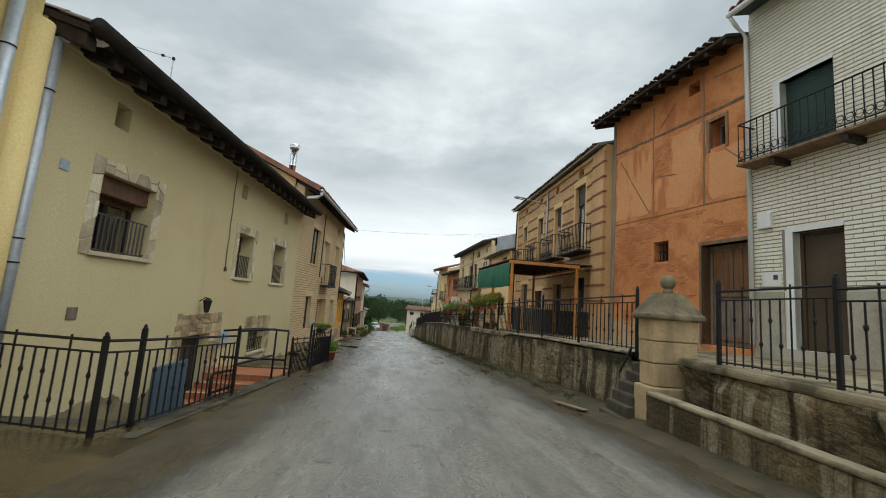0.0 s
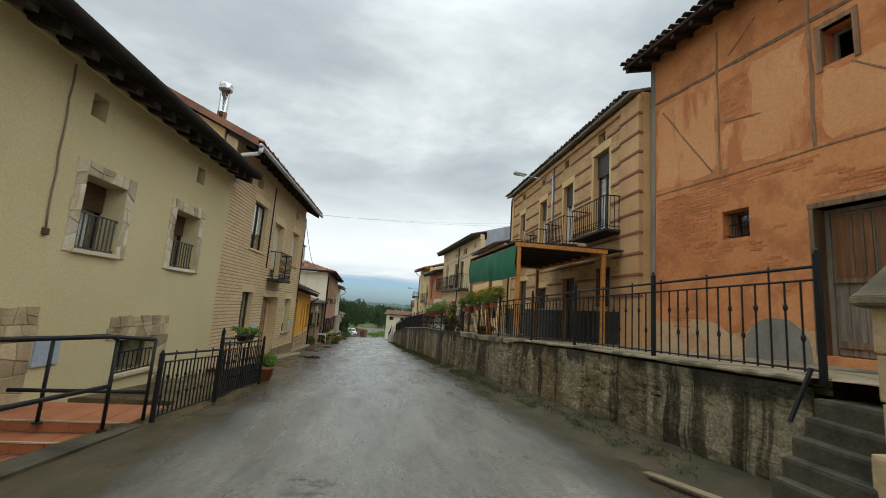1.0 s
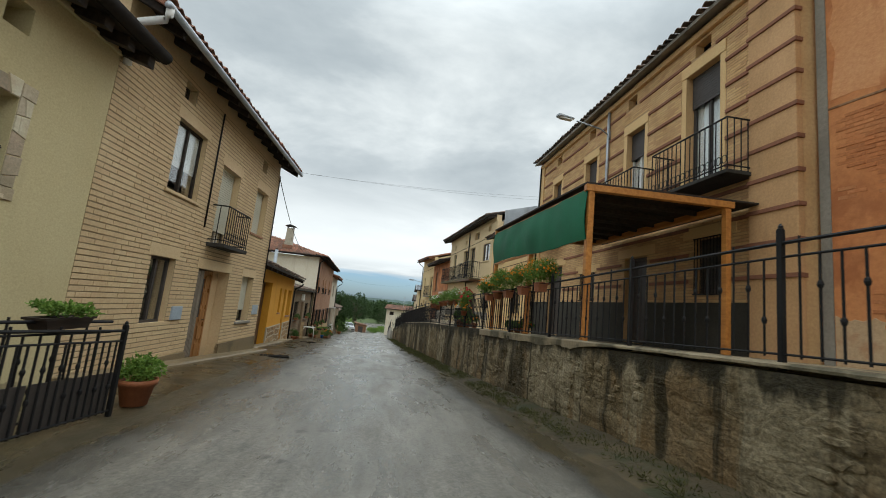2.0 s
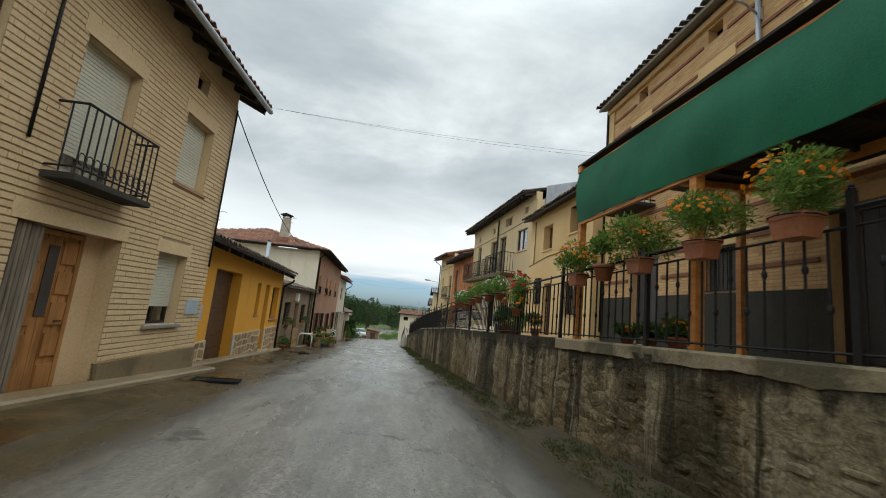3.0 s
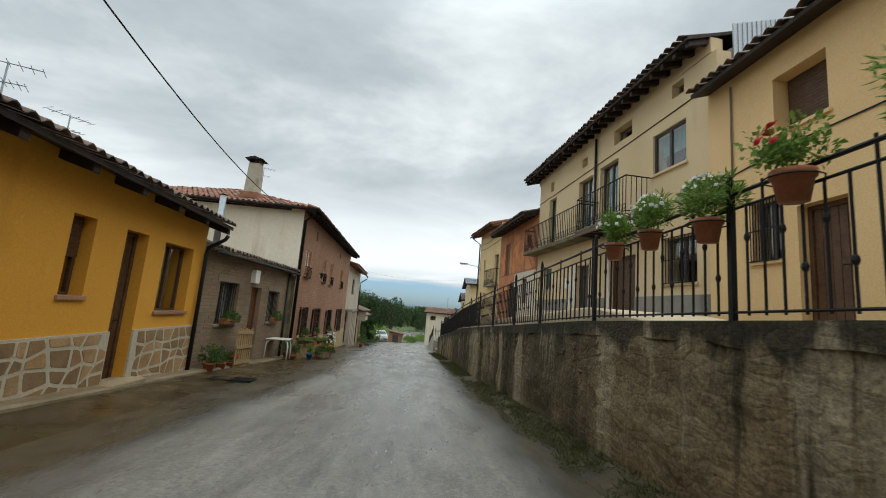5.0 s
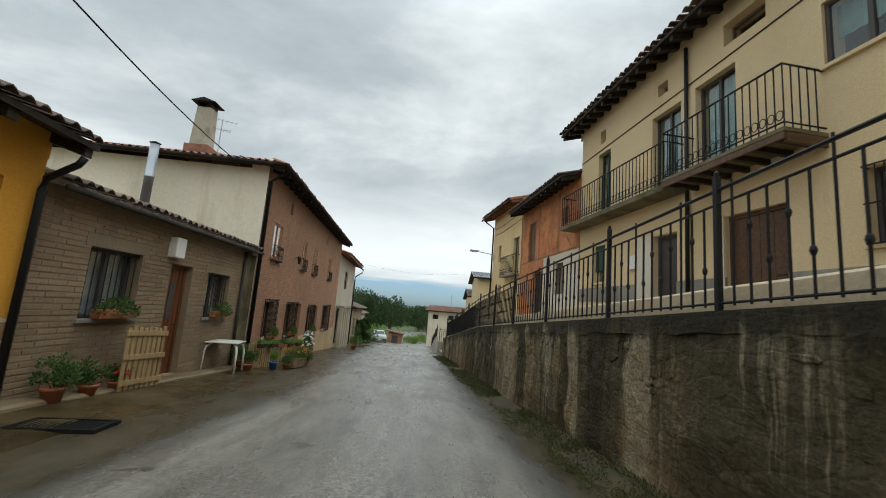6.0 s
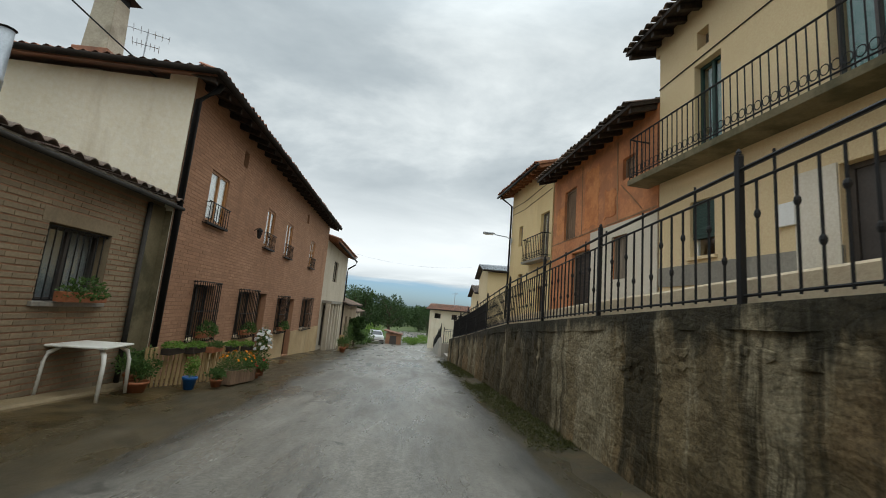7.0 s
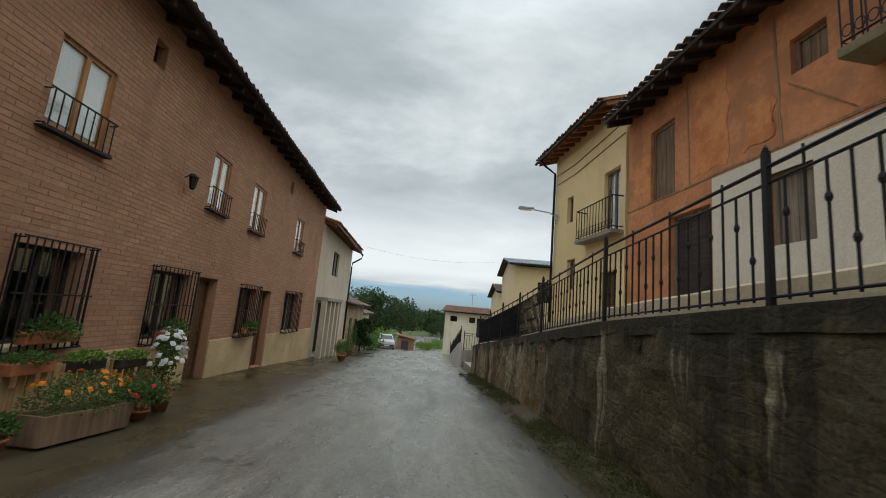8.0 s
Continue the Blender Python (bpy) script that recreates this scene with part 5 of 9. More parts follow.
def house_b():
    """Cream brick house."""
    h = thing("house", facade((-3.68, 14.2), (-3.33, 22.2)), "cream brick two-storey house with brown front door", "house")
    U0, U1, ZB, ZT = 0.5, 8.6, -2.0, 4.72
    w1, w0 = (2.3, 3.45, 2.40, 3.85), (2.25, 3.1, -0.16, 1.12)
    at = [(2.28, 2.72, 4.25, 4.6), (6.9, 7.3, 4.25, 4.6)]
    bd = (4.42, 5.5, 1.67, 3.6)
    w3, w4 = (6.8, 7.8, 2.32, 3.7), (6.78, 7.7, -0.33, 1.0)
    dr = (4.1, 5.82, -1.24, 1.02)
    ops = [w1, w0, bd, w3, w4, dr] + at
    w = part("wall", wall_bm(U0, U1, ZB, ZT, ops, 0.35), "white_brick", h)
    shell(h, U0, U1, ZB, 5.09, 8.5, "side_cream", side0="apricot", pitch=25)
    LATE.append(lambda: brick_skin(w, U0, U1, -0.83, ZT, [(o[0] - 0.0, o[1] + 0.0, o[2], o[3] + (0.24 if o[3] - o[2] > 0.5 else 0)) for o in ops], "white_brick", 0.088, 0.30, 0.012, 0.012, near=(5.85, 8.6), seed=21, mortar="grey_joint", holes=ops, jv=0.002))
    part("plinth", wall_bm(U0, U1, ZB, -0.85, [dr], 0.1, -0.04), "kerb", h)
    for o in (w1, w0, bd, w3, w4, dr):
        part("lintel", boxes((o[0] - 0.1, o[1] + 0.1, -0.018, 0.03, o[3], o[3] + 0.235), bevel=0.006), "white_brick", h)
    # white sheet behind the upper panes imitates bright reflected sky
    window(h, w1, 0.10, "dark_wood", 2, ("white_brick", 0.05, 0.08), back=("white_paint", 0.04, 2.95))
    window(h, w0, 0.12, "dark_metal", 2)
    for o in at:
        window(h, o, 0.15, "dark_wood", 1, fw=0.03)
    window(h, bd, 0.20, "old_wood", 2, back=("curtain", 0.1, 1.67))
    slat_blind(h, bd, 0.16, "blind", 2.0)
    belly_rail(h, 4.2, 5.65, 1.65, 2.55, 0.42, 11, "dark_cement", 0.09)
    window(h, w3, 0.2, "white_paint", 2, ("brown_brick", 0.04, 0.06))
    slat_blind(h, w3, 0.16, "blind")
    window(h, w4, 0.2, "dark_wood", 2, ("cement", 0.07, 0.1))
    slat_blind(h, w4, 0.16, "blind", 0.0)
    fd = plank_door(h, (4.55, 5.45, -1.22, 1.0), 0.28, "door_wood", 6, label="varnished wooden front door")
    part("glass_slit", boxes((4.92, 5.08, 0.262, 0.275, -0.15, 0.8)), "dark_metal", fd)
    for k in range(5):
        for u in (4.62, 5.14):
            part("panel", boxes((u, u + 0.24, 0.258, 0.276, -1.12 + k * 0.42, -0.80 + k * 0.42), bevel=0.008), "door_wood", fd)
    part("porch_side", boxes((5.46, 5.82, 0.27, 0.34, -1.22, 1.02)), "white_brick", h)
    sc = part("door_shutter", boxes((4.11, 4.56, 0.095, 0.11, -1.2, 1.0)), "old_wood", h)
    for i in range(7):
        part("slat", boxes((4.12 + i * 0.062, 4.17 + i * 0.062, 0.05, 0.09, -1.2, 1.0), bevel=0.01), "old_wood", sc)
    part("doorstep", boxes((3.9, 6.0, -0.28, 0.3, -1.5, -1.24), bevel=0.015), "lime_stone", h)
    rf, ze, zr = roof(h, U0, U1, 4.95, 0.55, 8.5, 25, "tile", "dark_wood", 0.6, frieze="white_brick", over_ends=(0.10, 0.42), seed=13)
    bm = bmesh.new()
    q = [bm.verts.new((u, y, z)) for u in (0.33, 0.397) for y, z in ((-0.55, ze - 0.02), (4.25, zr - 0.02), (4.25, zr + 0.17), (-0.55, ze + 0.17))]
    for f in ((0, 1, 2, 3), (7, 6, 5, 4), (0, 4, 5, 1), (1, 5, 6, 2), (2, 6, 7, 3), (3, 7, 4, 0)):
        bm.faces.new([q[k] for k in f])
    part("verge", bm, "tile", rf, "mortared row of red-brown verge tiles")
    part("meter_box", boxes((7.95, 8.4, -0.04, 0.01, -0.14, 0.16), bevel=0.01), "grey_box", h)
    part("meter_box", boxes((3.25, 3.65, -0.04, 0.01, -0.12, 0.16), bevel=0.01), "grey_box", h)
    bm = bmesh.new(); tube(bm, [(0.34, -0.63, 4.85), (8.95, -0.63, 4.85)], 0.06, 10)
    smooth(part("gutter", bm, "zinc", h))
    pipe("downpipe", [(3.95, -0.03, 4.7), (3.95, -0.03, 1.95)], 0.02, "iron", "", parent=h)
    pipe("downpipe", [(8.52, -0.05, 4.6), (8.52, -0.05, 0.9)], 0.02, "iron", "", parent=h)
    pipe("downpipe", [(0.42, -0.63, 4.86), (0.42, -0.62, 4.70), (0.44, -0.57, 4.65), (0.52, -0.15, 4.60), (0.55, -0.09, 4.54), (0.56, -0.08, 4.40), (0.56, -0.08, 3.9)], 0.058, "white_paint", "", parent=h)
    return h


def house_y():
    """Low ochre house with garage."""
    h = thing("house", facade((-3.87, 25), (-4.28, 33)), "low ochre yellow house with a brown garage door", "house")
    U0, U1, ZB, ZT = -2.3, 7.5, -2.6, 1.36
    gar, sw, dr, w2 = (-0.42, 1.7, -1.62, 0.98), (3.6, 4.05, -0.36, 0.8), (4.75, 5.35, -1.75, 0.78), (5.9, 7.0, -0.6, 0.75)
    ops = [gar, sw, dr, w2]
    part("wall", wall_bm(U0, U1, ZB, ZT, ops, 0.4), "ochre", h)
    shell(h, U0, U1, ZB, ZT, 9, "ochre")
    pl = part("plinth", wall_bm(U0, U1, ZB, -0.90, ops, 0.06, -0.035), "pale_mortar", h)
    def stones():
        """Crazy paving: a shaken grid whose cells, drawn in by half a joint, are the stones."""
        rng = random.Random(4)
        nu, nz = 33, 7
        def knot(i, j):
            return (U0 + (U1 - U0) * (i + (rng.uniform(-.36, .36) if 0 < i < nu else 0)) / nu, -0.912 - 0.225 * (nz - j + (rng.uniform(-.36, .36) if 0 < j < nz else 0)))
        grid = [[knot(i, j) for j in range(nz + 1)] for i in range(nu + 1)]
        for i in range(nu):
            for j in range(nz):
                q = [grid[i][j], grid[i + 1][j], grid[i + 1][j + 1], grid[i][j + 1]]
                cu, cz = sum(p[0] for p in q) / 4, sum(p[1] for p in q) / 4
                if cz < gz(25 + cu) - 0.12 or any(o[0] - 0.04 < cu < o[1] + 0.04 for o in (gar, dr)):
                    continue
                pts = []
                for (a0, c0), (a1, c1) in zip(q, q[1:] + q[:1]):
                    k = rng.uniform(0.05, 0.22)
                    pts += [(a0 + (a1 - a0) * k * 0.55, c0 + (c1 - c0) * k * 0.55), (a0 + (a1 - a0) * (1 - k * 0.55), c0 + (c1 - c0) * (1 - k * 0.55))]
                pts = [(cu + (a - cu) * 0.86, cz + (c - cz) * 0.82) for a, c in pts]
                for o in (gar, dr):
                    pts = [(min(a, o[0] - 0.015) if cu < o[0] else max(a, o[1] + 0.015), c) for a, c in pts]
                me = slab_piece("plinth_stone", pts, rng.uniform(0.038, 0.043), "gold_stone", -0.03)
                mesh_part("plinth_stone", me, pl)
    LATE.append(stones)
    panel_garage(h, gar, 0.28, "brown_wood")
    window(h, sw, 0.2, "brown_wood", 1, ("brown_brick", 0.04, 0.04))
    window(h, w2, 0.2, "brown_wood", 2, ("brown_brick", 0.05, 0.05))
    slat_blind(h, sw, 0.17, "brown_wood", 0.2)
    plank_door(h, dr, 0.22, "brown_wood", 4)
    part("doorstep", boxes((4.6, 5.5, -0.30, 0.2, -2.1, -1.71), bevel=0.02), "brown_slab", h)
    part("meter_box", boxes((-1.45, -1.03, -0.05, 0.01, -0.38, 0.0), bevel=0.01), "grey_box", h)
    rf, ze, zr = roof(h, U0, U1, 1.52, 0.5, 9, 17, "old_tile", "dark_wood", 1.05, (0.13, 0.13), frieze="ochre", seed=14, over_ends=(0, 0.1))
    tilted(rf, -0.035)
    pipe("downpipe", [(7.42, -0.50, 1.18), (7.42, -0.44, 1.08), (7.42, -0.10, 0.86), (7.42, -0.08, 0.72), (7.42, -0.08, -2.1)], 0.045, "iron", "", parent=h)
    return h


def house_g():
    """Low grey brick house."""
    h = thing("house", facade((-4.3, 33), (-4.3, 40)), "low grey brick house with barred windows", "house")
    U0, U1, ZB, ZT = -0.4, 6.35, -3.0, 0.80
    w1, dr, w2 = (0.52, 1.68, -0.95, 0.15), (2.55, 3.33, -2.12, 0.1), (4.0, 5.1, -1.0, 0.05)
    ops = [w1, dr, w2]
    w = part("wall", wall_bm(U0, U1, ZB, ZT, ops, 0.35), "grey_brick", h)
    shell(h, U0, U1, ZB, ZT, 7, "cement")
    LATE.append(lambda: brick_skin(w, U0 + 0.02, 5.85, -2.6, 0.78, [(o[0], o[1], o[2], o[3]) for o in ops], "grey_brick", 0.082, 0.30, 0.013, 0.011, near=(1.7, 5.85), seed=22, mortar="brown_joint", holes=ops, jv=0.003))
    part("pier", boxes((5.86, 6.36, -0.03, 0.02, ZB, ZT), bevel=0.008), "mossy_slab", h)
    for o in (w1, w2):
        window(h, o, 0.18, "dark_metal", 2, ("cement", 0.06, 0.06), back=("zinc", 0.1, o[2]))
        grille(h, o[0] + 0.01, o[1] - 0.01, o[2] + 0.02, o[3] - 0.02, 0.05, 9)
        part("lintel", boxes((o[0] - 0.12, o[1] + 0.12, -0.014, 0.03, o[3] + 0.003, o[3] + 0.2), bevel=0.005), "grey_brick", h)
    gd = plank_door(h, dr, 0.15, "red_door", 5, label="red-brown wooden house door")
    part("door_glass", boxes((2.86, 3.04, 0.138, 0.15, -1.0, -0.25), bevel=0.005), "dark_metal", gd)
    part("meter_box", boxes((2.36, 2.68, -0.16, 0.01, 0.22, 0.62), bevel=0.02), "plastic_white", h)
    roof(h, U0, U1, 0.84, 0.22, 7, 12, "old_tile", "cement", 0, frieze="grey_brick", seed=15)
    pipe("downpipe", [(5.75, -0.06, 0.78), (5.75, -0.06, -2.3)], 0.04, "dark_cement", "", parent=h)
    bm = bmesh.new(); tube(bm, [(U0, -0.27, 0.82), (U1, -0.27, 0.82)], 0.04, 8)
    smooth(part("gutter", bm, "dark_cement", h))
    return h


def house_n():
    """Red-brown brick house with iron window balconies."""
    h = thing("house", facade((-4.19, 40), (-4.77, 53)), "red-brown brick two-storey house with iron window balconies", "house")
    U0, U1, ZB, ZT = -0.75, 14.4, -4.2, 3.38
    up = [(0.45, 1.36, 0.86, 2.0), (4.27, 5.05, 0.86, 2.04), (6.45, 7.28, 0.84, 2.05), (10.4, 11.3, 0.84, 2.04)]
    at = [(1.95, 2.25, 2.62, 3.03), (9.2, 9.5, 2.6, 3.0)]
    gw = [(0.52, 1.5, -1.72, -0.54), (2.98, 4.2, -1.82, -0.6), (6.55, 7.66, -1.9, -0.68), (10.25, 11.9, -1.98, -0.66)]
    gd = [(4.5, 5.3, -2.78, -0.6), (7.92, 8.85, -2.92, -0.68)]
    ops = up + at + gw + gd
    w = part("wall", wall_bm(U0, U1, ZB, ZT, ops, 0.35), "brown_brick", h)
    LATE.append(lambda: brick_skin(w, U0, U1, -3.4, ZT, ops, "brown_brick", 0.075, 0.25, 0.009, 0.006, near=(0.0, 3.2), seed=23, mortar="brown_joint", holes=ops, jv=0.005))
    shell(h, U0, U1, ZB, ZT, 9, "side_cream", pitch=0)
    part("side_render", boxes((U0 - 0.02, U0 - 0.002, -0.01, 0.5, ZB, ZT + 0.1)), "side_cream", h)
    part("side_foot", boxes((U0 - 0.028, U0 - 0.021, -0.008, 0.45, ZB, 0.74)), "mossy_slab", h)
    pipe("downpipe", [(U0 + 0.02, -0.5, 3.4), (U0 + 0.02, -0.4, 3.25), (U0 + 0.02, -0.09, 3.0), (U0 + 0.02, -0.09, -3.0)], 0.06, "iron", "", parent=h)
    for o in up:
        # white sheets stand for pale curtains and for sky reflected in the glass
        window(h, o, 0.03, "door_wood", 2, back=("white_paint", 0.035, o[2] + 0.1))
        grille(h, o[0] - 0.08, o[1] + 0.08, o[2] - 0.06, o[2] + 0.42, -0.10, 9, name="window_balcony", r=0.009)
        part("balcony_floor", boxes((o[0] - 0.08, o[1] + 0.08, -0.11, 0.0, o[2] - 0.085, o[2] - 0.062), bevel=0.004), "iron", h)
    for o in at:
        window(h, o, 0.15, "dark_wood", 1, fw=0.03)
    for o in gw:
        window(h, o, 0.16, "dark_wood", 2, ("lime_stone", 0.06, 0.04))
        grille(h, o[0] - 0.07, o[1] + 0.07, o[2] - 0.06, o[3] + 0.08, -0.14, 11, rails=3, r=0.010)
        for u in (o[0] - 0.07, o[1] + 0.07):
            for k in (1, 2):
                part("side_bar", boxes((u - 0.008, u + 0.008, -0.14 + 0.045 * k, -0.128 + 0.045 * k, o[2] - 0.06, o[3] + 0.08)), "iron", h)
    for o in gd:
        plank_door(h, o, 0.2, "brown_wood", 5)
    part("plinth", boxes((5.32, 7.88, -0.03, 0.01, -3.6, -1.95), bevel=0.01), "sandstone", h)
    part("plinth", boxes((8.9, 14.4, -0.03, 0.01, -3.9, -2.0), bevel=0.01), "sandstone", h)
    part("plinth", boxes((1.6, 4.45, -0.03, 0.01, -3.4, -1.9), bevel=0.01), "sandstone", h)
    rf, ze, zr = roof(h, U0, U1, 3.42, 0.55, 9, 17, "tile", "dark_wood", 0.6, frieze="brown_brick", over_ends=(0.35, 0.1), seed=16, hip=4.6)
    bm = bmesh.new(); tube(bm, [(-1.14, -0.6, ze + 0.06), (U1 + 0.1, -0.6, ze + 0.06)], 0.075, 12)
    smooth(part("gutter", bm, "gutter_black", rf))
    bm = bmesh.new(); tube(bm, [(-1.16, -0.6, ze + 0.07), (-1.16, 9.3, ze + 0.07)], 0.06, 12)
    smooth(part("gutter", bm, "gutter_black", rf))
    # hipped end over the cream side wall
    verts = [(-1.1, -0.55, ze + 0.09), (-1.1, 9.3, ze + 0.09), (3.5, 4.5, zr + 0.09), (-1.1, -0.55, ze), (-1.1, 9.3, ze), (3.5, 4.5, zr - 0.02)]
    me = bpy.data.meshes.new("hip"); me.from_pydata(verts, [], [(0, 2, 1), (3, 4, 5), (0, 1, 4, 3)]); me.materials.append(MAT["tile"])
    mesh_part("hip", me, rf)
    hm = Matrix(((0, 1, 0, 0), (-1, 0, 0, 0), (0, 0, 1, 0), (0, 0, 0, 1)))
    t = tiled_slope(rf, -9.3, 0.55, -1.14, 3.5, ze + 0.1, zr + 0.1, "tile", seed=6, skew0=4.8, skew1=5.0, singles=False)
    t.matrix_basis = hm
    return h


def house_white():
    h = thing("house", facade((-4.86, 54.2), (-5.3, 64.0)), "greyed whitewashed house with a pillared porch", "house")
    U0, U1, ZB, ZT = 0.35, 9.0, -5, 2.75
    w1 = (3.3, 4.9, 0.6, 1.9)
    low = [(1.2, 2.2, -3.2, -0.9), (3.0, 4.0, -3.2, -0.9), (5.2, 6.4, -2.4, -1.0)]
    part("wall", wall_bm(U0, U1, ZB, ZT, [w1] + low, 0.35), "grey_white", h)
    shell(h, U0, U1, ZB, ZT, 8, "grey_white")
    window(h, w1, 0.1, "dark_wood", 2)
    for o in low[:2]:
        plank_door(h, o, 0.10, "dark_wood", 4)
    window(h, low[2], 0.08, "dark_wood", 2)
    part("porch_canopy", boxes((0.7, 4.6, -0.55, 0.0, -0.78, -0.62), bevel=0.02), "cement", h)
    for u in (0.75, 1.75, 2.75, 3.75, 4.5):
        part("porch_pillar", boxes((u - 0.13, u + 0.13, -0.5, -0.26, -4.6, -0.785), bevel=0.02), "grey_white", h)
    pipe("gutter", [(U0, -0.66, 2.6), (U1 + 0.25, -0.66, 2.55)], 0.06, "iron", "", parent=h)
    pipe("downpipe", [(U1 + 0.2, -0.66, 2.5), (U1 + 0.2, -0.6, 2.3), (U1 - 0.1, -0.1, 1.9), (U1 - 0.1, -0.08, 1.6), (U1 - 0.1, -0.08, -3.8)], 0.05, "iron", "", parent=h)
    roof(h, U0, U1, 2.8, 0.6, 8, 17, "tile", "eave_wood", 0.6, over_ends=(0, 0.3), seed=17)
    return h


def right_white():
    h = thing("house", facade((7.15, 13.5), (7.97, 7)), "white brick two-storey house with green shuttered balcony", "house")
    U0, U1, ZB, ZT = 5.16, 13.0, 0.0, 8.55
    bd, dr = (5.84, 6.86, 4.98, 6.58), (6.0, 6.9, 0.86, 3.22)
    b2, d2 = (9.3, 10.4, 4.98, 6.58), (9.2, 10.6, 1.6, 3.0)
    ops = [bd, dr, b2, d2]
    w = part("wall", wall_bm(U0, U1, ZB, ZT, ops, 0.35), "pale_brick", h)
    shell(h, U0, U1, ZB, ZT, 9, "whitewash")
    lo = [(o[0] - 0.22 if o is dr else o[0] - 0.15, o[1] + 0.0, o[2], o[3] + 0.1) for o in ops]
    LATE.append(lambda: brick_skin(w, U0, U1, 2.02, ZT, lo, "pale_brick", 0.085, 0.29, 0.013, 0.012, near=(5.16, 7.6), seed=24, mortar="pale_joint", holes=ops, jv=0.010))
    part("dado", wall_bm(U0, U1, ZB, 2.0, [(dr[0] - 0.2, dr[1], dr[2], 2.0), d2], 0.06, -0.03), "pale_cement", h)
    for o in (bd, dr):
        part("door_surround", boxes((o[0] - 0.15, o[0], -0.02, 0.14, o[2], o[3] + 0.1), (o[0], o[1], -0.02, 0.14, o[3], o[3] + 0.1)), "white_paint", h)
    window(h, bd, 0.18, "green_paint", 2)
    slat_blind(h, bd, 0.14, "green_paint")
    window(h, b2, 0.18, "green_paint", 2)
    slat_blind(h, b2, 0.14, "green_paint")
    plank_door(h, dr, 0.2, "brown_sheet", 1, label="dark brown metal door")
    window(h, d2, 0.16, "dark_metal", 2)
    belly_rail(h, 5.22, 12.0, 4.84, 5.75, 0.52, 46, "old_beam", 0.06)
    for i in range(5):
        part("balcony_beam", boxes((5.9 + i * 1.3, 6.02 + i * 1.3, -0.46, 0.0, 4.64, 4.755), bevel=0.01), "dark_wood", h)
    roof(h, U0, U1, 8.6, 0.5, 9, 17, "tile", "green_paint", 0, frieze="pale_brick", seed=18)
    bm = bmesh.new(); tube(bm, [(U0 - 0.05, -0.56, 8.56), (U1, -0.56, 8.56)], 0.065, 8)
    smooth(part("gutter", bm, "white_paint", h))
    pipe("downpipe", [(5.15, -0.54, 8.5), (5.15, -0.4, 8.35), (5.15, -0.08, 8.1), (5.15, -0.08, 0.85)], 0.05, "white_paint", "", parent=h)
    part("meter_box", boxes((5.32, 5.62, -0.1, 0.0, 3.38, 3.72), bevel=0.015), "white_paint", h)
    mb = part("meter_box", boxes((5.35, 5.75, -0.03, 0.0, 2.12, 2.42), bevel=0.01), "white_paint", h)
    part("meter_window", boxes((5.60, 5.69, -0.036, -0.028, 2.26, 2.36), bevel=0.003), "dark_metal", mb)
    return h


def render_patch(h, u0, u1, z0, z1, mt, seed, p=0.008):
    rng = random.Random(seed)
    bm = bmesh.new()
    n = 22
    pts = []
    for k in range(n):
        t = 4 * k / n
        e, f = int(t), t - int(t)
        q = [(u0 + (u1 - u0) * f, z0), (u1, z0 + (z1 - z0) * f), (u1 - (u1 - u0) * f, z1), (u0, z1 - (z1 - z0) * f)][e]
        pts.append((q[0] + rng.uniform(-.06, .06), q[1] + rng.uniform(-.06, .06)))
    fr = [bm.verts.new((a, -p, b)) for a, b in pts]
    bk = [bm.verts.new((a, 0.01, b)) for a, b in pts]
    bm.faces.new(fr[::-1])
    for k in range(n):
        bm.faces.new((fr[k], fr[(k + 1) % n], bk[(k + 1) % n], bk[k]))
    bmesh.ops.recalc_face_normals(bm, faces=bm.faces)
    part("render_patch", bm, mt, h)


def foot_band(h, u0, u1, zb, zm, mt, seed, p=0.005):
    """Band of broken render at a wall's foot, with a ragged upper edge round the height zm."""
    bm = bmesh.new(); prev = None
    n = int((u1 - u0) * 22)
    for k in range(n + 1):
        u = u0 + (u1 - u0) * k / n
        z = zm + 0.30 * noise.noise((u * 1.1, seed, 0)) + 0.10 * noise.noise((u * 4.0, seed, 3)) + 0.04 * noise.noise((u * 13.0, seed, 6))
        row = [bm.verts.new(q) for q in ((u, -p, zb), (u, -p, z - 0.01), (u, 0.004, z))]
        if prev:
            for m in range(2):
                bm.faces.new((prev[m], row[m], row[m + 1], prev[m + 1]))
        prev = row
    part("render_patch", bm, mt, h)


def rough_timber(h, a, b, c, d, w, i):
    """Old frame timber from (a, b) to (c, d) showing through the render, of uneven width."""
    dv = Vector((c - a, 0, d - b)); L = dv.length; ang = math.atan2(dv.z, dv.x)
    bm = bmesh.new(); prev = None
    n = max(4, int(L * 7))
    for k in range(n + 1):
        s = L * k / n
        up = w / 2 * (0.85 + 0.5 * noise.noise((s * 2.6, i, 1))) + 0.02 * noise.noise((s * 1.1, i, 5))
        dn = -w / 2 * (0.85 + 0.5 * noise.noise((s * 2.6, i, 2))) + 0.02 * noise.noise((s * 1.1, i, 5))
        t = 0.012 + 0.008 * noise.noise((s * 3, i, 8))
        row = [bm.verts.new(q) for q in ((s, 0.01, dn), (s, -t, dn + 0.006), (s, -t, up - 0.006), (s, 0.01, up))]
        if prev:
            for m in range(3):
                bm.faces.new((prev[m], row[m], row[m + 1], prev[m + 1]))
        prev = row
    me_o = part("timber", bm, "old_beam" if i == 1 else "dusty_beam", h)
    me_o.matrix_basis = Matrix.Translation((a, 0, b)) @ Matrix.Rotation(-ang, 4, "Y")


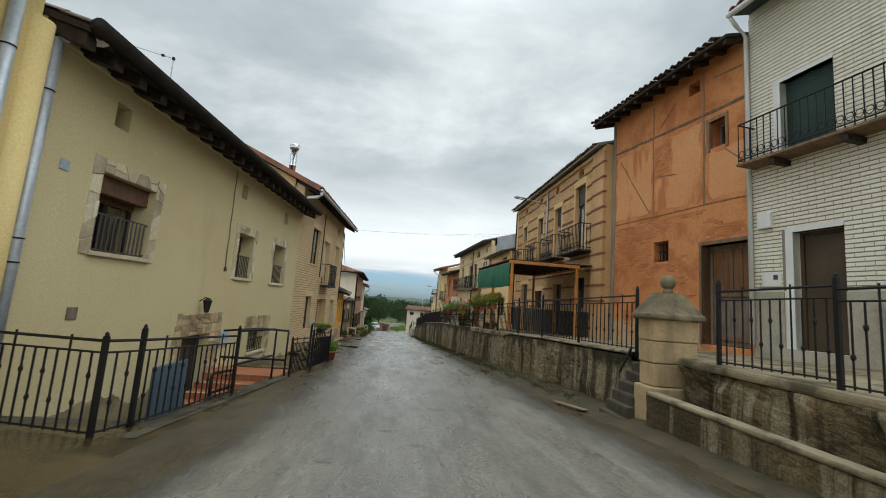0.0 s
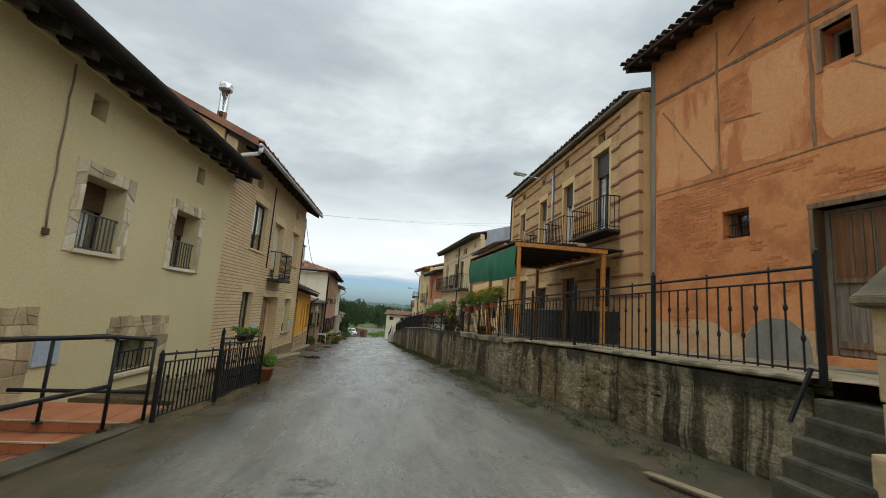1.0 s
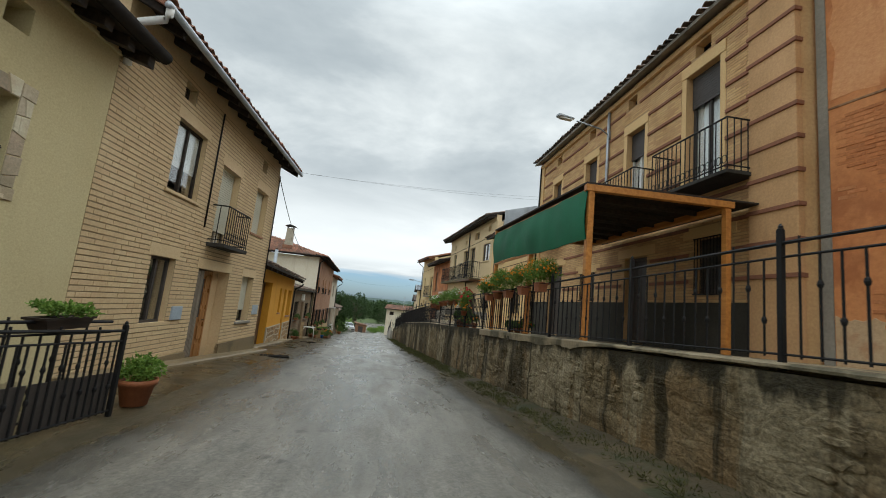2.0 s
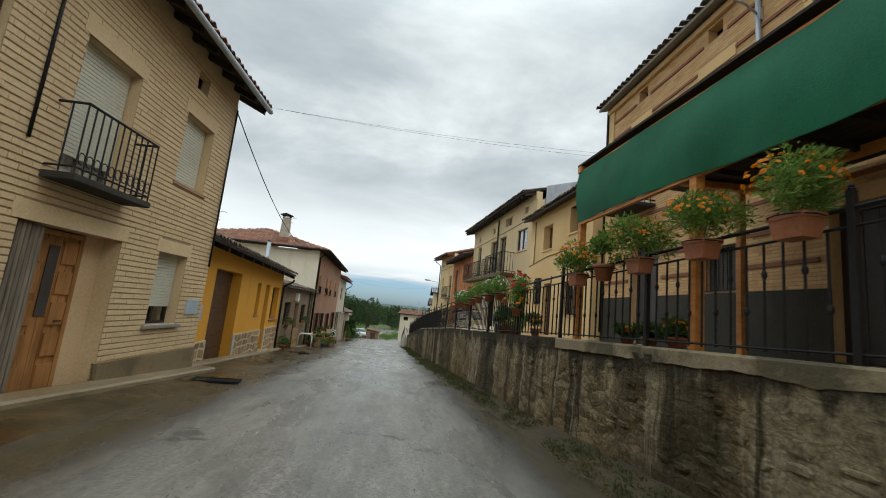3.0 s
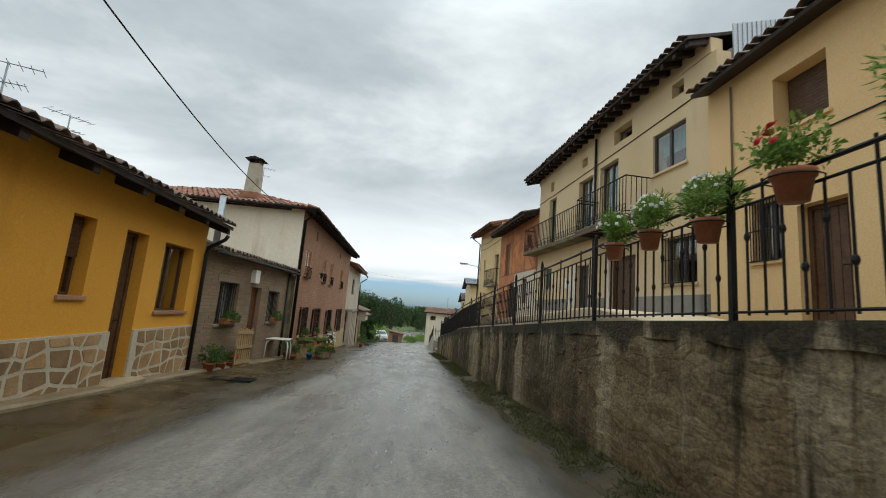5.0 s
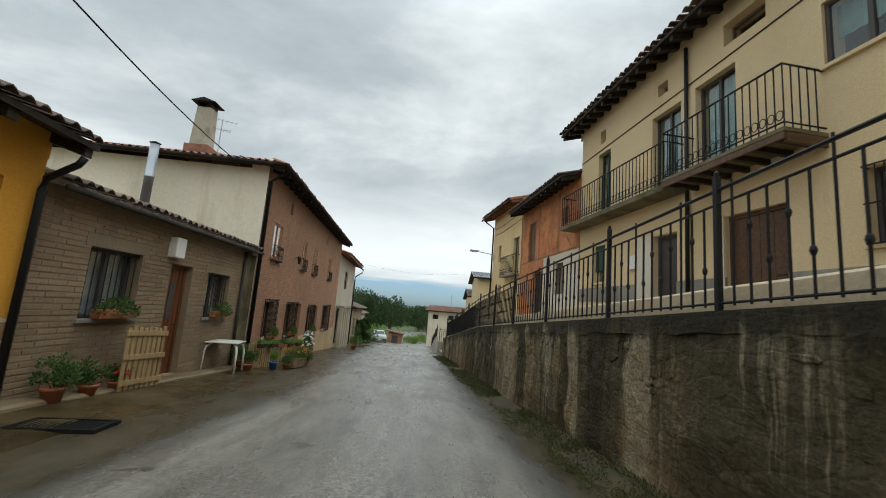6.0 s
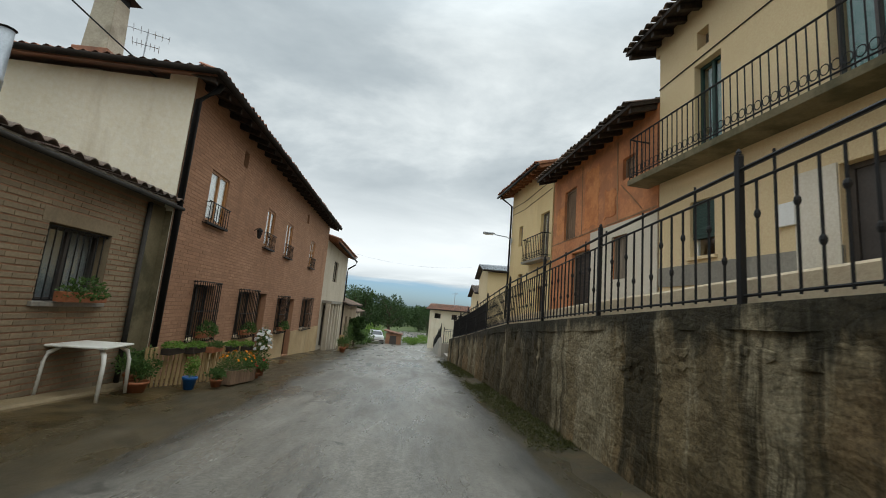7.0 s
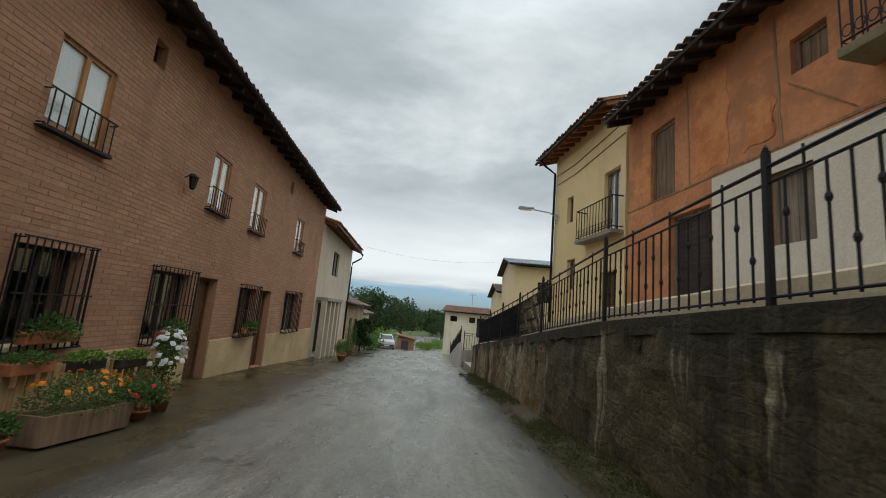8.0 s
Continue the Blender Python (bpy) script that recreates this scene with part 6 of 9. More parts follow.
def right_orange():
    h = thing("house", facade((7.15, 13.5), (7.97, 7)), "old orange earth-rendered house with exposed timber frame", "house")
    U0, U1, ZB, ZT = 0.05, 5.14, 0.0, 8.02
    gd, sw, uw, ah = (3.75, 5.08, 0.72, 3.2), (2.05, 2.63, 2.9, 3.5), (4.04, 4.5, 5.7, 6.42), (3.36, 3.74, 7.46, 7.82)
    ops = [gd, sw, uw, ah]
    part("wall", wall_bm(U0, U1, ZB, ZT, ops, 0.45), "orange", h)
    shell(h, U0, U1, ZB, ZT, 9, "orange")
    render_patch(h, 2.75, 3.74, 4.45, 6.55, "orange_pale", 1, 0.003)
    render_patch(h, 3.98, 5.05, 4.4, 5.6, "orange_pale", 2, 0.003)
    render_patch(h, 0.25, 1.9, 4.45, 6.6, "orange_pale", 3, 0.003)
    rng = random.Random(4)
    bm = bmesh.new()
    ring = [(3.05 + 0.58 * math.cos(math.pi * k / 24) * (1 + 0.04 * noise.noise((k * 0.6, 1, 2))), 0.45 + 0.85 * abs(math.sin(math.pi * k / 24)) ** 0.6 * (1 + 0.05 * noise.noise((k * 0.5, 4, 2)))) for k in range(25)]
    fr = [bm.verts.new((a, -0.02, b)) for a, b in ring]; bk = [bm.verts.new((a, 0.01, b)) for a, b in ring]
    bm.faces.new(fr)
    for k in range(24):
        bm.faces.new((fr[k], fr[k + 1], bk[k + 1], bk[k]))
    bmesh.ops.recalc_face_normals(bm, faces=bm.faces)
    part("cement_patch", bm, "cement", h)
    foot_band(h, 0.2, 3.7, 0.2, 1.12, "washed_render", 60)
    render_patch(h, 2.1, 3.7, 4.4, 5.35, "orange_pale", 5, 0.0045)
    beams = [((0.05, 4.32), (5.1, 4.25), 0.05), ((0.05, 6.86), (5.1, 6.66), 0.10), ((2.02, 4.35), (2.02, 7.75), 0.06), ((3.85, 4.3), (3.85, 7.9), 0.09), ((0.45, 6.5), (1.85, 4.45), 0.06), ((2.15, 5.5), (2.95, 5.36), 0.04), ((4.45, 5.6), (4.95, 5.1), 0.05), ((0.15, 4.35), (0.15, 6.7), 0.07), ((4.2, 7.6), (5.1, 7.5), 0.06), ((2.3, 7.0), (2.9, 7.5), 0.04)]
    for i, ((a, b), (c, d), w) in enumerate(beams):
        rough_timber(h, a, b, c, d, w, i)
    bricks = []
    rng = random.Random(3)
    for r in range(12):
        for c in range(4):
            u = 2.08 + c * 0.16 - (0.08 if r % 2 else 0)
            bricks.append((max(2.07, u), min(u + 0.15, 2.7), 5.55 + r * 0.075, 5.55 + r * 0.075 + 0.067, rng.uniform(.003, .009)))
    me = pieces_mesh("brickwork", [b for b in bricks if b[1] > b[0] + .02], "earth_brick"); mesh_part("brickwork", me, h)["kind"] = "stuff"
    earth = []
    rng = random.Random(12)
    for r in range(64):
        z = 1.0 + r * 0.066
        for c in range(22):
            u = 0.28 + c * 0.235 - (0.117 if r % 2 else 0)
            mid = u + 0.11
            if z > 4.15 or any(o[0] - 0.2 < mid < o[1] + 0.2 and o[2] - 0.1 < z < o[3] + 0.12 for o in ops) or u < 0.25 or u > 4.85:
                continue
            bare = noise.noise((u * 0.55, z * 0.9, 4)) + 0.35 * noise.noise((u * 2.5, z * 3, 9)) + (z - 3.0) * 0.28
            if bare > 0.02:
                earth.append((u, u + 0.225, z, z + 0.056, rng.uniform(.002, .011)))
    mesh_part("earth_brickwork", pieces_mesh("earth_brickwork", earth, "earth_brick"), h)["kind"] = "stuff"
    part("corner_render", boxes((0.052, 0.19, -0.022, 0.01, 0.4, 7.95), bevel=0.01), "cement", h)
    gdp = plank_door(h, gd, 0.3, "old_wood", 6, name="barn_door", label="weathered grey plank barn door")
    for u in (3.86, 4.45):
        part("brown_leaf", boxes((u, u + 0.53, 0.268, 0.298, 2.0, 3.08), bevel=0.008), "brown_door", gdp)
    part("lintel_beam", boxes((3.66, 5.12, -0.012, 0.3, 3.2, 3.3), bevel=0.015), "old_beam", h)
    part("door_post", boxes((3.68, 3.75, -0.012, 0.3, 0.7, 3.2), bevel=0.01), "old_beam", h)
    part("cross_rail", boxes((3.84, 5.0, 0.255, 0.29, 1.92, 2.0), (3.84, 5.0, 0.255, 0.29, 0.86, 0.97), bevel=0.006), "old_beam", gdp)
    part("batten", boxes((4.1, 4.14, 0.25, 0.27, 2.05, 3.05), (4.25, 4.29, 0.25, 0.27, 2.05, 3.05), (4.62, 4.66, 0.25, 0.27, 2.05, 3.05), (4.78, 4.82, 0.25, 0.27, 2.05, 3.05), bevel=0.004), "old_beam", gdp)
    window(h, sw, 0.25, "old_wood", 1, fw=0.05); grille(h, 2.08, 2.6, 2.95, 3.46, 0.15, 4, rails=3)
    window(h, uw, 0.3, "old_wood", 1, fw=0.07, glass=False)
    part("window_surround", boxes((3.94, 4.04, -0.025, 0.1, 5.62, 6.52), (4.5, 4.58, -0.025, 0.1, 5.62, 6.52), (4.04, 4.5, -0.025, 0.1, 6.42, 6.52), bevel=0.008), "dusty_beam", h)
    roof(h, U0, U1, 8.06, 0.65, 9, 17, "old_tile", "dark_wood", 0.5, frieze="orange", over_ends=(0.35, 0.0), seed=19)
    return h


def right_striped():
    """Yellow brick house with dark brick bands and balconies."""
    h = thing("house", facade((7.0, 25.5), (6.9, 13.6)), "yellow brick house with dark red brick bands and iron balconies", "house")
    U0, U1, ZB, ZT = 0.62, 12.0, -0.6, 7.25
    bd = [(9.45, 10.4, 3.62, 6.35), (7.15, 7.95, 3.62, 5.95), (4.75, 5.5, 3.62, 5.95)]
    uw = [(2.1, 2.8, 3.62, 5.95)]
    at = [(9.7, 10.15, 6.68, 7.0), (7.15, 7.55, 6.68, 7.0), (4.9, 5.3, 6.68, 7.0), (2.3, 2.7, 6.68, 7.0)]
    gd = [(9.75, 10.5, 1.45, 2.6), (7.25, 8.2, 0.3, 2.45), (4.75, 5.68, 1.34, 2.2), (2.14, 3.3, 0.12, 2.62)]
    ops = bd + uw + at + gd
    w = part("wall", wall_bm(U0, U1, ZB, ZT, ops, 0.4), "yellow_brick", h)
    shell(h, U0, U1, ZB, ZT, 9, "brown_brick", side1="brown_brick")
    bands = [0.55 * i + 1.72 for i in range(10)]
    ex = [(o[0] - 0.16, o[1] + 0.16, o[2], o[3] + 0.3) for o in bd + uw] + ops + [(U0 - 1, U1 + 1, z - 0.03, z + 0.05) for z in bands]
    LATE.append(lambda: brick_skin(w, U0, 11.15, 1.31, 7.05, ex, "yellow_brick", 0.06, 0.26, 0.008, 0.008, near=(8.6, 11.1), seed=25, mortar="yellow_joint", holes=ops, jv=0.006))
    for z in bands:
        us = sorted([(o[0] - 0.14, o[1] + 0.14) for o in ops if o[2] - 0.1 < z < o[3] + 0.28])
        a = U0
        for s, e in us + [(11.12, 99)]:
            if s - a > 0.08:
                part("brick_band", boxes((a, s, -0.035, 0.01, z - 0.028, z + 0.044), bevel=0.006), "red_band", h)
            a = max(a, e)
    part("corner_pier", boxes((11.14, 12.02, -0.10, 0.02, ZB, 7.1), bevel=0.02), "yellow_brick", h)
    for z in bands:
        part("brick_band", boxes((11.12, 12.05, -0.125, 0.02, z - 0.035, z + 0.035), bevel=0.006), "red_band", h)
    part("corner_pier", boxes((0.62, 1.0, -0.06, 0.02, 1.72, 7.1), bevel=0.02), "yellow_brick", h)
    part("dado", wall_bm(U0, 11.13, ZB, 1.3, gd, 0.06, -0.03), "shaded_grey", h)
    for o in gd:
        part("lintel", boxes((o[0] - 0.3, o[1] + 0.3, -0.02, 0.05, o[3] + 0.004, o[3] + 0.24), bevel=0.01), "apricot", h)
    part("cornice", boxes((U0, U1 + 0.03, -0.10, 0.02, 7.06, 7.22), bevel=0.03), "yellow_brick", h)
    for o in bd + uw:
        part("lintel", boxes((o[0] - 0.15, o[1] + 0.15, -0.03, 0.05, o[3] + 0.004, o[3] + 0.27), bevel=0.01), "apricot", h)
        part("jamb_render", boxes((o[0] - 0.14, o[0] - 0.004, -0.014, 0.02, o[2], o[3]), (o[1] + 0.004, o[1] + 0.14, -0.014, 0.02, o[2], o[3])), "apricot", h)
        window(h, o, 0.18, "white_paint" if o[1] < 9 else "dark_metal", 2, back=("curtain", 0.08, o[2]))
        slat_blind(h, o, 0.13, "dark_metal", o[3] - 0.75)
    for o in at:
        window(h, o, 0.2, "dark_wood", 1, fw=0.03)
    for o in gd:
        if o[2] < 1:
            plank_door(h, o, 0.2, "dark_metal", 4)
        else:
            # closed dark slats are added over the panes to imitate the pergola's shade
            window(h, o, 0.2, "dark_metal", 2); slat_blind(h, o, 0.14, "dark_metal"); grille(h, o[0], o[1], o[2], o[3], -0.03, 9)
    for a, b in ((9.05, 11.2), (6.75, 8.4), (4.35, 5.9), (1.7, 3.15)):
        belly_rail(h, a, b, 3.58, 4.55, 0.58, int((b - a) / 0.13), "dark_cement", 0.07)
    roof(h, U0, U1, 7.26, 0.32, 9, 17, "old_tile", "cement", 0, frieze="yellow_brick", seed=20, over_ends=(0.1, 0.0))
    pipe("downpipe", [(6.2, -0.06, 7.1), (6.2, -0.06, 3.0)], 0.045, "zinc", "", parent=h)
    pipe("downpipe", [(0.7, -0.09, 7.1), (0.7, -0.09, 0.3)], 0.035, "iron", "", parent=h)
    return h


def right_apricot():
    h = thing("house", facade((6.45, 32.5), (6.6, 25.5)), "apricot rendered house with brown shuttered windows", "house")
    U0, U1, ZB, ZT = 1.95, 7.6, -0.8, 4.66
    w = [(3.5, 4.42, 3.22, 4.22), (5.93, 6.85, 3.50, 4.45)]
    gw = [(5.68, 6.84, 0.75, 1.85), (2.98, 3.56, 1.1, 2.15)]
    dr = [(3.84, 4.6, -0.05, 1.9)]
    ops = w + gw + dr
    part("wall", wall_bm(U0, U1, ZB, ZT, ops, 0.4), "apricot", h)
    shell(h, U0, U1, ZB, ZT, 9, "apricot")
    for o in w:
        window(h, o, 0.3, "brown_wood", 2, ("apricot", 0.05, 0.05)); slat_blind(h, o, 0.26, "brown_wood")
    for o in gw:
        window(h, o, 0.15, "dark_metal", 2, ("apricot", 0.05, 0.05)); grille(h, o[0], o[1], o[2], o[3], -0.06, 10, rails=3)
    plank_door(h, dr[0], 0.2, "brown_wood", 5)
    roof(h, U0, U1, 4.70, 0.38, 9, 17, "old_tile", "dark_wood", 0, frieze="apricot", seed=21)
    pipe("downpipe", [(2.6, -0.03, 4.6), (2.6, -0.03, 2.8)], 0.018, "old_wood", "", parent=h)
    pipe("wall_cable", [(2.0, -0.015, 2.75), (4.0, -0.015, 2.95), (7.6, -0.015, 3.0)], 0.012, "wire", "", parent=h, n=5)
    return h


def right_ivory():
    h = thing("house", facade((5.65, 40), (6.45, 32.5)), "ivory rendered house with a long iron balcony", "house")
    U0, U1, ZB, ZT = 0.0, 9.55, -1.6, 5.85
    fd = [(4.95, 5.95, 2.66, 4.74), (3.55, 4.52, 2.66, 4.68), (1.04, 1.70, 2.66, 4.68)]
    big = (7.5, 8.66, 3.66, 4.72)
    at = [(5.7, 6.6, 5.2, 5.66), (3.75, 4.1, 5.15, 5.45), (1.12, 1.42, 5.0, 5.4), (8.2, 8.6, 5.4, 5.75)]
    gw = [(7.92, 8.95, 0.88, 1.95), (0.9, 1.5, 0.74, 1.85)]
    dr = [(5.64, 6.82, -0.40, 1.76), (3.57, 4.38, -0.5, 1.72)]
    ops = fd + [big] + at + gw + dr
    part("wall", wall_bm(U0, U1, ZB, ZT, ops, 0.4), "ivory", h)
    shell(h, U0, U1, ZB, ZT, 9, "cement", side0="ivory")
    part("dado", wall_bm(U0, 9.5, 0.22, 0.62, dr, 0.05, -0.02), "cement", h)
    for i, o in enumerate(fd):
        window(h, o, 0.14, "green_paint" if i == 2 else "dark_metal", 2, back=("teal_curtain", 0.15, o[2]))
    window(h, big, 0.06, "dark_metal", 2, ("ivory", 0.06, 0.06), back=("teal_curtain", 0.2, big[2] + 0.5))
    for o in at:
        window(h, o, 0.2, "old_wood", 1, fw=0.04)
    window(h, gw[0], 0.14, "dark_metal", 2, ("ivory", 0.05, 0.05)); grille(h, gw[0][0], gw[0][1], gw[0][2], gw[0][3], -0.08, 10, rails=3)
    window(h, gw[1], 0.12, "white_paint", 1, ("ivory", 0.06, 0.06)); slat_blind(h, gw[1], 0.05, "green_paint", 1.1)
    plank_door(h, dr[0], 0.12, "brown_wood", 4)
    plank_door(h, dr[1], 0.18, "dark_metal", 3)
    part("door_surround", boxes((2.98, 3.56, -0.03, 0.02, -0.5, 1.74)), "whitewash", h)
    part("door_surround", boxes((5.40, 5.63, -0.03, 0.02, -0.5, 1.8)), "whitewash", h)
    belly_rail(h, -0.4, 4.62, 2.64, 3.62, 0.52, 36, "mossy_slab", 0.13)
    deep = belly_rail(h, 4.86, 7.5, 2.62, 3.62, 0.76, 19, "mossy_slab", 0.07)
    for k in range(7):
        part("joist", boxes((4.95 + 0.39 * k, 5.03 + 0.39 * k, -0.70, 0.0, 2.45, 2.547), bevel=0.008), "dark_wood", deep)
    part("fascia", boxes((4.87, 7.49, -0.755, -0.715, 2.44, 2.545), bevel=0.008), "brown_wood", deep)
    part("end_board", boxes((7.44, 7.495, -0.71, 0.0, 2.40, 2.545), bevel=0.008), "brown_wood", deep)
    rf, ze, zr = roof(h, U0, U1, 5.88, 0.55, 9, 17, "old_tile", "dark_wood", 0.4, rafter=(0.1, 0.14), frieze="ivory", seed=22, over_ends=(0.35, 0.0))
    tilted(rf, 0.055)
    bm = bmesh.new()
    for i in range(34):
        a, b = 0.4 + i * 0.12, 0.46 + i * 0.12
        top = 6.3 + 0.3 * a
        if top > 7.6: break
        box(bm, U1, U1 + 0.03, a, b, 4.6, top + 0.1); box(bm, U1, U1 + 0.015, b, b + 0.06, 4.6, top + 0.12)
    part("corrugated_cladding", bm, "zinc", h)
    part("meter_box", boxes((2.7, 3.0, -0.06, 0.0, 1.0, 1.35), bevel=0.01), "white_paint", h)
    pipe("downpipe", [(4.75, -0.06, 5.8), (4.75, -0.06, -0.3)], 0.04, "iron", "", parent=h)
    pipe("wall_cable", [(0.0, -0.015, 4.75), (3.0, -0.015, 4.85), (6.0, -0.015, 4.95), (9.5, -0.015, 5.1)], 0.012, "wire", "", parent=h, n=5)
    return h


def right_small_orange():
    h = thing("house", facade((5.15, 46), (5.65, 40)), "small orange earth-rendered house with whitewashed ground floor", "house")
    U0, U1, ZB, ZT = 0.1, 5.98, -2.2, 4.3
    uw = [(1.05, 1.9, 2.0, 3.7), (4.55, 5.1, 3.05, 3.62)]
    gd, gw = (1.72, 2.88, -1.0, 1.5), (4.12, 4.82, 0.5, 1.62)
    ops = uw + [gd, gw]
    part("wall", wall_bm(U0, U1, ZB, ZT, ops, 0.45), "earth_orange", h)
    shell(h, U0, U1, ZB, ZT, 8, "orange")
    part("whitewash", wall_bm(2.95, 5.98, ZB, 1.95, [gw], 0.06, -0.02), "whitewash", h)
    plank_door(h, uw[0], 0.10, "old_beam", 4, handle=False, name="shutter", label="weathered brown plank shutters"); plank_door(h, uw[1], 0.12, "old_beam", 3, handle=False, name="shutter")
    plank_door(h, gw, 0.10, "old_wood", 4, handle=False, name="shutter", label="grey weathered plank shutters")
    plank_door(h, gd, 0.14, "dark_wood", 5, trim="old_wood")
    for i, q in enumerate(((2.35, 2.0, 2.3, 4.2, 0.05), (4.35, 2.0, 4.3, 4.2, 0.07), (5.4, 2.1, 4.5, 2.95, 0.04), (0.1, 1.98, 5.95, 2.03, 0.06))):
        rough_timber(h, *q, 30 + 3 * i)
    render_patch(h, 2.5, 3.35, 2.15, 3.9, "orange", 31)
    render_patch(h, 3.7, 4.25, 2.2, 3.0, "orange", 32, 0.012)
    render_patch(h, 0.5, 1.0, 2.3, 3.2, "orange", 33)
    render_patch(h, 0.3, 1.6, -1.9, -0.2, "orange", 35)
    render_patch(h, 3.1, 3.9, -1.3, -0.3, "cement", 36, 0.026)
    roof(h, U0, U1, 4.34, 0.7, 8, 17, "old_tile", "dark_wood", 0.45, frieze="orange", seed=23)
    return h


def right_far_cream():
    h = thing("house", facade((4.6, 50.5), (5.15, 46)), "cream rendered house with deep wooden eaves", "house")
    U0, U1, ZB, ZT = 0.0, 4.5, -3, 5.1
    w = (1.05, 1.5, 2.45, 3.35)
    bd = (3.44, 4.25, 1.62, 3.42)
    gw = [(1.2, 1.75, 0.2, 1.2), (3.3, 4.1, -1.2, 0.6)]
    part("wall", wall_bm(U0, U1, ZB, ZT, [w, bd] + gw, 0.4), "straw", h)
    shell(h, U0, U1, ZB, ZT, 8, "straw")
    window(h, w, 0.12, "old_wood", 1); window(h, bd, 0.12, "old_wood", 2, back=("curtain", 0.1, 1.62))
    window(h, gw[0], 0.12, "old_wood", 1); plank_door(h, gw[1], 0.2, "brown_wood", 4)
    belly_rail(h, 2.4, 4.45, 1.6, 2.5, 0.35, 12, "cement", 0.1)
    pipe("downpipe", [(0.06, -0.62, 5.0), (0.06, -0.55, 4.85), (0.06, -0.08, 4.55), (0.06, -0.08, -2.4)], 0.045, "iron", "", parent=h)
    pipe("gutter", [(-0.45, -0.66, 5.02), (4.5, -0.66, 5.02)], 0.05, "iron", "", parent=h)
    for z in (4.1, 4.45):
        pipe("wall_cable", [(0.1, -0.015, z), (1.6, -0.015, z - 0.06), (4.48, -0.015, z + 0.12)], 0.010, "wire", "", parent=h, n=5)
    roof(h, U0, U1, 5.12, 0.6, 8, 17, "tile", "eave_wood", 0.4, frieze="straw", seed=24, over_ends=(0.45, 0.0), hip=0.0)
    return h


for build in (house_near_left, house_a, house_b, house_y, house_g, house_n, house_white, right_white, right_orange, right_striped, right_apricot, right_ivory, right_small_orange, right_far_cream):
    build()

# ---------------- railings and fences ----------------
def bar_meshes(h, ball):
    out = []
    for zb in ball:
        bm = bmesh.new()
        tube(bm, [(0, 0, 0), (0, 0, h)], 0.0105, 6)
        if zb:
            lathe(bm, [(0.009, zb - 0.034), (0.018, zb - 0.020), (0.022, zb), (0.018, zb + 0.020), (0.009, zb + 0.034)], 6)
        out.append(shared("bar", bm, "iron"))
    return out


BARS = bar_meshes(0.83, (0.58, 0.30))
STUD = bar_meshes(0.985, (0.0,))[0]
bm = boxes((-0.023, 0.023, -0.023, 0.023, -0.06, 1.10), bevel=0.005)
lathe(bm, [(0.024, 1.10), (0.028, 1.108), (0.016, 1.116), (0.02, 1.13), (0.006, 1.155)], 8)
POST = shared("post", bm, "iron")


def railing(p0, p1, label="black wrought-iron railing with knotted bars", group="wrought-iron railings", last=False, step=0.145, tall=1.0, post=None):
    """A panel between two points (x, y, z of the ground), with the post at its start."""
    p0, p1 = Vector(p0), Vector(p1)
    d = p1 - p0
    r = thing("railing", Matrix.Translation(p0), label, "railing", group)
    n = max(2, int(math.hypot(d.x, d.y) / step))
    for zz, rad in ((0.985, 0.016), (0.865, 0.011), (0.065, 0.011)):
        bm = bmesh.new(); tube(bm, [(0, 0, zz * tall), (d.x, d.y, d.z + zz * tall)], rad, 6)
        part("rail", bm, "iron", r)
    for i in range(1, n):
        f = i / n
        q = Matrix.Translation((d.x * f, d.y * f, d.z * f + 0.04)) @ Matrix.Diagonal((1, 1, tall, 1))
        mesh_part("bar", STUD if i % 5 == 3 else BARS[i % 2], r, q)
    ang = math.atan2(d.y, d.x)
    mesh_part("post", POST, r, Matrix.Rotation(ang, 4, "Z") @ Matrix.Diagonal((1, 1, post or tall, 1)))
    if last:
        mesh_part("post", POST, r, Matrix.Translation(d) @ Matrix.Rotation(ang, 4, "Z") @ Matrix.Diagonal((1, 1, post or 1, 1)))
    return r


posts_y = [6.97, 9.08, 11.18, 13.12, 15.37, 17.36, 19.44, 21.4, 23.58, 25.78, 28.1, 30.27, 32.05, 34.25, 36.42, 38.64, 41.3, 44.3, 46.4, 48.5, 50.6, 52.7]
for i, (a, b) in enumerate(zip(posts_y, posts_y[1:])):
    r = railing((lerp_row(WALL_X, a) + 0.05, a, lerp_row(WALL_TOP, a)), (lerp_row(WALL_X, b) + 0.05, b, lerp_row(WALL_TOP, b)), last=b == posts_y[-1], step=0.145 if a < 44 else 0.1, label="black wrought-iron railing with knotted bars" if a < 46 else "black iron railing backed with dark shade netting")
    if a > 46:
        dx, dz = lerp_row(WALL_X, b) - lerp_row(WALL_X, a), lerp_row(WALL_TOP, b) - lerp_row(WALL_TOP, a)
        bm = bmesh.new(); prev = None
        for k in range(13):
            f = k / 12
            row = [bm.verts.new((dx * f + 0.018 + o + 0.006 * math.sin(k * 1.7), (b - a) * f, dz * f + z)) for o, z in ((0, 0.09), (0, 0.88), (0.004, 0.88), (0.004, 0.09))]
            if prev:
                for m in range(4):
                    bm.faces.new((prev[m], row[m], row[(m + 1) % 4], prev[(m + 1) % 4]))
            prev = row
        part("shade_net", bm, "net", r, "dark shade netting")
for a, b in ((5.17, 3.65), (3.65, 1.6), (1.6, -0.5)):
    railing((4.27, a, 0.70), (4.3, b, 0.74), last=b < 0, step=0.117)

# fence of the cream house and its gate
LF = [(-4.15, 4.72), (-2.75, 4.34), (-2.66, 4.78), (-2.49, 7.02)]
GF = "black iron garden fence with knotted bars"
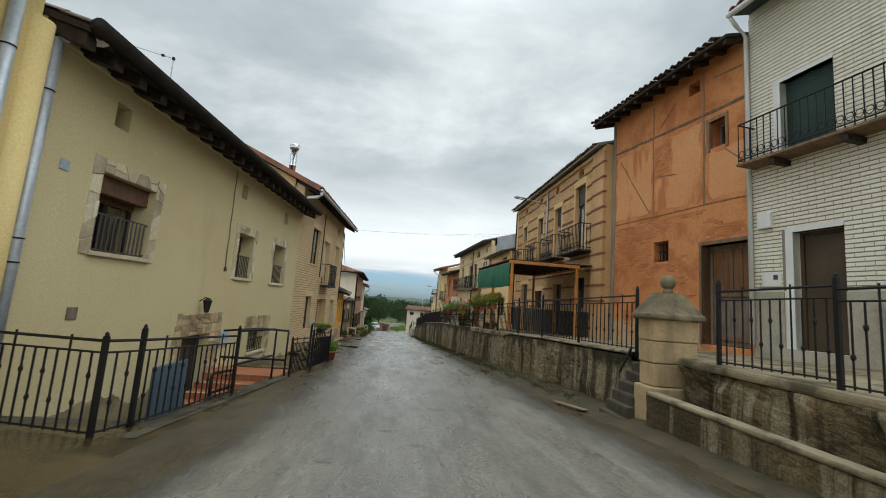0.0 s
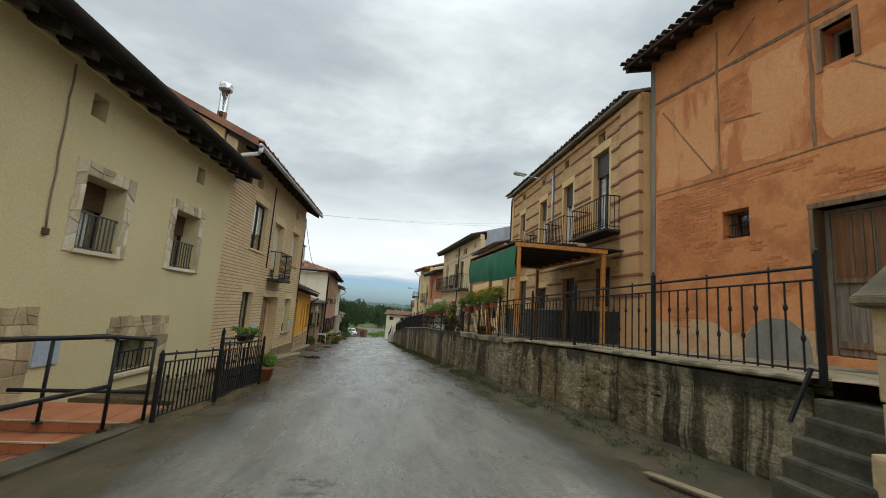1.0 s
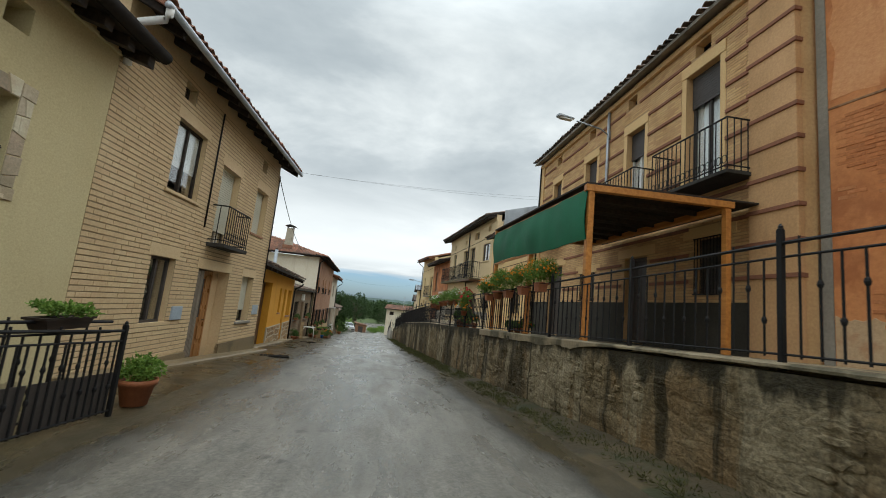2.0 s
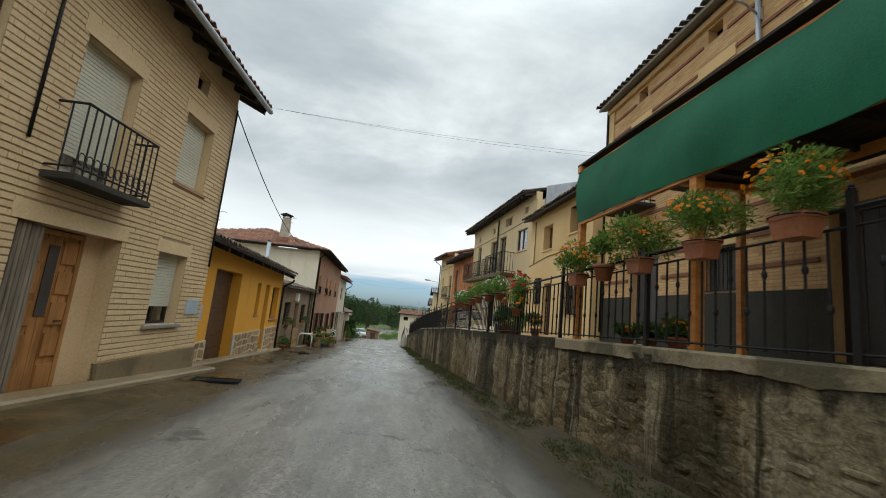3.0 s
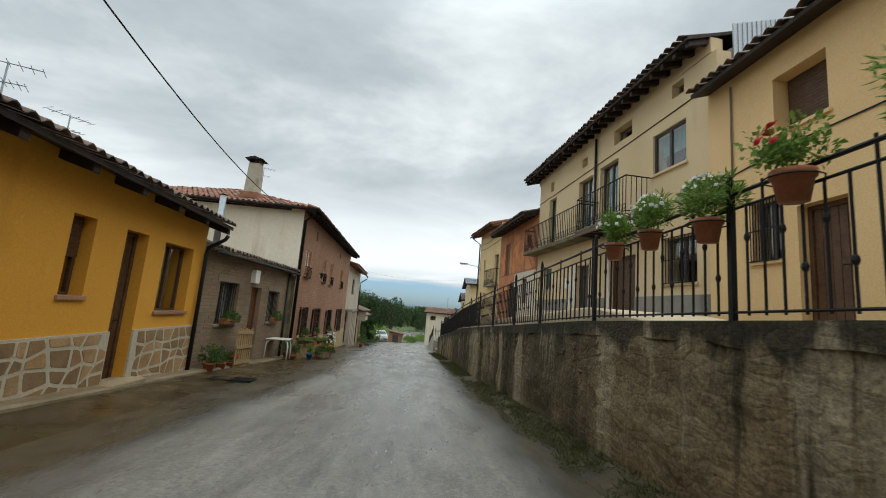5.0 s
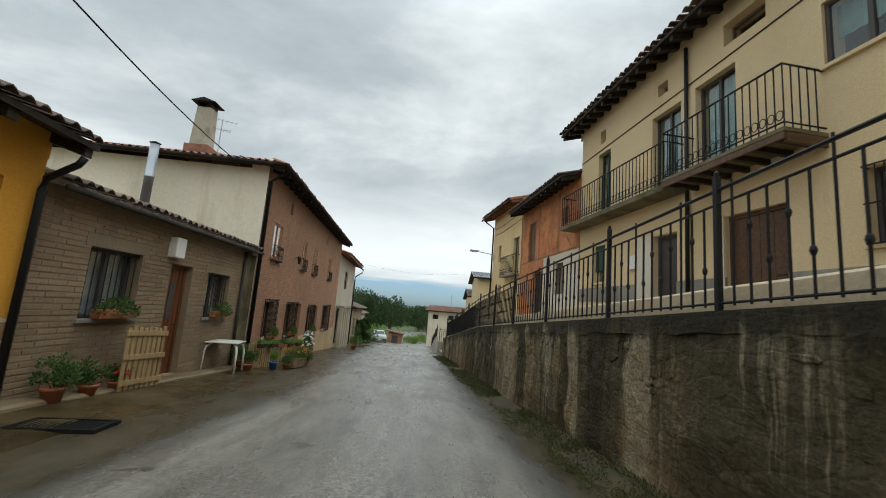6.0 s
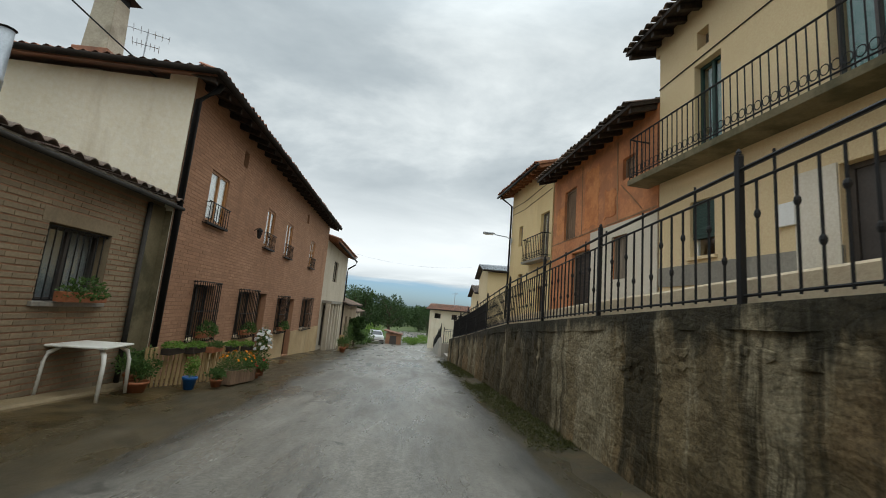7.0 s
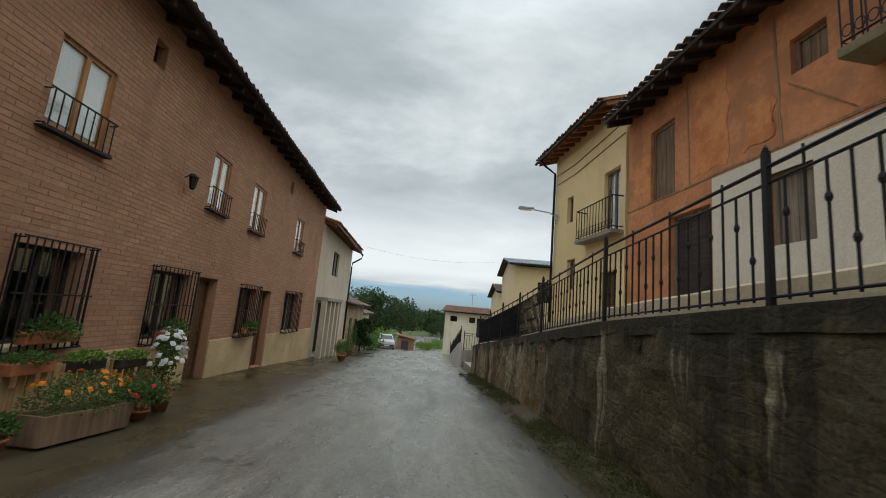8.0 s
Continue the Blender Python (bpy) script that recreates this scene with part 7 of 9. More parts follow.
for (a, b), (c, d) in zip(LF, LF[1:]):
    railing((a, b, gz(b) + 0.03), (c, d, gz(d) + 0.03), group="front garden fence", label=GF, last=d > 6.9, step=0.125, tall=0.92, post=0.93 if d > 6.9 else 0.86)
railing((-2.22, 9.45, gz(9.45) + 0.03), (-2.09, 11.05, gz(11.05) + 0.03), group="front garden fence", label=GF, step=0.095, tall=0.80, post=0.73)
g = railing((-2.09, 11.05, gz(11.05) + 0.03), (-2.0, 13.2, gz(13.2) + 0.03), group="front garden fence", label="black iron garden fence backed low with dark sheet", step=0.095, last=True, tall=0.90, post=0.86)
bm = bmesh.new()
for a, b in ((0.04, 1.06), (1.09, 2.12)):
    bmesh.ops.create_cube(bm, size=1.0, matrix=Matrix.Translation((-0.022, (a + b) / 2, 0.25 - 0.0617 * (a + b) / 2)) @ Matrix.Rotation(-math.atan(0.0617), 4, "X") @ Matrix.Diagonal((0.008, b - a, 0.40, 1)))
part("sheet", bm, "dark_metal", g, "dark metal sheet").matrix_basis = Matrix.Rotation(-math.atan2(0.09, 2.15), 4, "Z")
railing((-2.25, 11.5, gz(11.5) + 0.06), (-2.1, 13.12, gz(13.12) + 0.10), group="front garden fence", label="black iron gate standing open behind the fence", step=0.16, tall=0.92, post=0.95)


def handrail(pts, feet, label):
    t = thing("handrail", Matrix.Translation(pts[0][0]), label, "handrail", "step handrails")
    o = Vector(pts[0][0])
    for run in pts:
        bm = bmesh.new(); tube(bm, [Vector(p) - o for p in run], 0.022, 8)
        smooth(part("rail", bm, "iron", t))
    for a, b in feet:
        bm = bmesh.new(); tube(bm, [Vector(a) - o, Vector(b) - o], 0.02, 8)
        smooth(part("post", bm, "iron", t))
        bm = bmesh.new(); lathe(bm, [(0.05, 0.0), (0.05, 0.012), (0.022, 0.016)], 10, Vector(a) - o)
        part("foot_plate", bm, "iron", t)
    return t


handrail([[(-2.48, 7.03, 0.585), (-2.43, 8.80, 0.485), (-2.43, 8.87, 0.45), (-2.43, 8.88, 0.40)], [(-2.47, 7.03, 0.06), (-2.43, 8.87, -0.04)]], [((-2.43, 8.88, -0.5), (-2.43, 8.88, 0.42))], "black tubular handrail beside tiled steps")
handrail([[(-3.55, 9.1, 0.36), (-2.9, 9.45, 0.42), (-2.34, 9.5, 0.40)], [(-3.55, 9.1, -0.17), (-2.34, 9.48, -0.22)]], [((-2.34, 9.49, -0.57), (-2.34, 9.49, 0.40)), ((-3.3, 9.25, -0.55), (-3.3, 9.25, 0.38))], "black tubular handrail on the tiled landing")

handrail([[(-2.60, 6.45, -0.44), (-2.60, 6.47, -0.04), (-2.59, 6.52, 0.0), (-2.52, 6.98, -0.03)], [(-2.59, 6.47, -0.27), (-2.52, 6.98, -0.28)]], [((-2.60, 6.45, -0.62), (-2.60, 6.45, -0.3))], "short black tubular rail at the lowest tiled step")


def steps():
    t = thing("steps", Matrix.Translation((-2.38, 8.88, -0.03)), "orange terracotta tiled steps with pale nosings", "steps")
    for y0, y1, z in ((0.42, 1.25, -0.50), (0.10, 0.418, -0.63), (-0.22, 0.098, -0.76), (-0.54, -0.222, -0.89)):
        s = part("tread", boxes((-1.55, 0.0, y0, y1, -1.3, z - 0.012), bevel=0.01), "cement", t)
        n = 5
        for i in range(n):
            part("tile", boxes((-1.55 + i * 0.31 + 0.004, -1.55 + (i + 1) * 0.31 - 0.004, y0 + 0.005, y1 - 0.004, z - 0.012, z), bevel=0.003), "terracotta", s)
            part("tile", boxes((-1.55 + i * 0.31 + 0.004, -1.55 + (i + 1) * 0.31 - 0.004, y0 - 0.012, y0 - 0.001, z - 0.12, z - 0.014), bevel=0.003), "terracotta", s)
        part("nosing", boxes((-1.55, 0.0, y0 - 0.02, y0 + 0.004, z - 0.012, z + 0.006), bevel=0.003), "lime_stone", s)


steps()
yw = part("yard_wall", boxes((-2.56, -2.28, 4.4, 9.2, -1.4, -0.3), bevel=0.02), "coping", None)
for v in yw.data.vertices:
    v.co.x += 0.06 * (v.co.y - 4.4) / 4 - (0.0 if v.co.y > 6 else 0.12)
    if v.co.z > -1:
        v.co.z = gz(v.co.y) + 0.045
tagged(yw, "mossy concrete edge of the sunken yard", "wall", "", "structure")
yw = part("yard_wall_end", boxes((-4.3, -2.7, 4.4, 4.95, -1.4, gz(4.4) + 0.03)), "coping", None)
tagged(yw, "concrete end of the sunken yard", "wall", "", "structure")

# ---------------- gate pillar and ramp parapet ----------------
def pillar():
    t = thing("gate_pillar", Matrix.Translation((4.20, 6.13, 0)), "weathered sandstone gate pillar with a stone ball", "pillar")
    w, d = 0.36, 0.185
    zs = [0.26, 0.60, 0.93, 1.27]
    part("base", boxes((-w - 0.05, w + 0.05, -d - 0.05, d + 0.05, -0.6, 0.255), bevel=0.03), "sandstone", t)
    for i, (a, b) in enumerate(zip(zs, zs[1:])):
        e = 0.008 * ((i * 7) % 3 - 1)
        part("course", boxes((-w - e, w + e, -d - e, d + e, a + 0.004, b - 0.004), bevel=0.018), "sandstone", t)
    bm = bmesh.new()
    prof = [(0.05, 1.25), (0.09, 1.275), (0.09, 1.33), (0.06, 1.36), (-0.14, 1.64), (-0.155, 1.67)]
    rings = [[bm.verts.new((sx * (w + r), sy * max(0.09, d + r * (0.9 if r > 0 else 0.5)), z)) for sx, sy in ((-1, -1), (1, -1), (1, 1), (-1, 1))] for r, z in prof]
    bm.faces.new(rings[0][::-1]); bm.faces.new(rings[-1])
    for q, v in zip(rings, rings[1:]):
        for k in range(4):
            bm.faces.new((q[k], q[(k + 1) % 4], v[(k + 1) % 4], v[k]))
    bmesh.ops.bevel(bm, geom=[e for e in bm.edges], offset=0.008, segments=2, affect="EDGES")
    part("cap", bm, "lichen_stone", t, "lichen-darkened stone cap")
    bm = bmesh.new()
    lathe(bm, [(0.085, 1.66), (0.065, 1.73)] + [(0.115 * math.sin(a), 1.845 - 0.115 * math.cos(a)) for a in [0.45 + 0.25 * k for k in range(11)]], 20)
    smooth(part("ball", bm, "lichen_stone", t))


pillar()


def rough_block(name, x0, x1, y0, y1, z0, z1, material, n=(4, 40, 10), amp=0.03, seed=0, label="", category="wall", kind="structure"):
    """A block whose faces are uneven."""
    bm = boxes((x0, x1, y0, y1, z0, z1))
    for axis, cuts in ((0, n[0]), (1, n[1]), (2, n[2])):
        lo, hi = ((x0, x1), (y0, y1), (z0, z1))[axis]
        for i in range(1, cuts):
            co = [0, 0, 0]; no = [0, 0, 0]
            co[axis] = lo + (hi - lo) * i / cuts; no[axis] = 1
            bmesh.ops.bisect_plane(bm, geom=bm.verts[:] + bm.edges[:] + bm.faces[:], plane_co=co, plane_no=no)
    for v in bm.verts:
        p = v.co * 2.3 + Vector((seed, 0, 0))
        d = noise.voronoi(p)[0]
        k = amp * (min(0.5, d[1] - d[0]) * 1.6 - 0.3 + 0.7 * noise.fractal(v.co * 3, 1.0, 2.0, 3))
        v.co.x -= k
        v.co.z += 0.3 * k
    ob = part(name, bm, material, None)
    drop_uv(ob, z1 + 0.45)
    return tagged(ob, label, category, "", kind)


rough_block("wall_parapet", 3.69, 3.86, -6, 5.86, -0.6, 0.15, "rubble", (2, 40, 8), 0.02, 3, "low stained concrete parapet of the side ramp")
cap = part("parapet_cap", boxes((3.67, 3.86, -6, 5.86, 0.155, 0.215), bevel=0.025), "walk_edge", None)
tagged(cap, "worn sandy coping of the ramp parapet", "coping", "", "structure")
rough_block("wall_terrace", 4.2, 4.5, -6, 5.8, -0.2, 0.60, "rubble", (3, 90, 14), 0.10, 9, "rough rubble wall under the raised walkway")
kerb = part("walkway_edge", boxes((4.17, 4.6, -6, 5.85, 0.605, 0.72), bevel=0.04), "walk_edge", None)
tagged(kerb, "concrete edge of the raised walkway", "kerb", "", "structure")
ramp = part("ramp_floor", boxes((3.87, 4.25, -6, 5.86, -0.4, 0.10), bevel=0.01), "verge", None)
tagged(ramp, "mossy floor of the side ramp", "ramp", "", "structure")
# flight of steps up to the gap beside the pillar
fl = thing("stone_steps", Matrix.Translation((3.5, 6.62, 0)), "worn stone steps up to the walkway", "steps")
for i in range(6):
    bm = boxes((0.05 + 0.11 * i, 1.2, -0.30, 0.385, -0.7, -0.30 + 0.16 * i), bevel=0.035)
    for v in bm.verts:
        v.co += Vector((0.03 * noise.noise((v.co.y * 4, i, 1)), 0, 0.02 * noise.noise((v.co.y * 5, i, 7))))
    part("tread", bm, "coping", fl)
part("landing", boxes((4.08, 4.9, 6.33, 7.015, -0.7, 0.655), bevel=0.02), "coping", fl)
# strip of pale plank on the verge
pl = part("loose_plank", boxes((-0.05, 0.05, -0.42, 0.42, 0.0, 0.02), bevel=0.006), "kerb", None)
pl.matrix_basis = Matrix.Translation((3.18, 7.35, gz(7.3) + 0.06)) @ Matrix.Rotation(radians(16), 4, "Z") @ Matrix.Rotation(radians(-3.5), 4, "X")
tagged(pl, "pale stone strip lying on the muddy verge", "kerb stone")

br = bmesh.new(); tube(br, [(4.14, 7.02, 0.74), (3.93, 7.05, 0.28)], 0.022, 6)
br = part("brace", br, "iron", None)
tagged(br, "black iron brace of the railing end post", "brace")

# ---------------- pergola ----------------
def pergola():
    t = thing("pergola", Matrix.Identity(4), "orange-stained wooden pergola with a green shade cloth", "pergola")
    xf0, xf1, ya, yb = 3.93, 3.72, 14.45, 19.25
    def fx(y):
        return xf0 + (xf1 - xf0) * (y - ya) / (yb - ya)
    zt = 2.85
    for y in (ya, 16.85, yb):
        g = lerp_row(WALL_TOP, y)
        part("post", boxes((fx(y) - 0.05, fx(y) + 0.05, y - 0.05, y + 0.05, g, zt), bevel=0.008), "pine", t)
    for y in (ya, yb):
        g = lerp_row(WALL_TOP, y)
        part("post", boxes((6.2, 6.3, y - 0.28, y - 0.18, g, zt - 0.04), bevel=0.008), "pine", t)
    for nm, q in (("beam", [(xf0, ya, zt), (xf1, yb, zt)]), ("beam", [(6.25, ya - 0.25, zt - 0.02), (6.25, yb - 0.25, zt - 0.02)]), ("beam", [(xf0 - 0.1, ya, zt + 0.06), (6.35, ya - 0.25, zt + 0.03)]), ("beam", [(xf1 - 0.1, yb, zt + 0.06), (6.35, yb - 0.25, zt + 0.03)]), ("rail", [(xf0 - 0.03, ya, 2.07), (xf1 - 0.03, yb, 2.03)])):
        d = Vector(q[1]) - Vector(q[0])
        r = 0.055 if nm == "beam" else 0.025
        bm = boxes((-r, r, 0, d.length, -r, r), bevel=0.006)
        o = part(nm, bm, "pine", t)
        o.matrix_basis = Matrix.Translation(q[0]) @ d.to_track_quat("Y", "Z").to_matrix().to_4x4()
    for i in range(1, 8):
        y = ya + (yb - ya) * i / 8
        part("joist", boxes((fx(y), 6.25, y - 0.03 - 0.2, y + 0.03 - 0.2, zt - 0.03, zt + 0.06), bevel=0.004), "dark_wood", t)
    bm = bmesh.new()
    n, prev = 40, None
    for lay in (0.0, 0.012):
        prev = None
        for i in range(n + 1):
            y = ya - 0.02 + (yb - ya + 0.04) * i / n
            row = []
            for k in range(7):
                f = k / 6
                z = 2.88 - 0.84 * f + 0.02 * noise.noise((y * 1.5, f * 2, 0)) - 0.03 * math.sin(i / n * math.pi * 2) * f
                x = fx(y) - 0.07 - 0.05 * math.sin(f * math.pi) + 0.03 * noise.noise((y * 2.0, f * 1.5, 5)) + lay
                row.append(bm.verts.new((x, y, z)))
            if prev:
                for k in range(6):
                    bm.faces.new((prev[k], prev[k + 1], row[k + 1], row[k]))
            prev = row
    smooth(part("shade_cloth", bm, "green_cloth", t))
    bm = bmesh.new()
    a = [bm.verts.new(p) for p in ((xf0 - 0.1, ya - 0.05, zt + 0.12), (6.83, ya - 0.3, zt + 0.10), (6.83, yb, zt + 0.10), (xf1 - 0.1, yb + 0.05, zt + 0.12))]
    b = [bm.verts.new(v.co + Vector((0, 0, 0.03))) for v in a]
    bm.faces.new(a[::-1]); bm.faces.new(b)
    for i in range(4):
        bm.faces.new((a[i], a[(i + 1) % 4], b[(i + 1) % 4], b[i]))
    part("roof_board", bm, "dark_wood", t)
    bm = bmesh.new(); tube(bm, [(4.1, 15.0, 2.35), (4.15, 16.2, 2.28), (4.0, 17.6, 2.30)], 0.05, 8)
    smooth(part("rolled_cloth", bm, "fence_wood", t))


pergola()

# ---------------- plants ----------------
def leaves(rng, n, centre, radii, size, droop=0.0, shell=0.35, thin=1.0):
    verts, faces = [], []
    for _ in range(n):
        while True:
            p = Vector((rng.uniform(-1, 1), rng.uniform(-1, 1), rng.uniform(-1, 1)))
            if shell < p.length < 1:
                break
        c = Vector((centre[0] + p.x * radii[0], centre[1] + p.y * radii[1], centre[2] + p.z * radii[2] - droop * (p.x ** 2 + p.y ** 2)))
        d = (Vector((p.x, p.y, p.z * 0.5 + 0.3)) + Vector((rng.uniform(-.7, .7), rng.uniform(-.7, .7), rng.uniform(-.7, .7)))).normalized()
        s = d.orthogonal().normalized()
        s.rotate(Matrix.Rotation(rng.uniform(0, 6.28), 3, d))
        L = size * rng.uniform(0.6, 1.3)
        w = L * rng.uniform(0.22, 0.4) * thin
        k = len(verts)
        up = d.cross(s) * w * 0.5
        verts += [c, c + d * L * 0.5 + s * w + up, c + d * L, c + d * L * 0.5 - s * w + up]
        faces += [(k, k + 1, k + 2), (k, k + 2, k + 3)]
    return verts, faces


BLOOMS = {}


def bloom_mesh(material, size):
    key = (material, size)
    if key not in BLOOMS:
        rng = random.Random(len(BLOOMS))
        verts, faces, m = [], [], 8
        for ring, (r, hgt) in enumerate(((1.0, 0.0), (0.75, 0.2), (0.45, 0.4))):
            k = len(verts)
            verts.append((0, 0, size * (hgt + 0.1)))
            for i in range(m):
                a = 6.283 * i / m + ring * 0.5
                q = size * r * (1.0 if i % 2 else 0.72) * rng.uniform(0.85, 1.1)
                verts.append((q * math.cos(a), q * math.sin(a), size * hgt))
            faces += [(k, k + 1 + i, k + 1 + (i + 1) % m) for i in range(m)]
        BLOOMS[key] = mesh_from("bloom", (verts, faces), material)
    return BLOOMS[key]


def add_blooms(t, rng, n, centre, radii, size, material):
    me = bloom_mesh(material, size)
    for _ in range(n):
        p = Vector((rng.gauss(0, 1), rng.gauss(0, 1), abs(rng.gauss(0, 1)))).normalized()
        c = Vector((centre[0] + p.x * radii[0], centre[1] + p.y * radii[1], centre[2] + p.z * radii[2]))
        d = (p + Vector((rng.uniform(-.5, .5), rng.uniform(-.5, .5), rng.uniform(0, .6)))).normalized()
        mesh_part("bloom", me, t, Matrix.Translation(c) @ d.to_track_quat("Z", "Y").to_matrix().to_4x4() @ Matrix.Scale(rng.uniform(0.75, 1.25), 4))


def mesh_from(name, vf, material):
    me = bpy.data.meshes.new(name)
    me.from_pydata([tuple(v) for v in vf[0]], [], vf[1])
    me.materials.append(MAT[material])
    return me


def pot_bm(r, h, square=0.0):
    bm = bmesh.new()
    if square:
        prof = [(0.82, 0.0), (0.98, h * 0.8), (1.06, h * 0.8), (1.08, h), (0.95, h), (0.93, h * 0.85)]
        rings = [[bm.verts.new((sx * square * k, sy * r * k, z)) for sx, sy in ((-1, -1), (1, -1), (1, 1), (-1, 1))] for k, z in prof]
        bm.faces.new(rings[0][::-1]); bm.faces.new(rings[-1])
        for q, v in zip(rings, rings[1:]):
            for k in range(4):
                bm.faces.new((q[k], q[(k + 1) % 4], v[(k + 1) % 4], v[k]))
    else:
        lathe(bm, [(r * 0.68, 0), (r * 0.93, h * 0.78), (r * 1.04, h * 0.79), (r * 1.06, h), (r * 0.94, h), (r * 0.9, h * 0.86), (0.01, h * 0.86)], 18)
    return bm


def potted(at, r=0.13, h=0.2, plant=(0.28, 0.28, 0.25), n=260, leaf="leaf", size=0.09, bloom=None, nb=14, bs=0.03, box_len=0.0, pot="terracotta", label="flowering plant in a terracotta pot", seed=0, group="", rot=0.0, droop=0.0, lift=0.5, category="potted plant", thin=1.0):
    rng = random.Random(seed)
    t = thing("potted_plant", Matrix.Translation(at) @ Matrix.Rotation(rot, 4, "Z"), label, category, group)
    p = part("pot", pot_bm(r, h, box_len), pot, t)
    if not box_len:
        smooth(p)
    c = (0, 0, h + plant[2] * lift)
    vs, fs = [], []
    for i in range(9):
        e = Vector((rng.uniform(-1, 1), rng.uniform(-1, 1), rng.uniform(-0.6, 1))) * 0.62
        q = rng.uniform(0.3, 0.6)
        v, f = leaves(rng, int(n * 0.26), (c[0] + e.x * plant[0], c[1] + e.y * plant[1], c[2] + e.z * plant[2]), (plant[0] * q, plant[1] * q, plant[2] * q * 1.1), size * 0.6, droop, 0.0, thin)
        k = len(vs); vs += v; fs += [tuple(w + k for w in z) for z in f]
    mesh_part("foliage", mesh_from("foliage", (vs, fs), leaf), t)
    for i in range(3):
        a = rng.uniform(0, 6.28)
        st = bmesh.new()
        tube(st, [(0.02 * math.cos(a), 0.02 * math.sin(a), h * 0.85), (plant[0] * 0.4 * math.cos(a), plant[1] * 0.4 * math.sin(a), h + plant[2] * rng.uniform(0.5, 1.1))], 0.005, 4)
        part("stem", st, leaf, t)
    if bloom:
        add_blooms(t, rng, nb, c, (plant[0] * 0.95, plant[1] * 0.95, plant[2]), bs, bloom)
    return t


def on_rail(y, dx=-0.10):
    return lerp_row(WALL_X, y) + 0.05 + dx, y, lerp_row(WALL_TOP, y)


def hook(t, h):
    """Iron ring and bracket that hang a pot on the railing."""
    bm = bmesh.new()
    tube(bm, [(0.16 * math.cos(k * 0.5236), 0.16 * math.sin(k * 0.5236), h * 0.75) for k in range(13)], 0.006, 4)
    tube(bm, [(0.05, 0, h * 0.75), (0.14, 0, h + 0.02)], 0.006, 4)
    part("bracket", bm, "iron", t)


GR = "flower pots hung on the railing"
for i, (y, kind, z) in enumerate([(15.64, "box", 1.02), (16.48, "box", 1.0), (17.36, "box", 0.97), (18.08, "round", 0.96), (18.76, "box", 0.95), (21.25, "geranium", 0.36), (22.46, "lilac", 0.74), (23.40, "lilac", 0.76), (24.40, "green", 0.76), (25.15, "red", 0.74), (25.90, "white", 0.62), (26.7, "white", 0.7), (27.4, "white", 0.7)]):
    x, yy, g = on_rail(y)
    if kind == "box":
        t = potted((x, yy, g + z - 0.20), 0.09, 0.17, (0.26, 0.36, 0.26), 900, "leaf", 0.10, "petal_orange", 85, 0.023, 0.13, thin=0.4, label="terracotta trough of orange marigolds hung on the railing", seed=30 + i, group=GR, rot=radians(90), lift=0.75)
        t.children[0].matrix_basis = Matrix.Diagonal((2.1, 1, 1, 1))
    elif kind == "round":
        t = potted((x, yy, g + z - 0.2), 0.13, 0.2, (0.24, 0.24, 0.22), 480, "leaf", 0.09, "petal_orange", 24, 0.022, seed=30 + i, group=GR, label="terracotta pot of orange marigolds hung on the railing", lift=0.8)
    elif kind == "lilac":
        t = potted((x, yy, g + z), 0.115, 0.19, (0.21, 0.25, 0.21), 560, "leaf", 0.13, "petal_white", 40, 0.024, thin=0.3, seed=30 + i, group=GR, label="terracotta pot of pale flowering greenery on the railing", lift=0.8, droop=0.1)
    elif kind == "geranium":
        t = potted((x, yy, g + z), 0.10, 0.16, (0.25, 0.25, 0.44), 760, "leaf", 0.10, "petal_red", 18, 0.048, thin=0.5, seed=30 + i, group=GR, label="terracotta pot of tall red geraniums on the railing", lift=0.7)
        add_blooms(t, random.Random(8), 12, (-0.02, 0.0, 0.62), (0.28, 0.28, 0.28), 0.042, "petal_red")
        add_blooms(t, random.Random(9), 26, (-0.02, 0.05, 0.24), (0.27, 0.27, 0.2), 0.03, "petal_orange")
    elif kind == "red":
        t = potted((x, yy, g + z), 0.12, 0.2, (0.2, 0.2, 0.2), 260, "leaf", 0.08, "petal_red", 8, 0.04, seed=30 + i, group=GR, label="terracotta pot of red geraniums on the railing", lift=0.8)
    else:
        t = potted((x, yy, g + z), 0.11, 0.19, (0.21, 0.24, 0.21), 560, "leaf", 0.12, "petal_white" if kind == "white" else None, 44, 0.026, thin=0.35, seed=30 + i, group=GR, label="terracotta pot of green plants with white flowers" if kind == "white" else "terracotta pot of bushy green leaves", lift=0.8)
    hook(t, 0.2)
GB = "pots standing on the wall top"
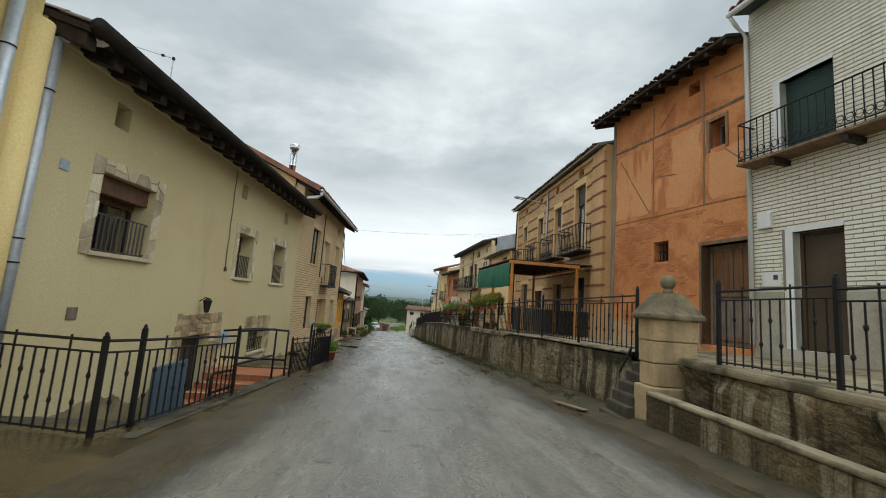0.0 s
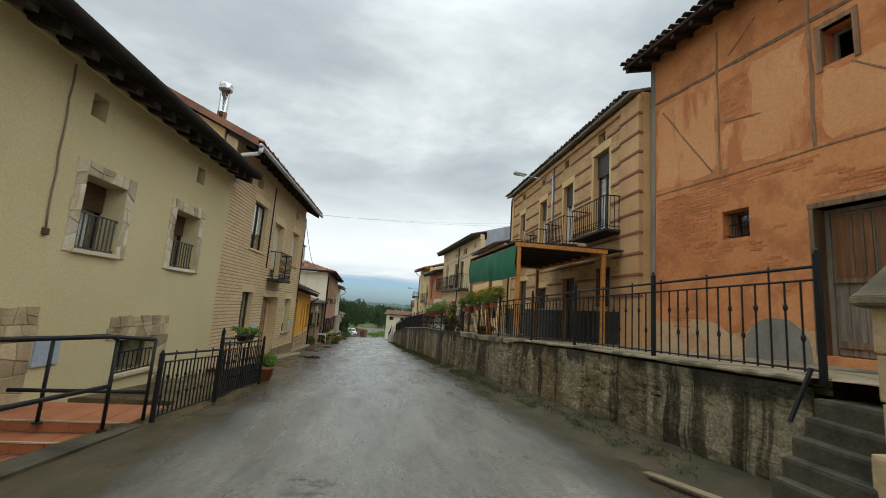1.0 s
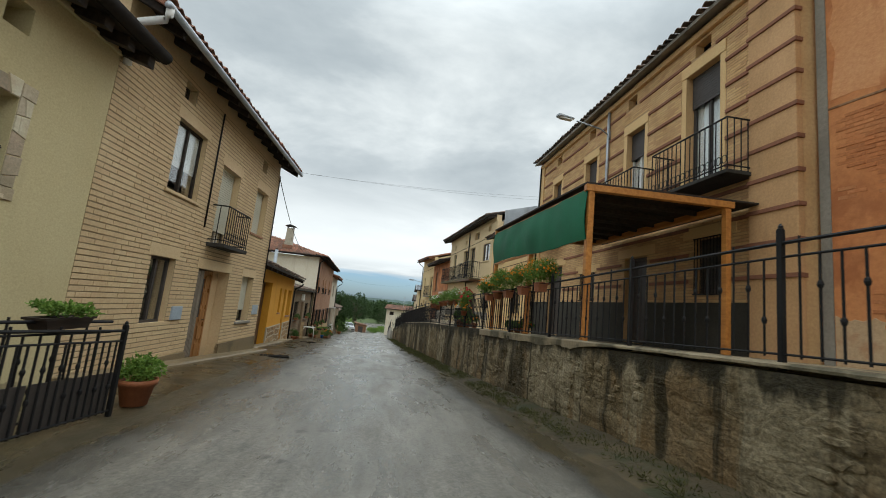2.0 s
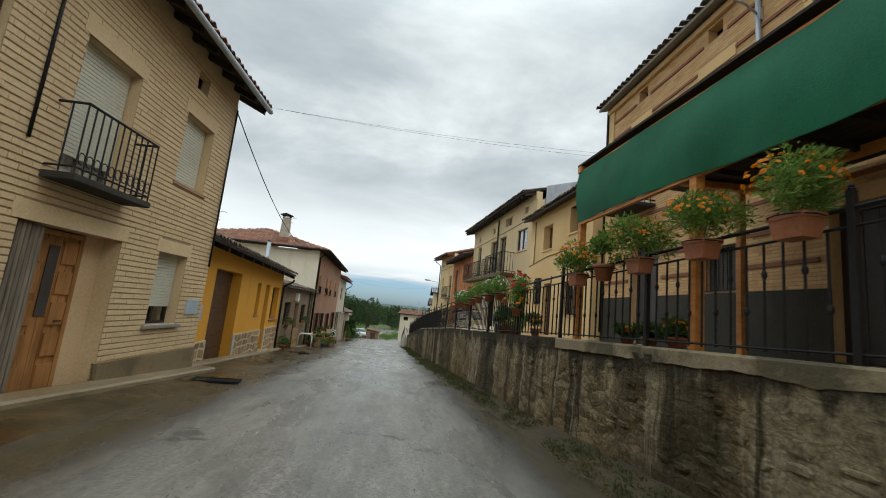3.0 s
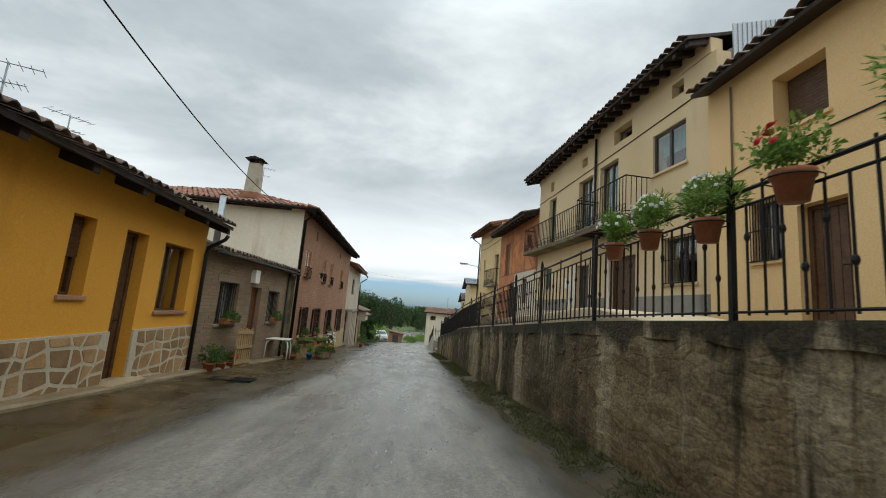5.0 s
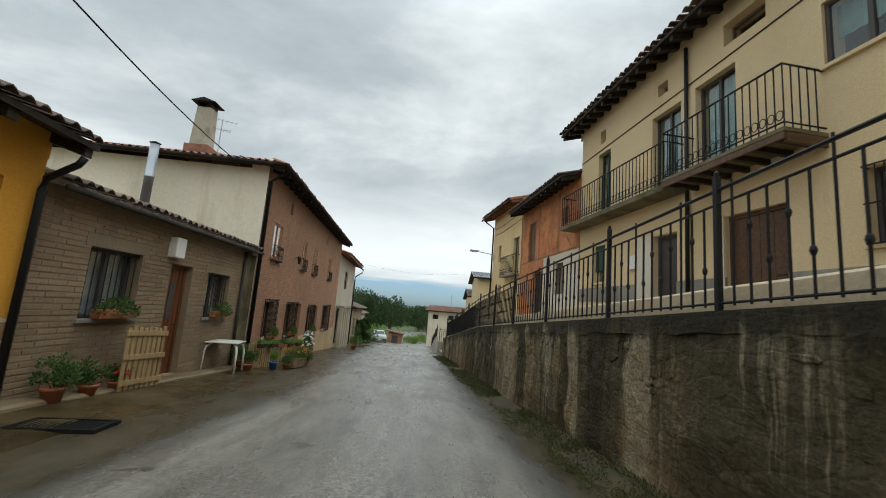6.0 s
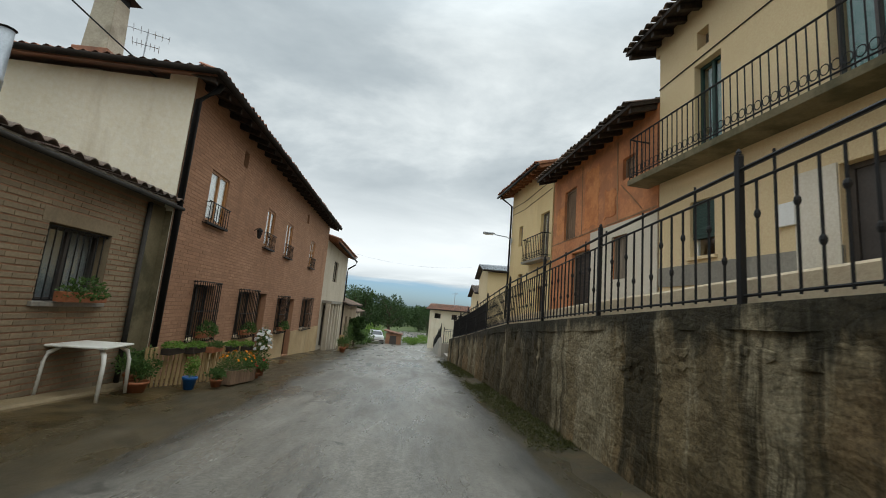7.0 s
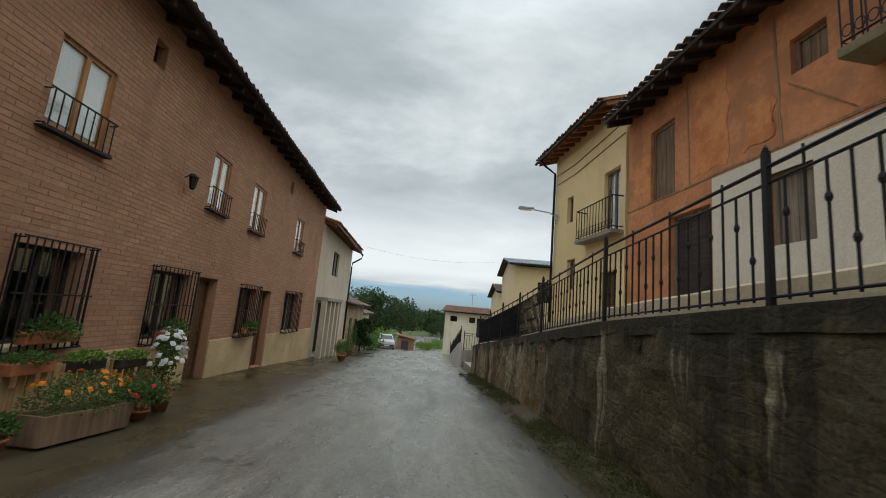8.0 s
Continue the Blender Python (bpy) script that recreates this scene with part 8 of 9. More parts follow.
for i, (y, r, h, pl, n, leaf, bl, pot, dx) in enumerate([
        (23.45, 0.12, 0.30, (0.14, 0.14, 0.15), 160, "leaf_dark", None, "zinc", 0.22), (23.08, 0.15, 0.24, (0.30, 0.30, 0.28), 520, "leaf_dark", None, "terracotta", 0.25), (22.66, 0.18, 0.30, (0.30, 0.30, 0.30), 520, "leaf_dark", None, "terracotta", 0.25), (22.30, 0.16, 0.25, (0.28, 0.28, 0.26), 520, "leaf_dark", None, "terracotta", 0.3), (22.0, 0.12, 0.16, (0.18, 0.18, 0.14), 220, "leaf", "petal_orange", "terracotta", 0.18),
        (20.95, 0.11, 0.17, (0.17, 0.17, 0.18), 260, "leaf_dark", "petal_orange", "terracotta", 0.2),
        (18.3, 0.11, 0.12, (0.16, 0.22, 0.09), 340, "leaf_dark", "petal_orange", "terracotta", 0.38), (17.85, 0.11, 0.12, (0.16, 0.24, 0.09), 340, "leaf_dark", "petal_orange", "terracotta", 0.38), (17.4, 0.13, 0.14, (0.2, 0.26, 0.12), 340, "leaf_dark", "petal_orange", "terracotta", 0.38)]):
    x, yy, g = on_rail(y, dx)
    potted((x, yy, g), r * 0.88, h * 0.9, tuple(0.86 * k for k in pl), n, leaf, 0.10, bl, 26, 0.042 if bl == "petal_red" else 0.026, pot=pot, seed=60 + i, group=GB, lift=0.75, label={"zinc": "grey metal bucket with a small green plant"}.get(pot, "terracotta pot of dark leafy plants on the wall" if not bl else "terracotta pot of leafy plants with bright flowers"))

# left side pots
potted((-2.05, 13.75, gz(13.75) + 0.045), 0.2, 0.30, (0.24, 0.24, 0.16), 380, "leaf", 0.10, seed=81, label="large terracotta pot with green plants on the pavement", lift=0.7)
potted((-2.17, 12.5, gz(12.5) + 0.93), 0.09, 0.11, (0.14, 0.32, 0.07), 300, "leaf", 0.07, seed=82, box_len=0.3, rot=radians(90), label="flower trough resting on the gate panel", pot="dark_wood", lift=0.8)
for i, (x, y, r, h, pl, n, leaf, bl, pot) in enumerate([
        (-4.0, 33.0, 0.17, 0.24, (0.28, 0.3, 0.26), 420, "leaf_dark", None, "terracotta"), (-4.0, 33.6, 0.15, 0.2, (0.24, 0.26, 0.22), 320, "leaf_dark", None, "terracotta"), (-4.0, 34.15, 0.13, 0.18, (0.2, 0.2, 0.16), 240, "leaf_dark", "petal_red", "terracotta"),
        (-3.95, 38.7, 0.18, 0.28, (0.3, 0.3, 0.3), 420, "leaf_dark", None, "terracotta"), (-3.66, 38.35, 0.20, 0.20, (0.30, 0.32, 0.24), 460, "leaf_dark", None, "terracotta"), (-3.2, 39.0, 0.14, 0.25, (0.15, 0.15, 0.24), 150, "leaf", None, "blue_plastic"),
        (-2.98, 39.5, 0.13, 0.16, (0.18, 0.18, 0.14), 220, "leaf_dark", None, "terracotta"), (-2.92, 41.15, 0.13, 0.13, (0.34, 0.40, 0.27), 620, "leaf_dark", "petal_red", "terracotta"),
        (-3.02, 41.7, 0.15, 0.26, (0.26, 0.28, 0.58), 420, "leaf_dark", "petal_white", "terracotta"), (-3.4, 54.6, 0.2, 0.3, (0.5, 0.5, 0.4), 500, "leaf_dark", None, "terracotta"), (-3.6, 56.0, 0.2, 0.3, (0.5, 0.6, 0.4), 500, "leaf_dark", None, "terracotta"), (-4.2, 60.5, 0.24, 0.35, (0.5, 0.6, 0.9), 700, "leaf_dark", None, "terracotta")]):
    potted((x, y, gz(y) + 0.05), r * 0.82, h * 0.85, tuple(0.85 * k for k in pl), n, leaf, 0.075, bl, 44 if bl == "petal_white" else 16, 0.046 if bl == "petal_white" else 0.032, pot=pot, seed=100 + i, group="potted plants before the houses", lift=0.8, label={"blue_plastic": "blue plastic bucket with a yellow-green plant"}.get(pot, "terracotta pot with bushy green plants" if not bl else "terracotta pot with bright flowering plants"))

bed = thing("planter_box", Matrix.Translation((-2.98, 40.3, gz(40.3) + 0.05)) @ Matrix.Rotation(-0.06, 4, "X") @ Matrix.Rotation(-0.08, 4, "Z"), "weathered wooden planter box full of marigolds", "planter")
for sx in (-0.16, 0.16):
    part("side_board", boxes((sx - 0.015, sx + 0.015, -0.5, 0.5, 0.0, 0.26), bevel=0.006), "old_beam", bed)
for sy in (-0.485, 0.485):
    part("end_board", boxes((-0.144, 0.144, sy - 0.015, sy + 0.015, 0.0, 0.26), bevel=0.006), "old_beam", bed)
part("soil", boxes((-0.143, 0.143, -0.468, 0.468, 0.01, 0.22)), "verge", bed)
mesh_part("foliage", mesh_from("foliage", leaves(random.Random(71), 1500, (0, 0, 0.38), (0.28, 0.56, 0.22), 0.05, 0.05, 0.0, 0.5), "leaf_dark"), bed)
add_blooms(bed, random.Random(72), 34, (0, 0, 0.40), (0.28, 0.55, 0.22), 0.034, "petal_orange")

# window boxes on the grey and brown brick houses
for i, (x, y, z, L) in enumerate([(-4.18, 34.1, -0.93, 0.8), (-4.16, 37.6, -0.98, 0.75), (-4.05, 41.0, -1.68, 0.7), (-4.2, 43.6, -1.78, 0.8), (-4.35, 47.1, -1.86, 0.8)]):
    t = thing("window_box", Matrix.Translation((x, y, z)), "window sill trough with trailing green plants", "planter", "window boxes")
    part("trough", boxes((-0.08, 0.08, -L / 2, L / 2, 0.0, 0.14), bevel=0.012), "terracotta", t)
    mesh_part("foliage", mesh_from("foliage", leaves(random.Random(i), 480, (0.03, 0, 0.2), (0.15, L * 0.55, 0.14), 0.06, 0.1), "leaf_dark"), t)

# ---------------- garden furniture and pickets ----------------
def table():
    t = thing("garden_table", Matrix.Translation((-3.98, 37.72, gz(37.75) + 0.05)) @ Matrix.Rotation(radians(8), 4, "Z"), "white plastic garden table on wet pavement", "table")
    part("tabletop", boxes((-0.38, 0.38, -0.36, 0.36, 0.70, 0.73), bevel=0.02), "plastic_white", t)
    for sx in (-1, 1):
        for sy in (-1, 1):
            bm = bmesh.new()
            tube(bm, [(sx * 0.37, sy * 0.35, 0.0), (sx * 0.36, sy * 0.32, 0.5), (sx * 0.33, sy * 0.29, 0.62), (sx * 0.24, sy * 0.22, 0.69)], [0.024, 0.028, 0.032, 0.02], 8)
            smooth(part("leg", bm, "plastic_white", t))


table()


def picket_fence(p0, p1, hgt, step, label, rails=(0.25, 0.62), w=0.035):
    d = Vector((p1[0] - p0[0], p1[1] - p0[1], p1[2] - p0[2]))
    t = thing("picket_fence", Matrix.Translation(p0), label, "fence", "wooden picket fences")
    n = max(2, int(d.length / step))
    ang = math.atan2(d.y, d.x)
    bm = boxes((-w, w, -0.01, 0.01, 0.0, hgt), bevel=0.006)
    me = shared("slat", bm, "fence_wood")
    rng = random.Random(int(p0[1] * 10))
    for i in range(n + 1):
        f = i / n
        mesh_part("slat", me, t, Matrix.Translation((d.x * f, d.y * f, d.z * f + rng.uniform(-.01, .015))) @ Matrix.Rotation(ang, 4, "Z") @ Matrix.Rotation(rng.uniform(-.03, .03), 4, "Y"))
    for r in rails:
        bm = boxes((0, math.hypot(d.x, d.y), 0.011, 0.03, r * hgt - 0.025, r * hgt + 0.025), bevel=0.004)
        o = part("rail", bm, "fence_wood", t)
        o.matrix_basis = Matrix.Rotation(ang, 4, "Z") @ Matrix.Rotation(-math.atan2(d.z, math.hypot(d.x, d.y)), 4, "Y")
    return t




def pallet_gate():
    t = thing("pallet_gate", Matrix.Translation((-3.86, 34.0, gz(34.0) + 0.06)) @ Matrix.Rotation(radians(91), 4, "Z"), "pale wooden pallet standing as a gate by the door", "pallet")
    for i in range(8):
        z = -0.0617 * i * 0.135
        part("slat", boxes((i * 0.135, i * 0.135 + 0.085, -0.01, 0.012, z, z + 0.98 + 0.02 * ((i * 5) % 3)), bevel=0.005), "fence_wood", t)
    for z in (0.08, 0.48, 0.86):
        bm = boxes((-0.03, 1.06, -0.035, -0.012, z, z + 0.085), bevel=0.006)
        for v in bm.verts:
            v.co.z -= 0.0617 * v.co.x
        part("board", bm, "fence_wood", t)


pallet_gate()
picket_fence((-3.75, 38.6, gz(38.6) + 0.05), (-3.35, 40.4, gz(40.4) + 0.05), 0.66, 0.098, "pale wooden picket fence behind flower pots", w=0.031)
picket_fence((-3.35, 40.4, gz(40.4) + 0.05), (-3.2, 42.0, gz(42) + 0.05), 0.66, 0.098, "pale wooden picket fence behind flower pots", w=0.031)
picket_fence((-3.8, 55.5, gz(55.5) + 0.05), (-3.9, 57.5, gz(57.5) + 0.05), 0.9, 0.16, "pale wooden picket fence by the white house")
for i, y in enumerate((38.9, 39.5, 40.1, 40.7, 41.3)):
    t = thing("window_box", Matrix.Translation((-3.5 + 0.06 * i, y, gz(y) + 0.62)), "planter trough with low green plants on the picket fence", "planter", "fence planters")
    part("trough", boxes((-0.08, 0.08, -0.22, 0.22, 0.0, 0.11), bevel=0.012), "terracotta" if i == 2 else "dark_wood", t)
    mesh_part("foliage", mesh_from("foliage", leaves(random.Random(40 + i), 460, (0, 0, 0.14), (0.14, 0.24, 0.06), 0.04), "leaf_dark" if i == 2 else "leaf"), t)

# ---------------- chimneys, aerials, lamps, cables ----------------
def flue(at, r, h, label, cap=True):
    t = thing("flue_pipe", Matrix.Translation(at), label, "chimney")
    bm = bmesh.new(); lathe(bm, [(r, 0), (r, h * 0.5), (r * 1.06, h * 0.5), (r * 1.06, h * 0.53), (r, h * 0.53), (r, h)], 16)
    smooth(part("pipe", bm, "steel" if cap else "zinc", t))
    if cap:
        bm = bmesh.new(); lathe(bm, [(r * 1.45, h + 0.0), (r * 1.5, h + 0.02), (r * 1.5, h + 0.15), (r * 1.42, h + 0.17), (0.01, h + 0.18)], 20)
        smooth(part("cowl", bm, "steel", t))
        bm = bmesh.new()
        for k in range(4):
            a = k * 1.571
            tube(bm, [(r * math.cos(a), r * math.sin(a), h - 0.03), (1.5 * r * math.cos(a), 1.5 * r * math.sin(a), h + 0.1)], 0.008, 4)
        part("strut", bm, "steel", t)
    else:
        bm = bmesh.new(); lathe(bm, [(r * 0.5, h), (r * 0.5, h + 0.03), (r * 1.25, h + 0.03), (0.01, h + 0.09)], 16)
        smooth(part("cap", bm, "iron", t, "dark conical cap"))


flue((-4.25, 14.95, 5.1), 0.115, 1.30, "shiny stainless steel flue with a cowl on the roof")
flue((-7.0, 38.4, 1.6), 0.115, 1.92, "plain galvanised stove flue beside the cream wall", False)


def chimney():
    t = thing("chimney", Matrix.Translation((-6.62, 39.9, 3.6)), "cream rendered chimney with a dark steel hood", "chimney")
    bm = boxes((-0.28, 0.28, -0.25, 0.25, 0.0, 1.75))
    for v in bm.verts:
        if v.co.z > 1:
            v.co.x *= 0.8; v.co.y *= 0.8
    bmesh.ops.bevel(bm, geom=bm.edges[:], offset=0.012, segments=2, affect="EDGES")
    part("shaft", bm, "pale_cement", t)
    part("base_flashing", boxes((-0.36, 0.36, -0.33, 0.33, 0.2, 0.48), bevel=0.02), "tile", t)
    for sx in (-1, 1):
        part("leg", boxes((sx * 0.2 - 0.02, sx * 0.2 + 0.02, -0.18, 0.18, 1.75, 1.92)), "iron", t)
    bm = bmesh.new()
    a = [bm.verts.new(p) for p in ((-0.38, -0.33, 1.9), (0.38, -0.33, 1.9), (0.38, 0.33, 1.9), (-0.38, 0.33, 1.9), (0, -0.33, 2.02), (0, 0.33, 2.02))]
    for q in ((0, 1, 4), (2, 3, 5), (1, 2, 5, 4), (3, 0, 4, 5), (0, 3, 2, 1)):
        bm.faces.new([a[i] for i in q])
    part("hood", bm, "iron", t)


chimney()


def aerial(at, h, label, n=7, heading=0.6):
    t = thing("tv_aerial", Matrix.Translation(at) @ Matrix.Rotation(heading, 4, "Z"), label, "aerial", "roof aerials")
    bm = bmesh.new(); tube(bm, [(0, 0, 0), (0, 0, h)], 0.016, 5)
    part("mast", bm, "zinc", t)
    for zz, L in ((h - 0.05, 0.9), (h - 0.4, 0.55)):
        bm = bmesh.new(); tube(bm, [(-L * 0.5, 0, zz), (L * 0.5, 0, zz + 0.06)], 0.011, 4)
        part("boom", bm, "zinc", t)
        bm = bmesh.new()
        for i in range(n):
            x = -L * 0.5 + L * i / (n - 1)
            tube(bm, [(x, -0.2, zz + 0.03), (x, 0.2, zz + 0.03)], 0.006, 4)
        part("elements", bm, "zinc", t)


mast = thing("tv_mast", Matrix.Translation((-8.9, 15.0, 6.0)), "thin aerial mast with one bare arm above the cream house", "aerial", "roof aerials")
bm = bmesh.new(); tube(bm, [(0, 0, 0), (0, 0, 3.4)], 0.018, 6)
part("pole", bm, "zinc", mast)
bm = bmesh.new(); tube(bm, [(0.05, 0.02, 3.33), (-1.15, -0.5, 3.36)], 0.012, 5)
part("arm", bm, "zinc", mast)
part("clamp", boxes((-0.04, 0.04, -0.04, 0.04, 3.28, 3.38), (-0.34, -0.25, -0.17, -0.10, 3.30, 3.38), bevel=0.01), "iron", mast)
aerial((-6.5, 29.6, 2.5), 0.95, "television aerial above the ochre house")
aerial((-8.0, 32.6, 2.6), 1.2, "television aerial above the ochre house", 6, 1.2)
aerial((-6.9, 41.4, 4.2), 1.5, "television aerial above the brick house")


def street_lamp(wall_pt, head_pt, label):
    w, hd = Vector(wall_pt), Vector(head_pt)
    t = thing("street_lamp", Matrix.Translation(w), label, "street lamp", "wall-mounted street lamps")
    d = hd - w
    bm = bmesh.new(); tube(bm, [(0, 0, -0.1), (d.x * 0.2, d.y * 0.2, d.z * 0.3), tuple(d * 0.75)], 0.022, 6)
    smooth(part("arm", bm, "zinc", t))
    bm = boxes((-0.28, 0.28, -0.10, 0.10, -0.05, 0.05))
    for v in bm.verts:
        if v.co.x < 0:
            v.co.y *= 0.6; v.co.z *= 0.6
    bmesh.ops.bevel(bm, geom=bm.edges[:], offset=0.025, segments=3, affect="EDGES")
    hd_o = part("head", bm, "zinc", t)
    hd_o.matrix_basis = Matrix.Translation(d) @ Matrix.Rotation(math.atan2(d.y, d.x), 4, "Z")
    part("glass_bowl", boxes((-0.2, 0.2, -0.07, 0.07, -0.075, -0.045), bevel=0.012), "plastic_white", hd_o)
    part("wall_plate", boxes((-0.03, 0.03, -0.06, 0.06, -0.22, 0.02), bevel=0.005), "zinc", t)


street_lamp((6.9, 19.3, 6.45), (5.42, 19.12, 6.6), "grey street lamp on an arm from the brick house")
street_lamp((4.55, 50.2, 2.95), (3.5, 50.32, 3.13), "grey street lamp on an arm from the cream house")


def lantern(m, label):
    t = thing("wall_lantern", m, label, "lantern", "wall lanterns")
    bm = bmesh.new(); tube(bm, [(0, 0, 0.05), (0, -0.12, 0.14), (0, -0.17, 0.12)], 0.01, 5)
    part("bracket", bm, "iron", t)
    bm = bmesh.new(); lathe(bm, [(0.02, 0.14), (0.09, 0.08), (0.095, 0.07), (0.06, 0.07)], 8, (0, -0.17, 0))
    part("hood", bm, "iron", t)
    bm = bmesh.new(); lathe(bm, [(0.03, -0.16), (0.045, -0.14), (0.03, -0.13)], 8, (0, -0.17, 0))
    part("foot", bm, "iron", t)
    for k in range(6):
        a = k * 1.0472
        bm = bmesh.new(); tube(bm, [(0.04 * math.cos(a), -0.17 + 0.04 * math.sin(a), -0.14), (0.075 * math.cos(a), -0.17 + 0.075 * math.sin(a), 0.07)], 0.006, 4)
        part("bar", bm, "iron", t)
    bm = bmesh.new(); lathe(bm, [(0.036, -0.135), (0.068, 0.068)], 6, (0, -0.17, 0))
    part("glass", bm, "dark_cement", t)


lantern(facade((-4.21, 5), (-3.67, 14)) @ Matrix.Translation((3.81, 0, 0.88)), "black wrought-iron wall lantern above a stone lintel")
lantern(facade((-4.19, 40), (-4.77, 53)) @ Matrix.Translation((3.35, 0, 1.1)), "black wrought-iron wall lantern on brown brick")


def cable(a, b, sag, label, r=0.009):
    a, b = Vector(a), Vector(b)
    bm = bmesh.new()
    tube(bm, [a.lerp(b, i / 24) - Vector((0, 0, sag * 4 * (i / 24) * (1 - i / 24))) for i in range(25)], r, 5)
    ob = part("cable", bm, "wire", None)
    ob["kind"] = ""
    return tagged(ob, label, "cable", "overhead cables")


cable((-3.3, 22.75, 4.62), (-5.1, 39.5, 3.5), 0.62, "black overhead cable between two roofs", 0.014)
cable((-3.0, 22.8, 4.85), (6.95, 24.9, 5.85), 0.12, "thin grey cable across the street", 0.003)
cable((-3.0, 22.9, 4.9), (6.95, 24.85, 5.7), 0.12, "thin grey cable across the street", 0.003)
cable((-4.2, 4.6, 4.35), (-3.4, 1.0, 4.6), 0.05, "black overhead cable at the near eave", 0.014)
cable((-4.6, 62, 3.0), (4.6, 66, 3.2), 0.4, "thin cable across the far end of the street", 0.004)

FA = facade((-4.21, 5), (-3.67, 14))
def near_downpipe(u, y, top, r, rings):
    bm = bmesh.new(); tube(bm, [(u, y, top), (u, y, -0.8)], r, 14)
    ob = part("downpipe", bm, "zinc", None); smooth(ob)
    ob.matrix_basis = FA
    tagged(ob, "grey zinc downpipe with dark joint rings", "downpipe", "near downpipes")
    for z in rings:
        bm = bmesh.new(); lathe(bm, [(r, 0), (r + 0.007, 0.002), (r + 0.007, 0.016), (r, 0.018)], 14, (u, y, z))
        part("joint_ring", bm, "iron", ob)
    for z in rings[:1]:
        bm = bmesh.new(); tube(bm, [(u, y, z + 0.05), (u, 0.02, z + 0.05)], 0.012, 5)
        part("bracket", bm, "iron", ob)
    return ob


near_downpipe(-0.75, -0.19, 4.5, 0.06, (3.47, 1.7))
elbow = near_downpipe(-0.17, -0.09, 3.93, 0.062, (3.3, 1.61, 1.35))
bm = bmesh.new(); tube(bm, [(-0.17, -0.09, 3.90), (-0.16, -0.12, 3.97), (-0.12, -0.20, 4.0), (-0.03, -0.46, 4.03), (-0.02, -0.53, 4.07), (-0.02, -0.55, 4.16)], 0.066, 14)
smooth(part("elbow", bm, "white_paint", elbow, "white plastic elbow up to the gutter"))

# things in the sunken yard of the cream house
tp = part("blue_sheet", boxes((1.75, 2.6, -0.62, -0.55, -0.95, 0.0), bevel=0.01), "blue_tarp", None)
tp.matrix_basis = FA
tagged(tp, "faded blue board leaning in the sunken yard", "board")
yd = part("yard_floor", boxes((-0.2, 3.9, -1.55, -0.02, -1.4, -1.05)), "pavement", None)
yd.matrix_basis = FA
tagged(yd, "sunken concrete yard in front of the cream house", "yard", "", "structure")

# drain covers
for x, y, a in ((-2.33, 21.8, 0.2), (-3.0, 32.0, 0.15)):
    t = thing("drain_grate", Matrix.Translation((x, y, gz(y) + 0.048)) @ Matrix.Rotation(radians(-3.5), 4, "X") @ Matrix.Rotation(a, 4, "Z"), "black iron drain grate set in the pavement", "drain", "street drains")
    part("frame", boxes((-0.42, 0.42, -0.26, -0.22, -0.05, 0.012), (-0.42, 0.42, 0.22, 0.26, -0.05, 0.012), (-0.42, -0.38, -0.22, 0.22, -0.05, 0.012), (0.38, 0.42, -0.22, 0.22, -0.05, 0.012)), "drain_iron", t)
    part("well", boxes((-0.38, 0.38, -0.22, 0.22, -0.05, -0.004)), "drain_iron", t)
    me = shared("grate_bar", boxes((-0.012, 0.012, -0.22, 0.22, -0.012, 0.004)), "drain_iron")
    for i in range(14):
        mesh_part("grate_bar", me, t, Matrix.Translation((-0.35 + i * 0.054, 0, 0)))

# ---------------- weeds along the wall foot ----------------
def weeds():
    rng = random.Random(77)
    vs, fs = [], []
    for i in range(2000):
        y = rng.uniform(6.5, 53)
        if noise.noise((0, y * 0.35, 9)) < -0.22:
            continue
        x = lerp_row(WALL_X, y) - 0.03 - 0.62 * rng.random() ** 2.2
        v, f = leaves(rng, rng.randint(20, 60), (x, y, gz(y) + 0.07), (0.08, 0.17, rng.uniform(0.02, 0.05)), 0.055, 0, 0.0, 0.3)
        k = len(vs); vs += v; fs += [tuple(a + k for a in q) for q in f]
    me = mesh_from("weeds", (vs, fs), "weed")
    ob = new("weeds", me)
    tagged(ob, "low green weeds and moss along the wall foot", "weeds", "", "stuff")


weeds()

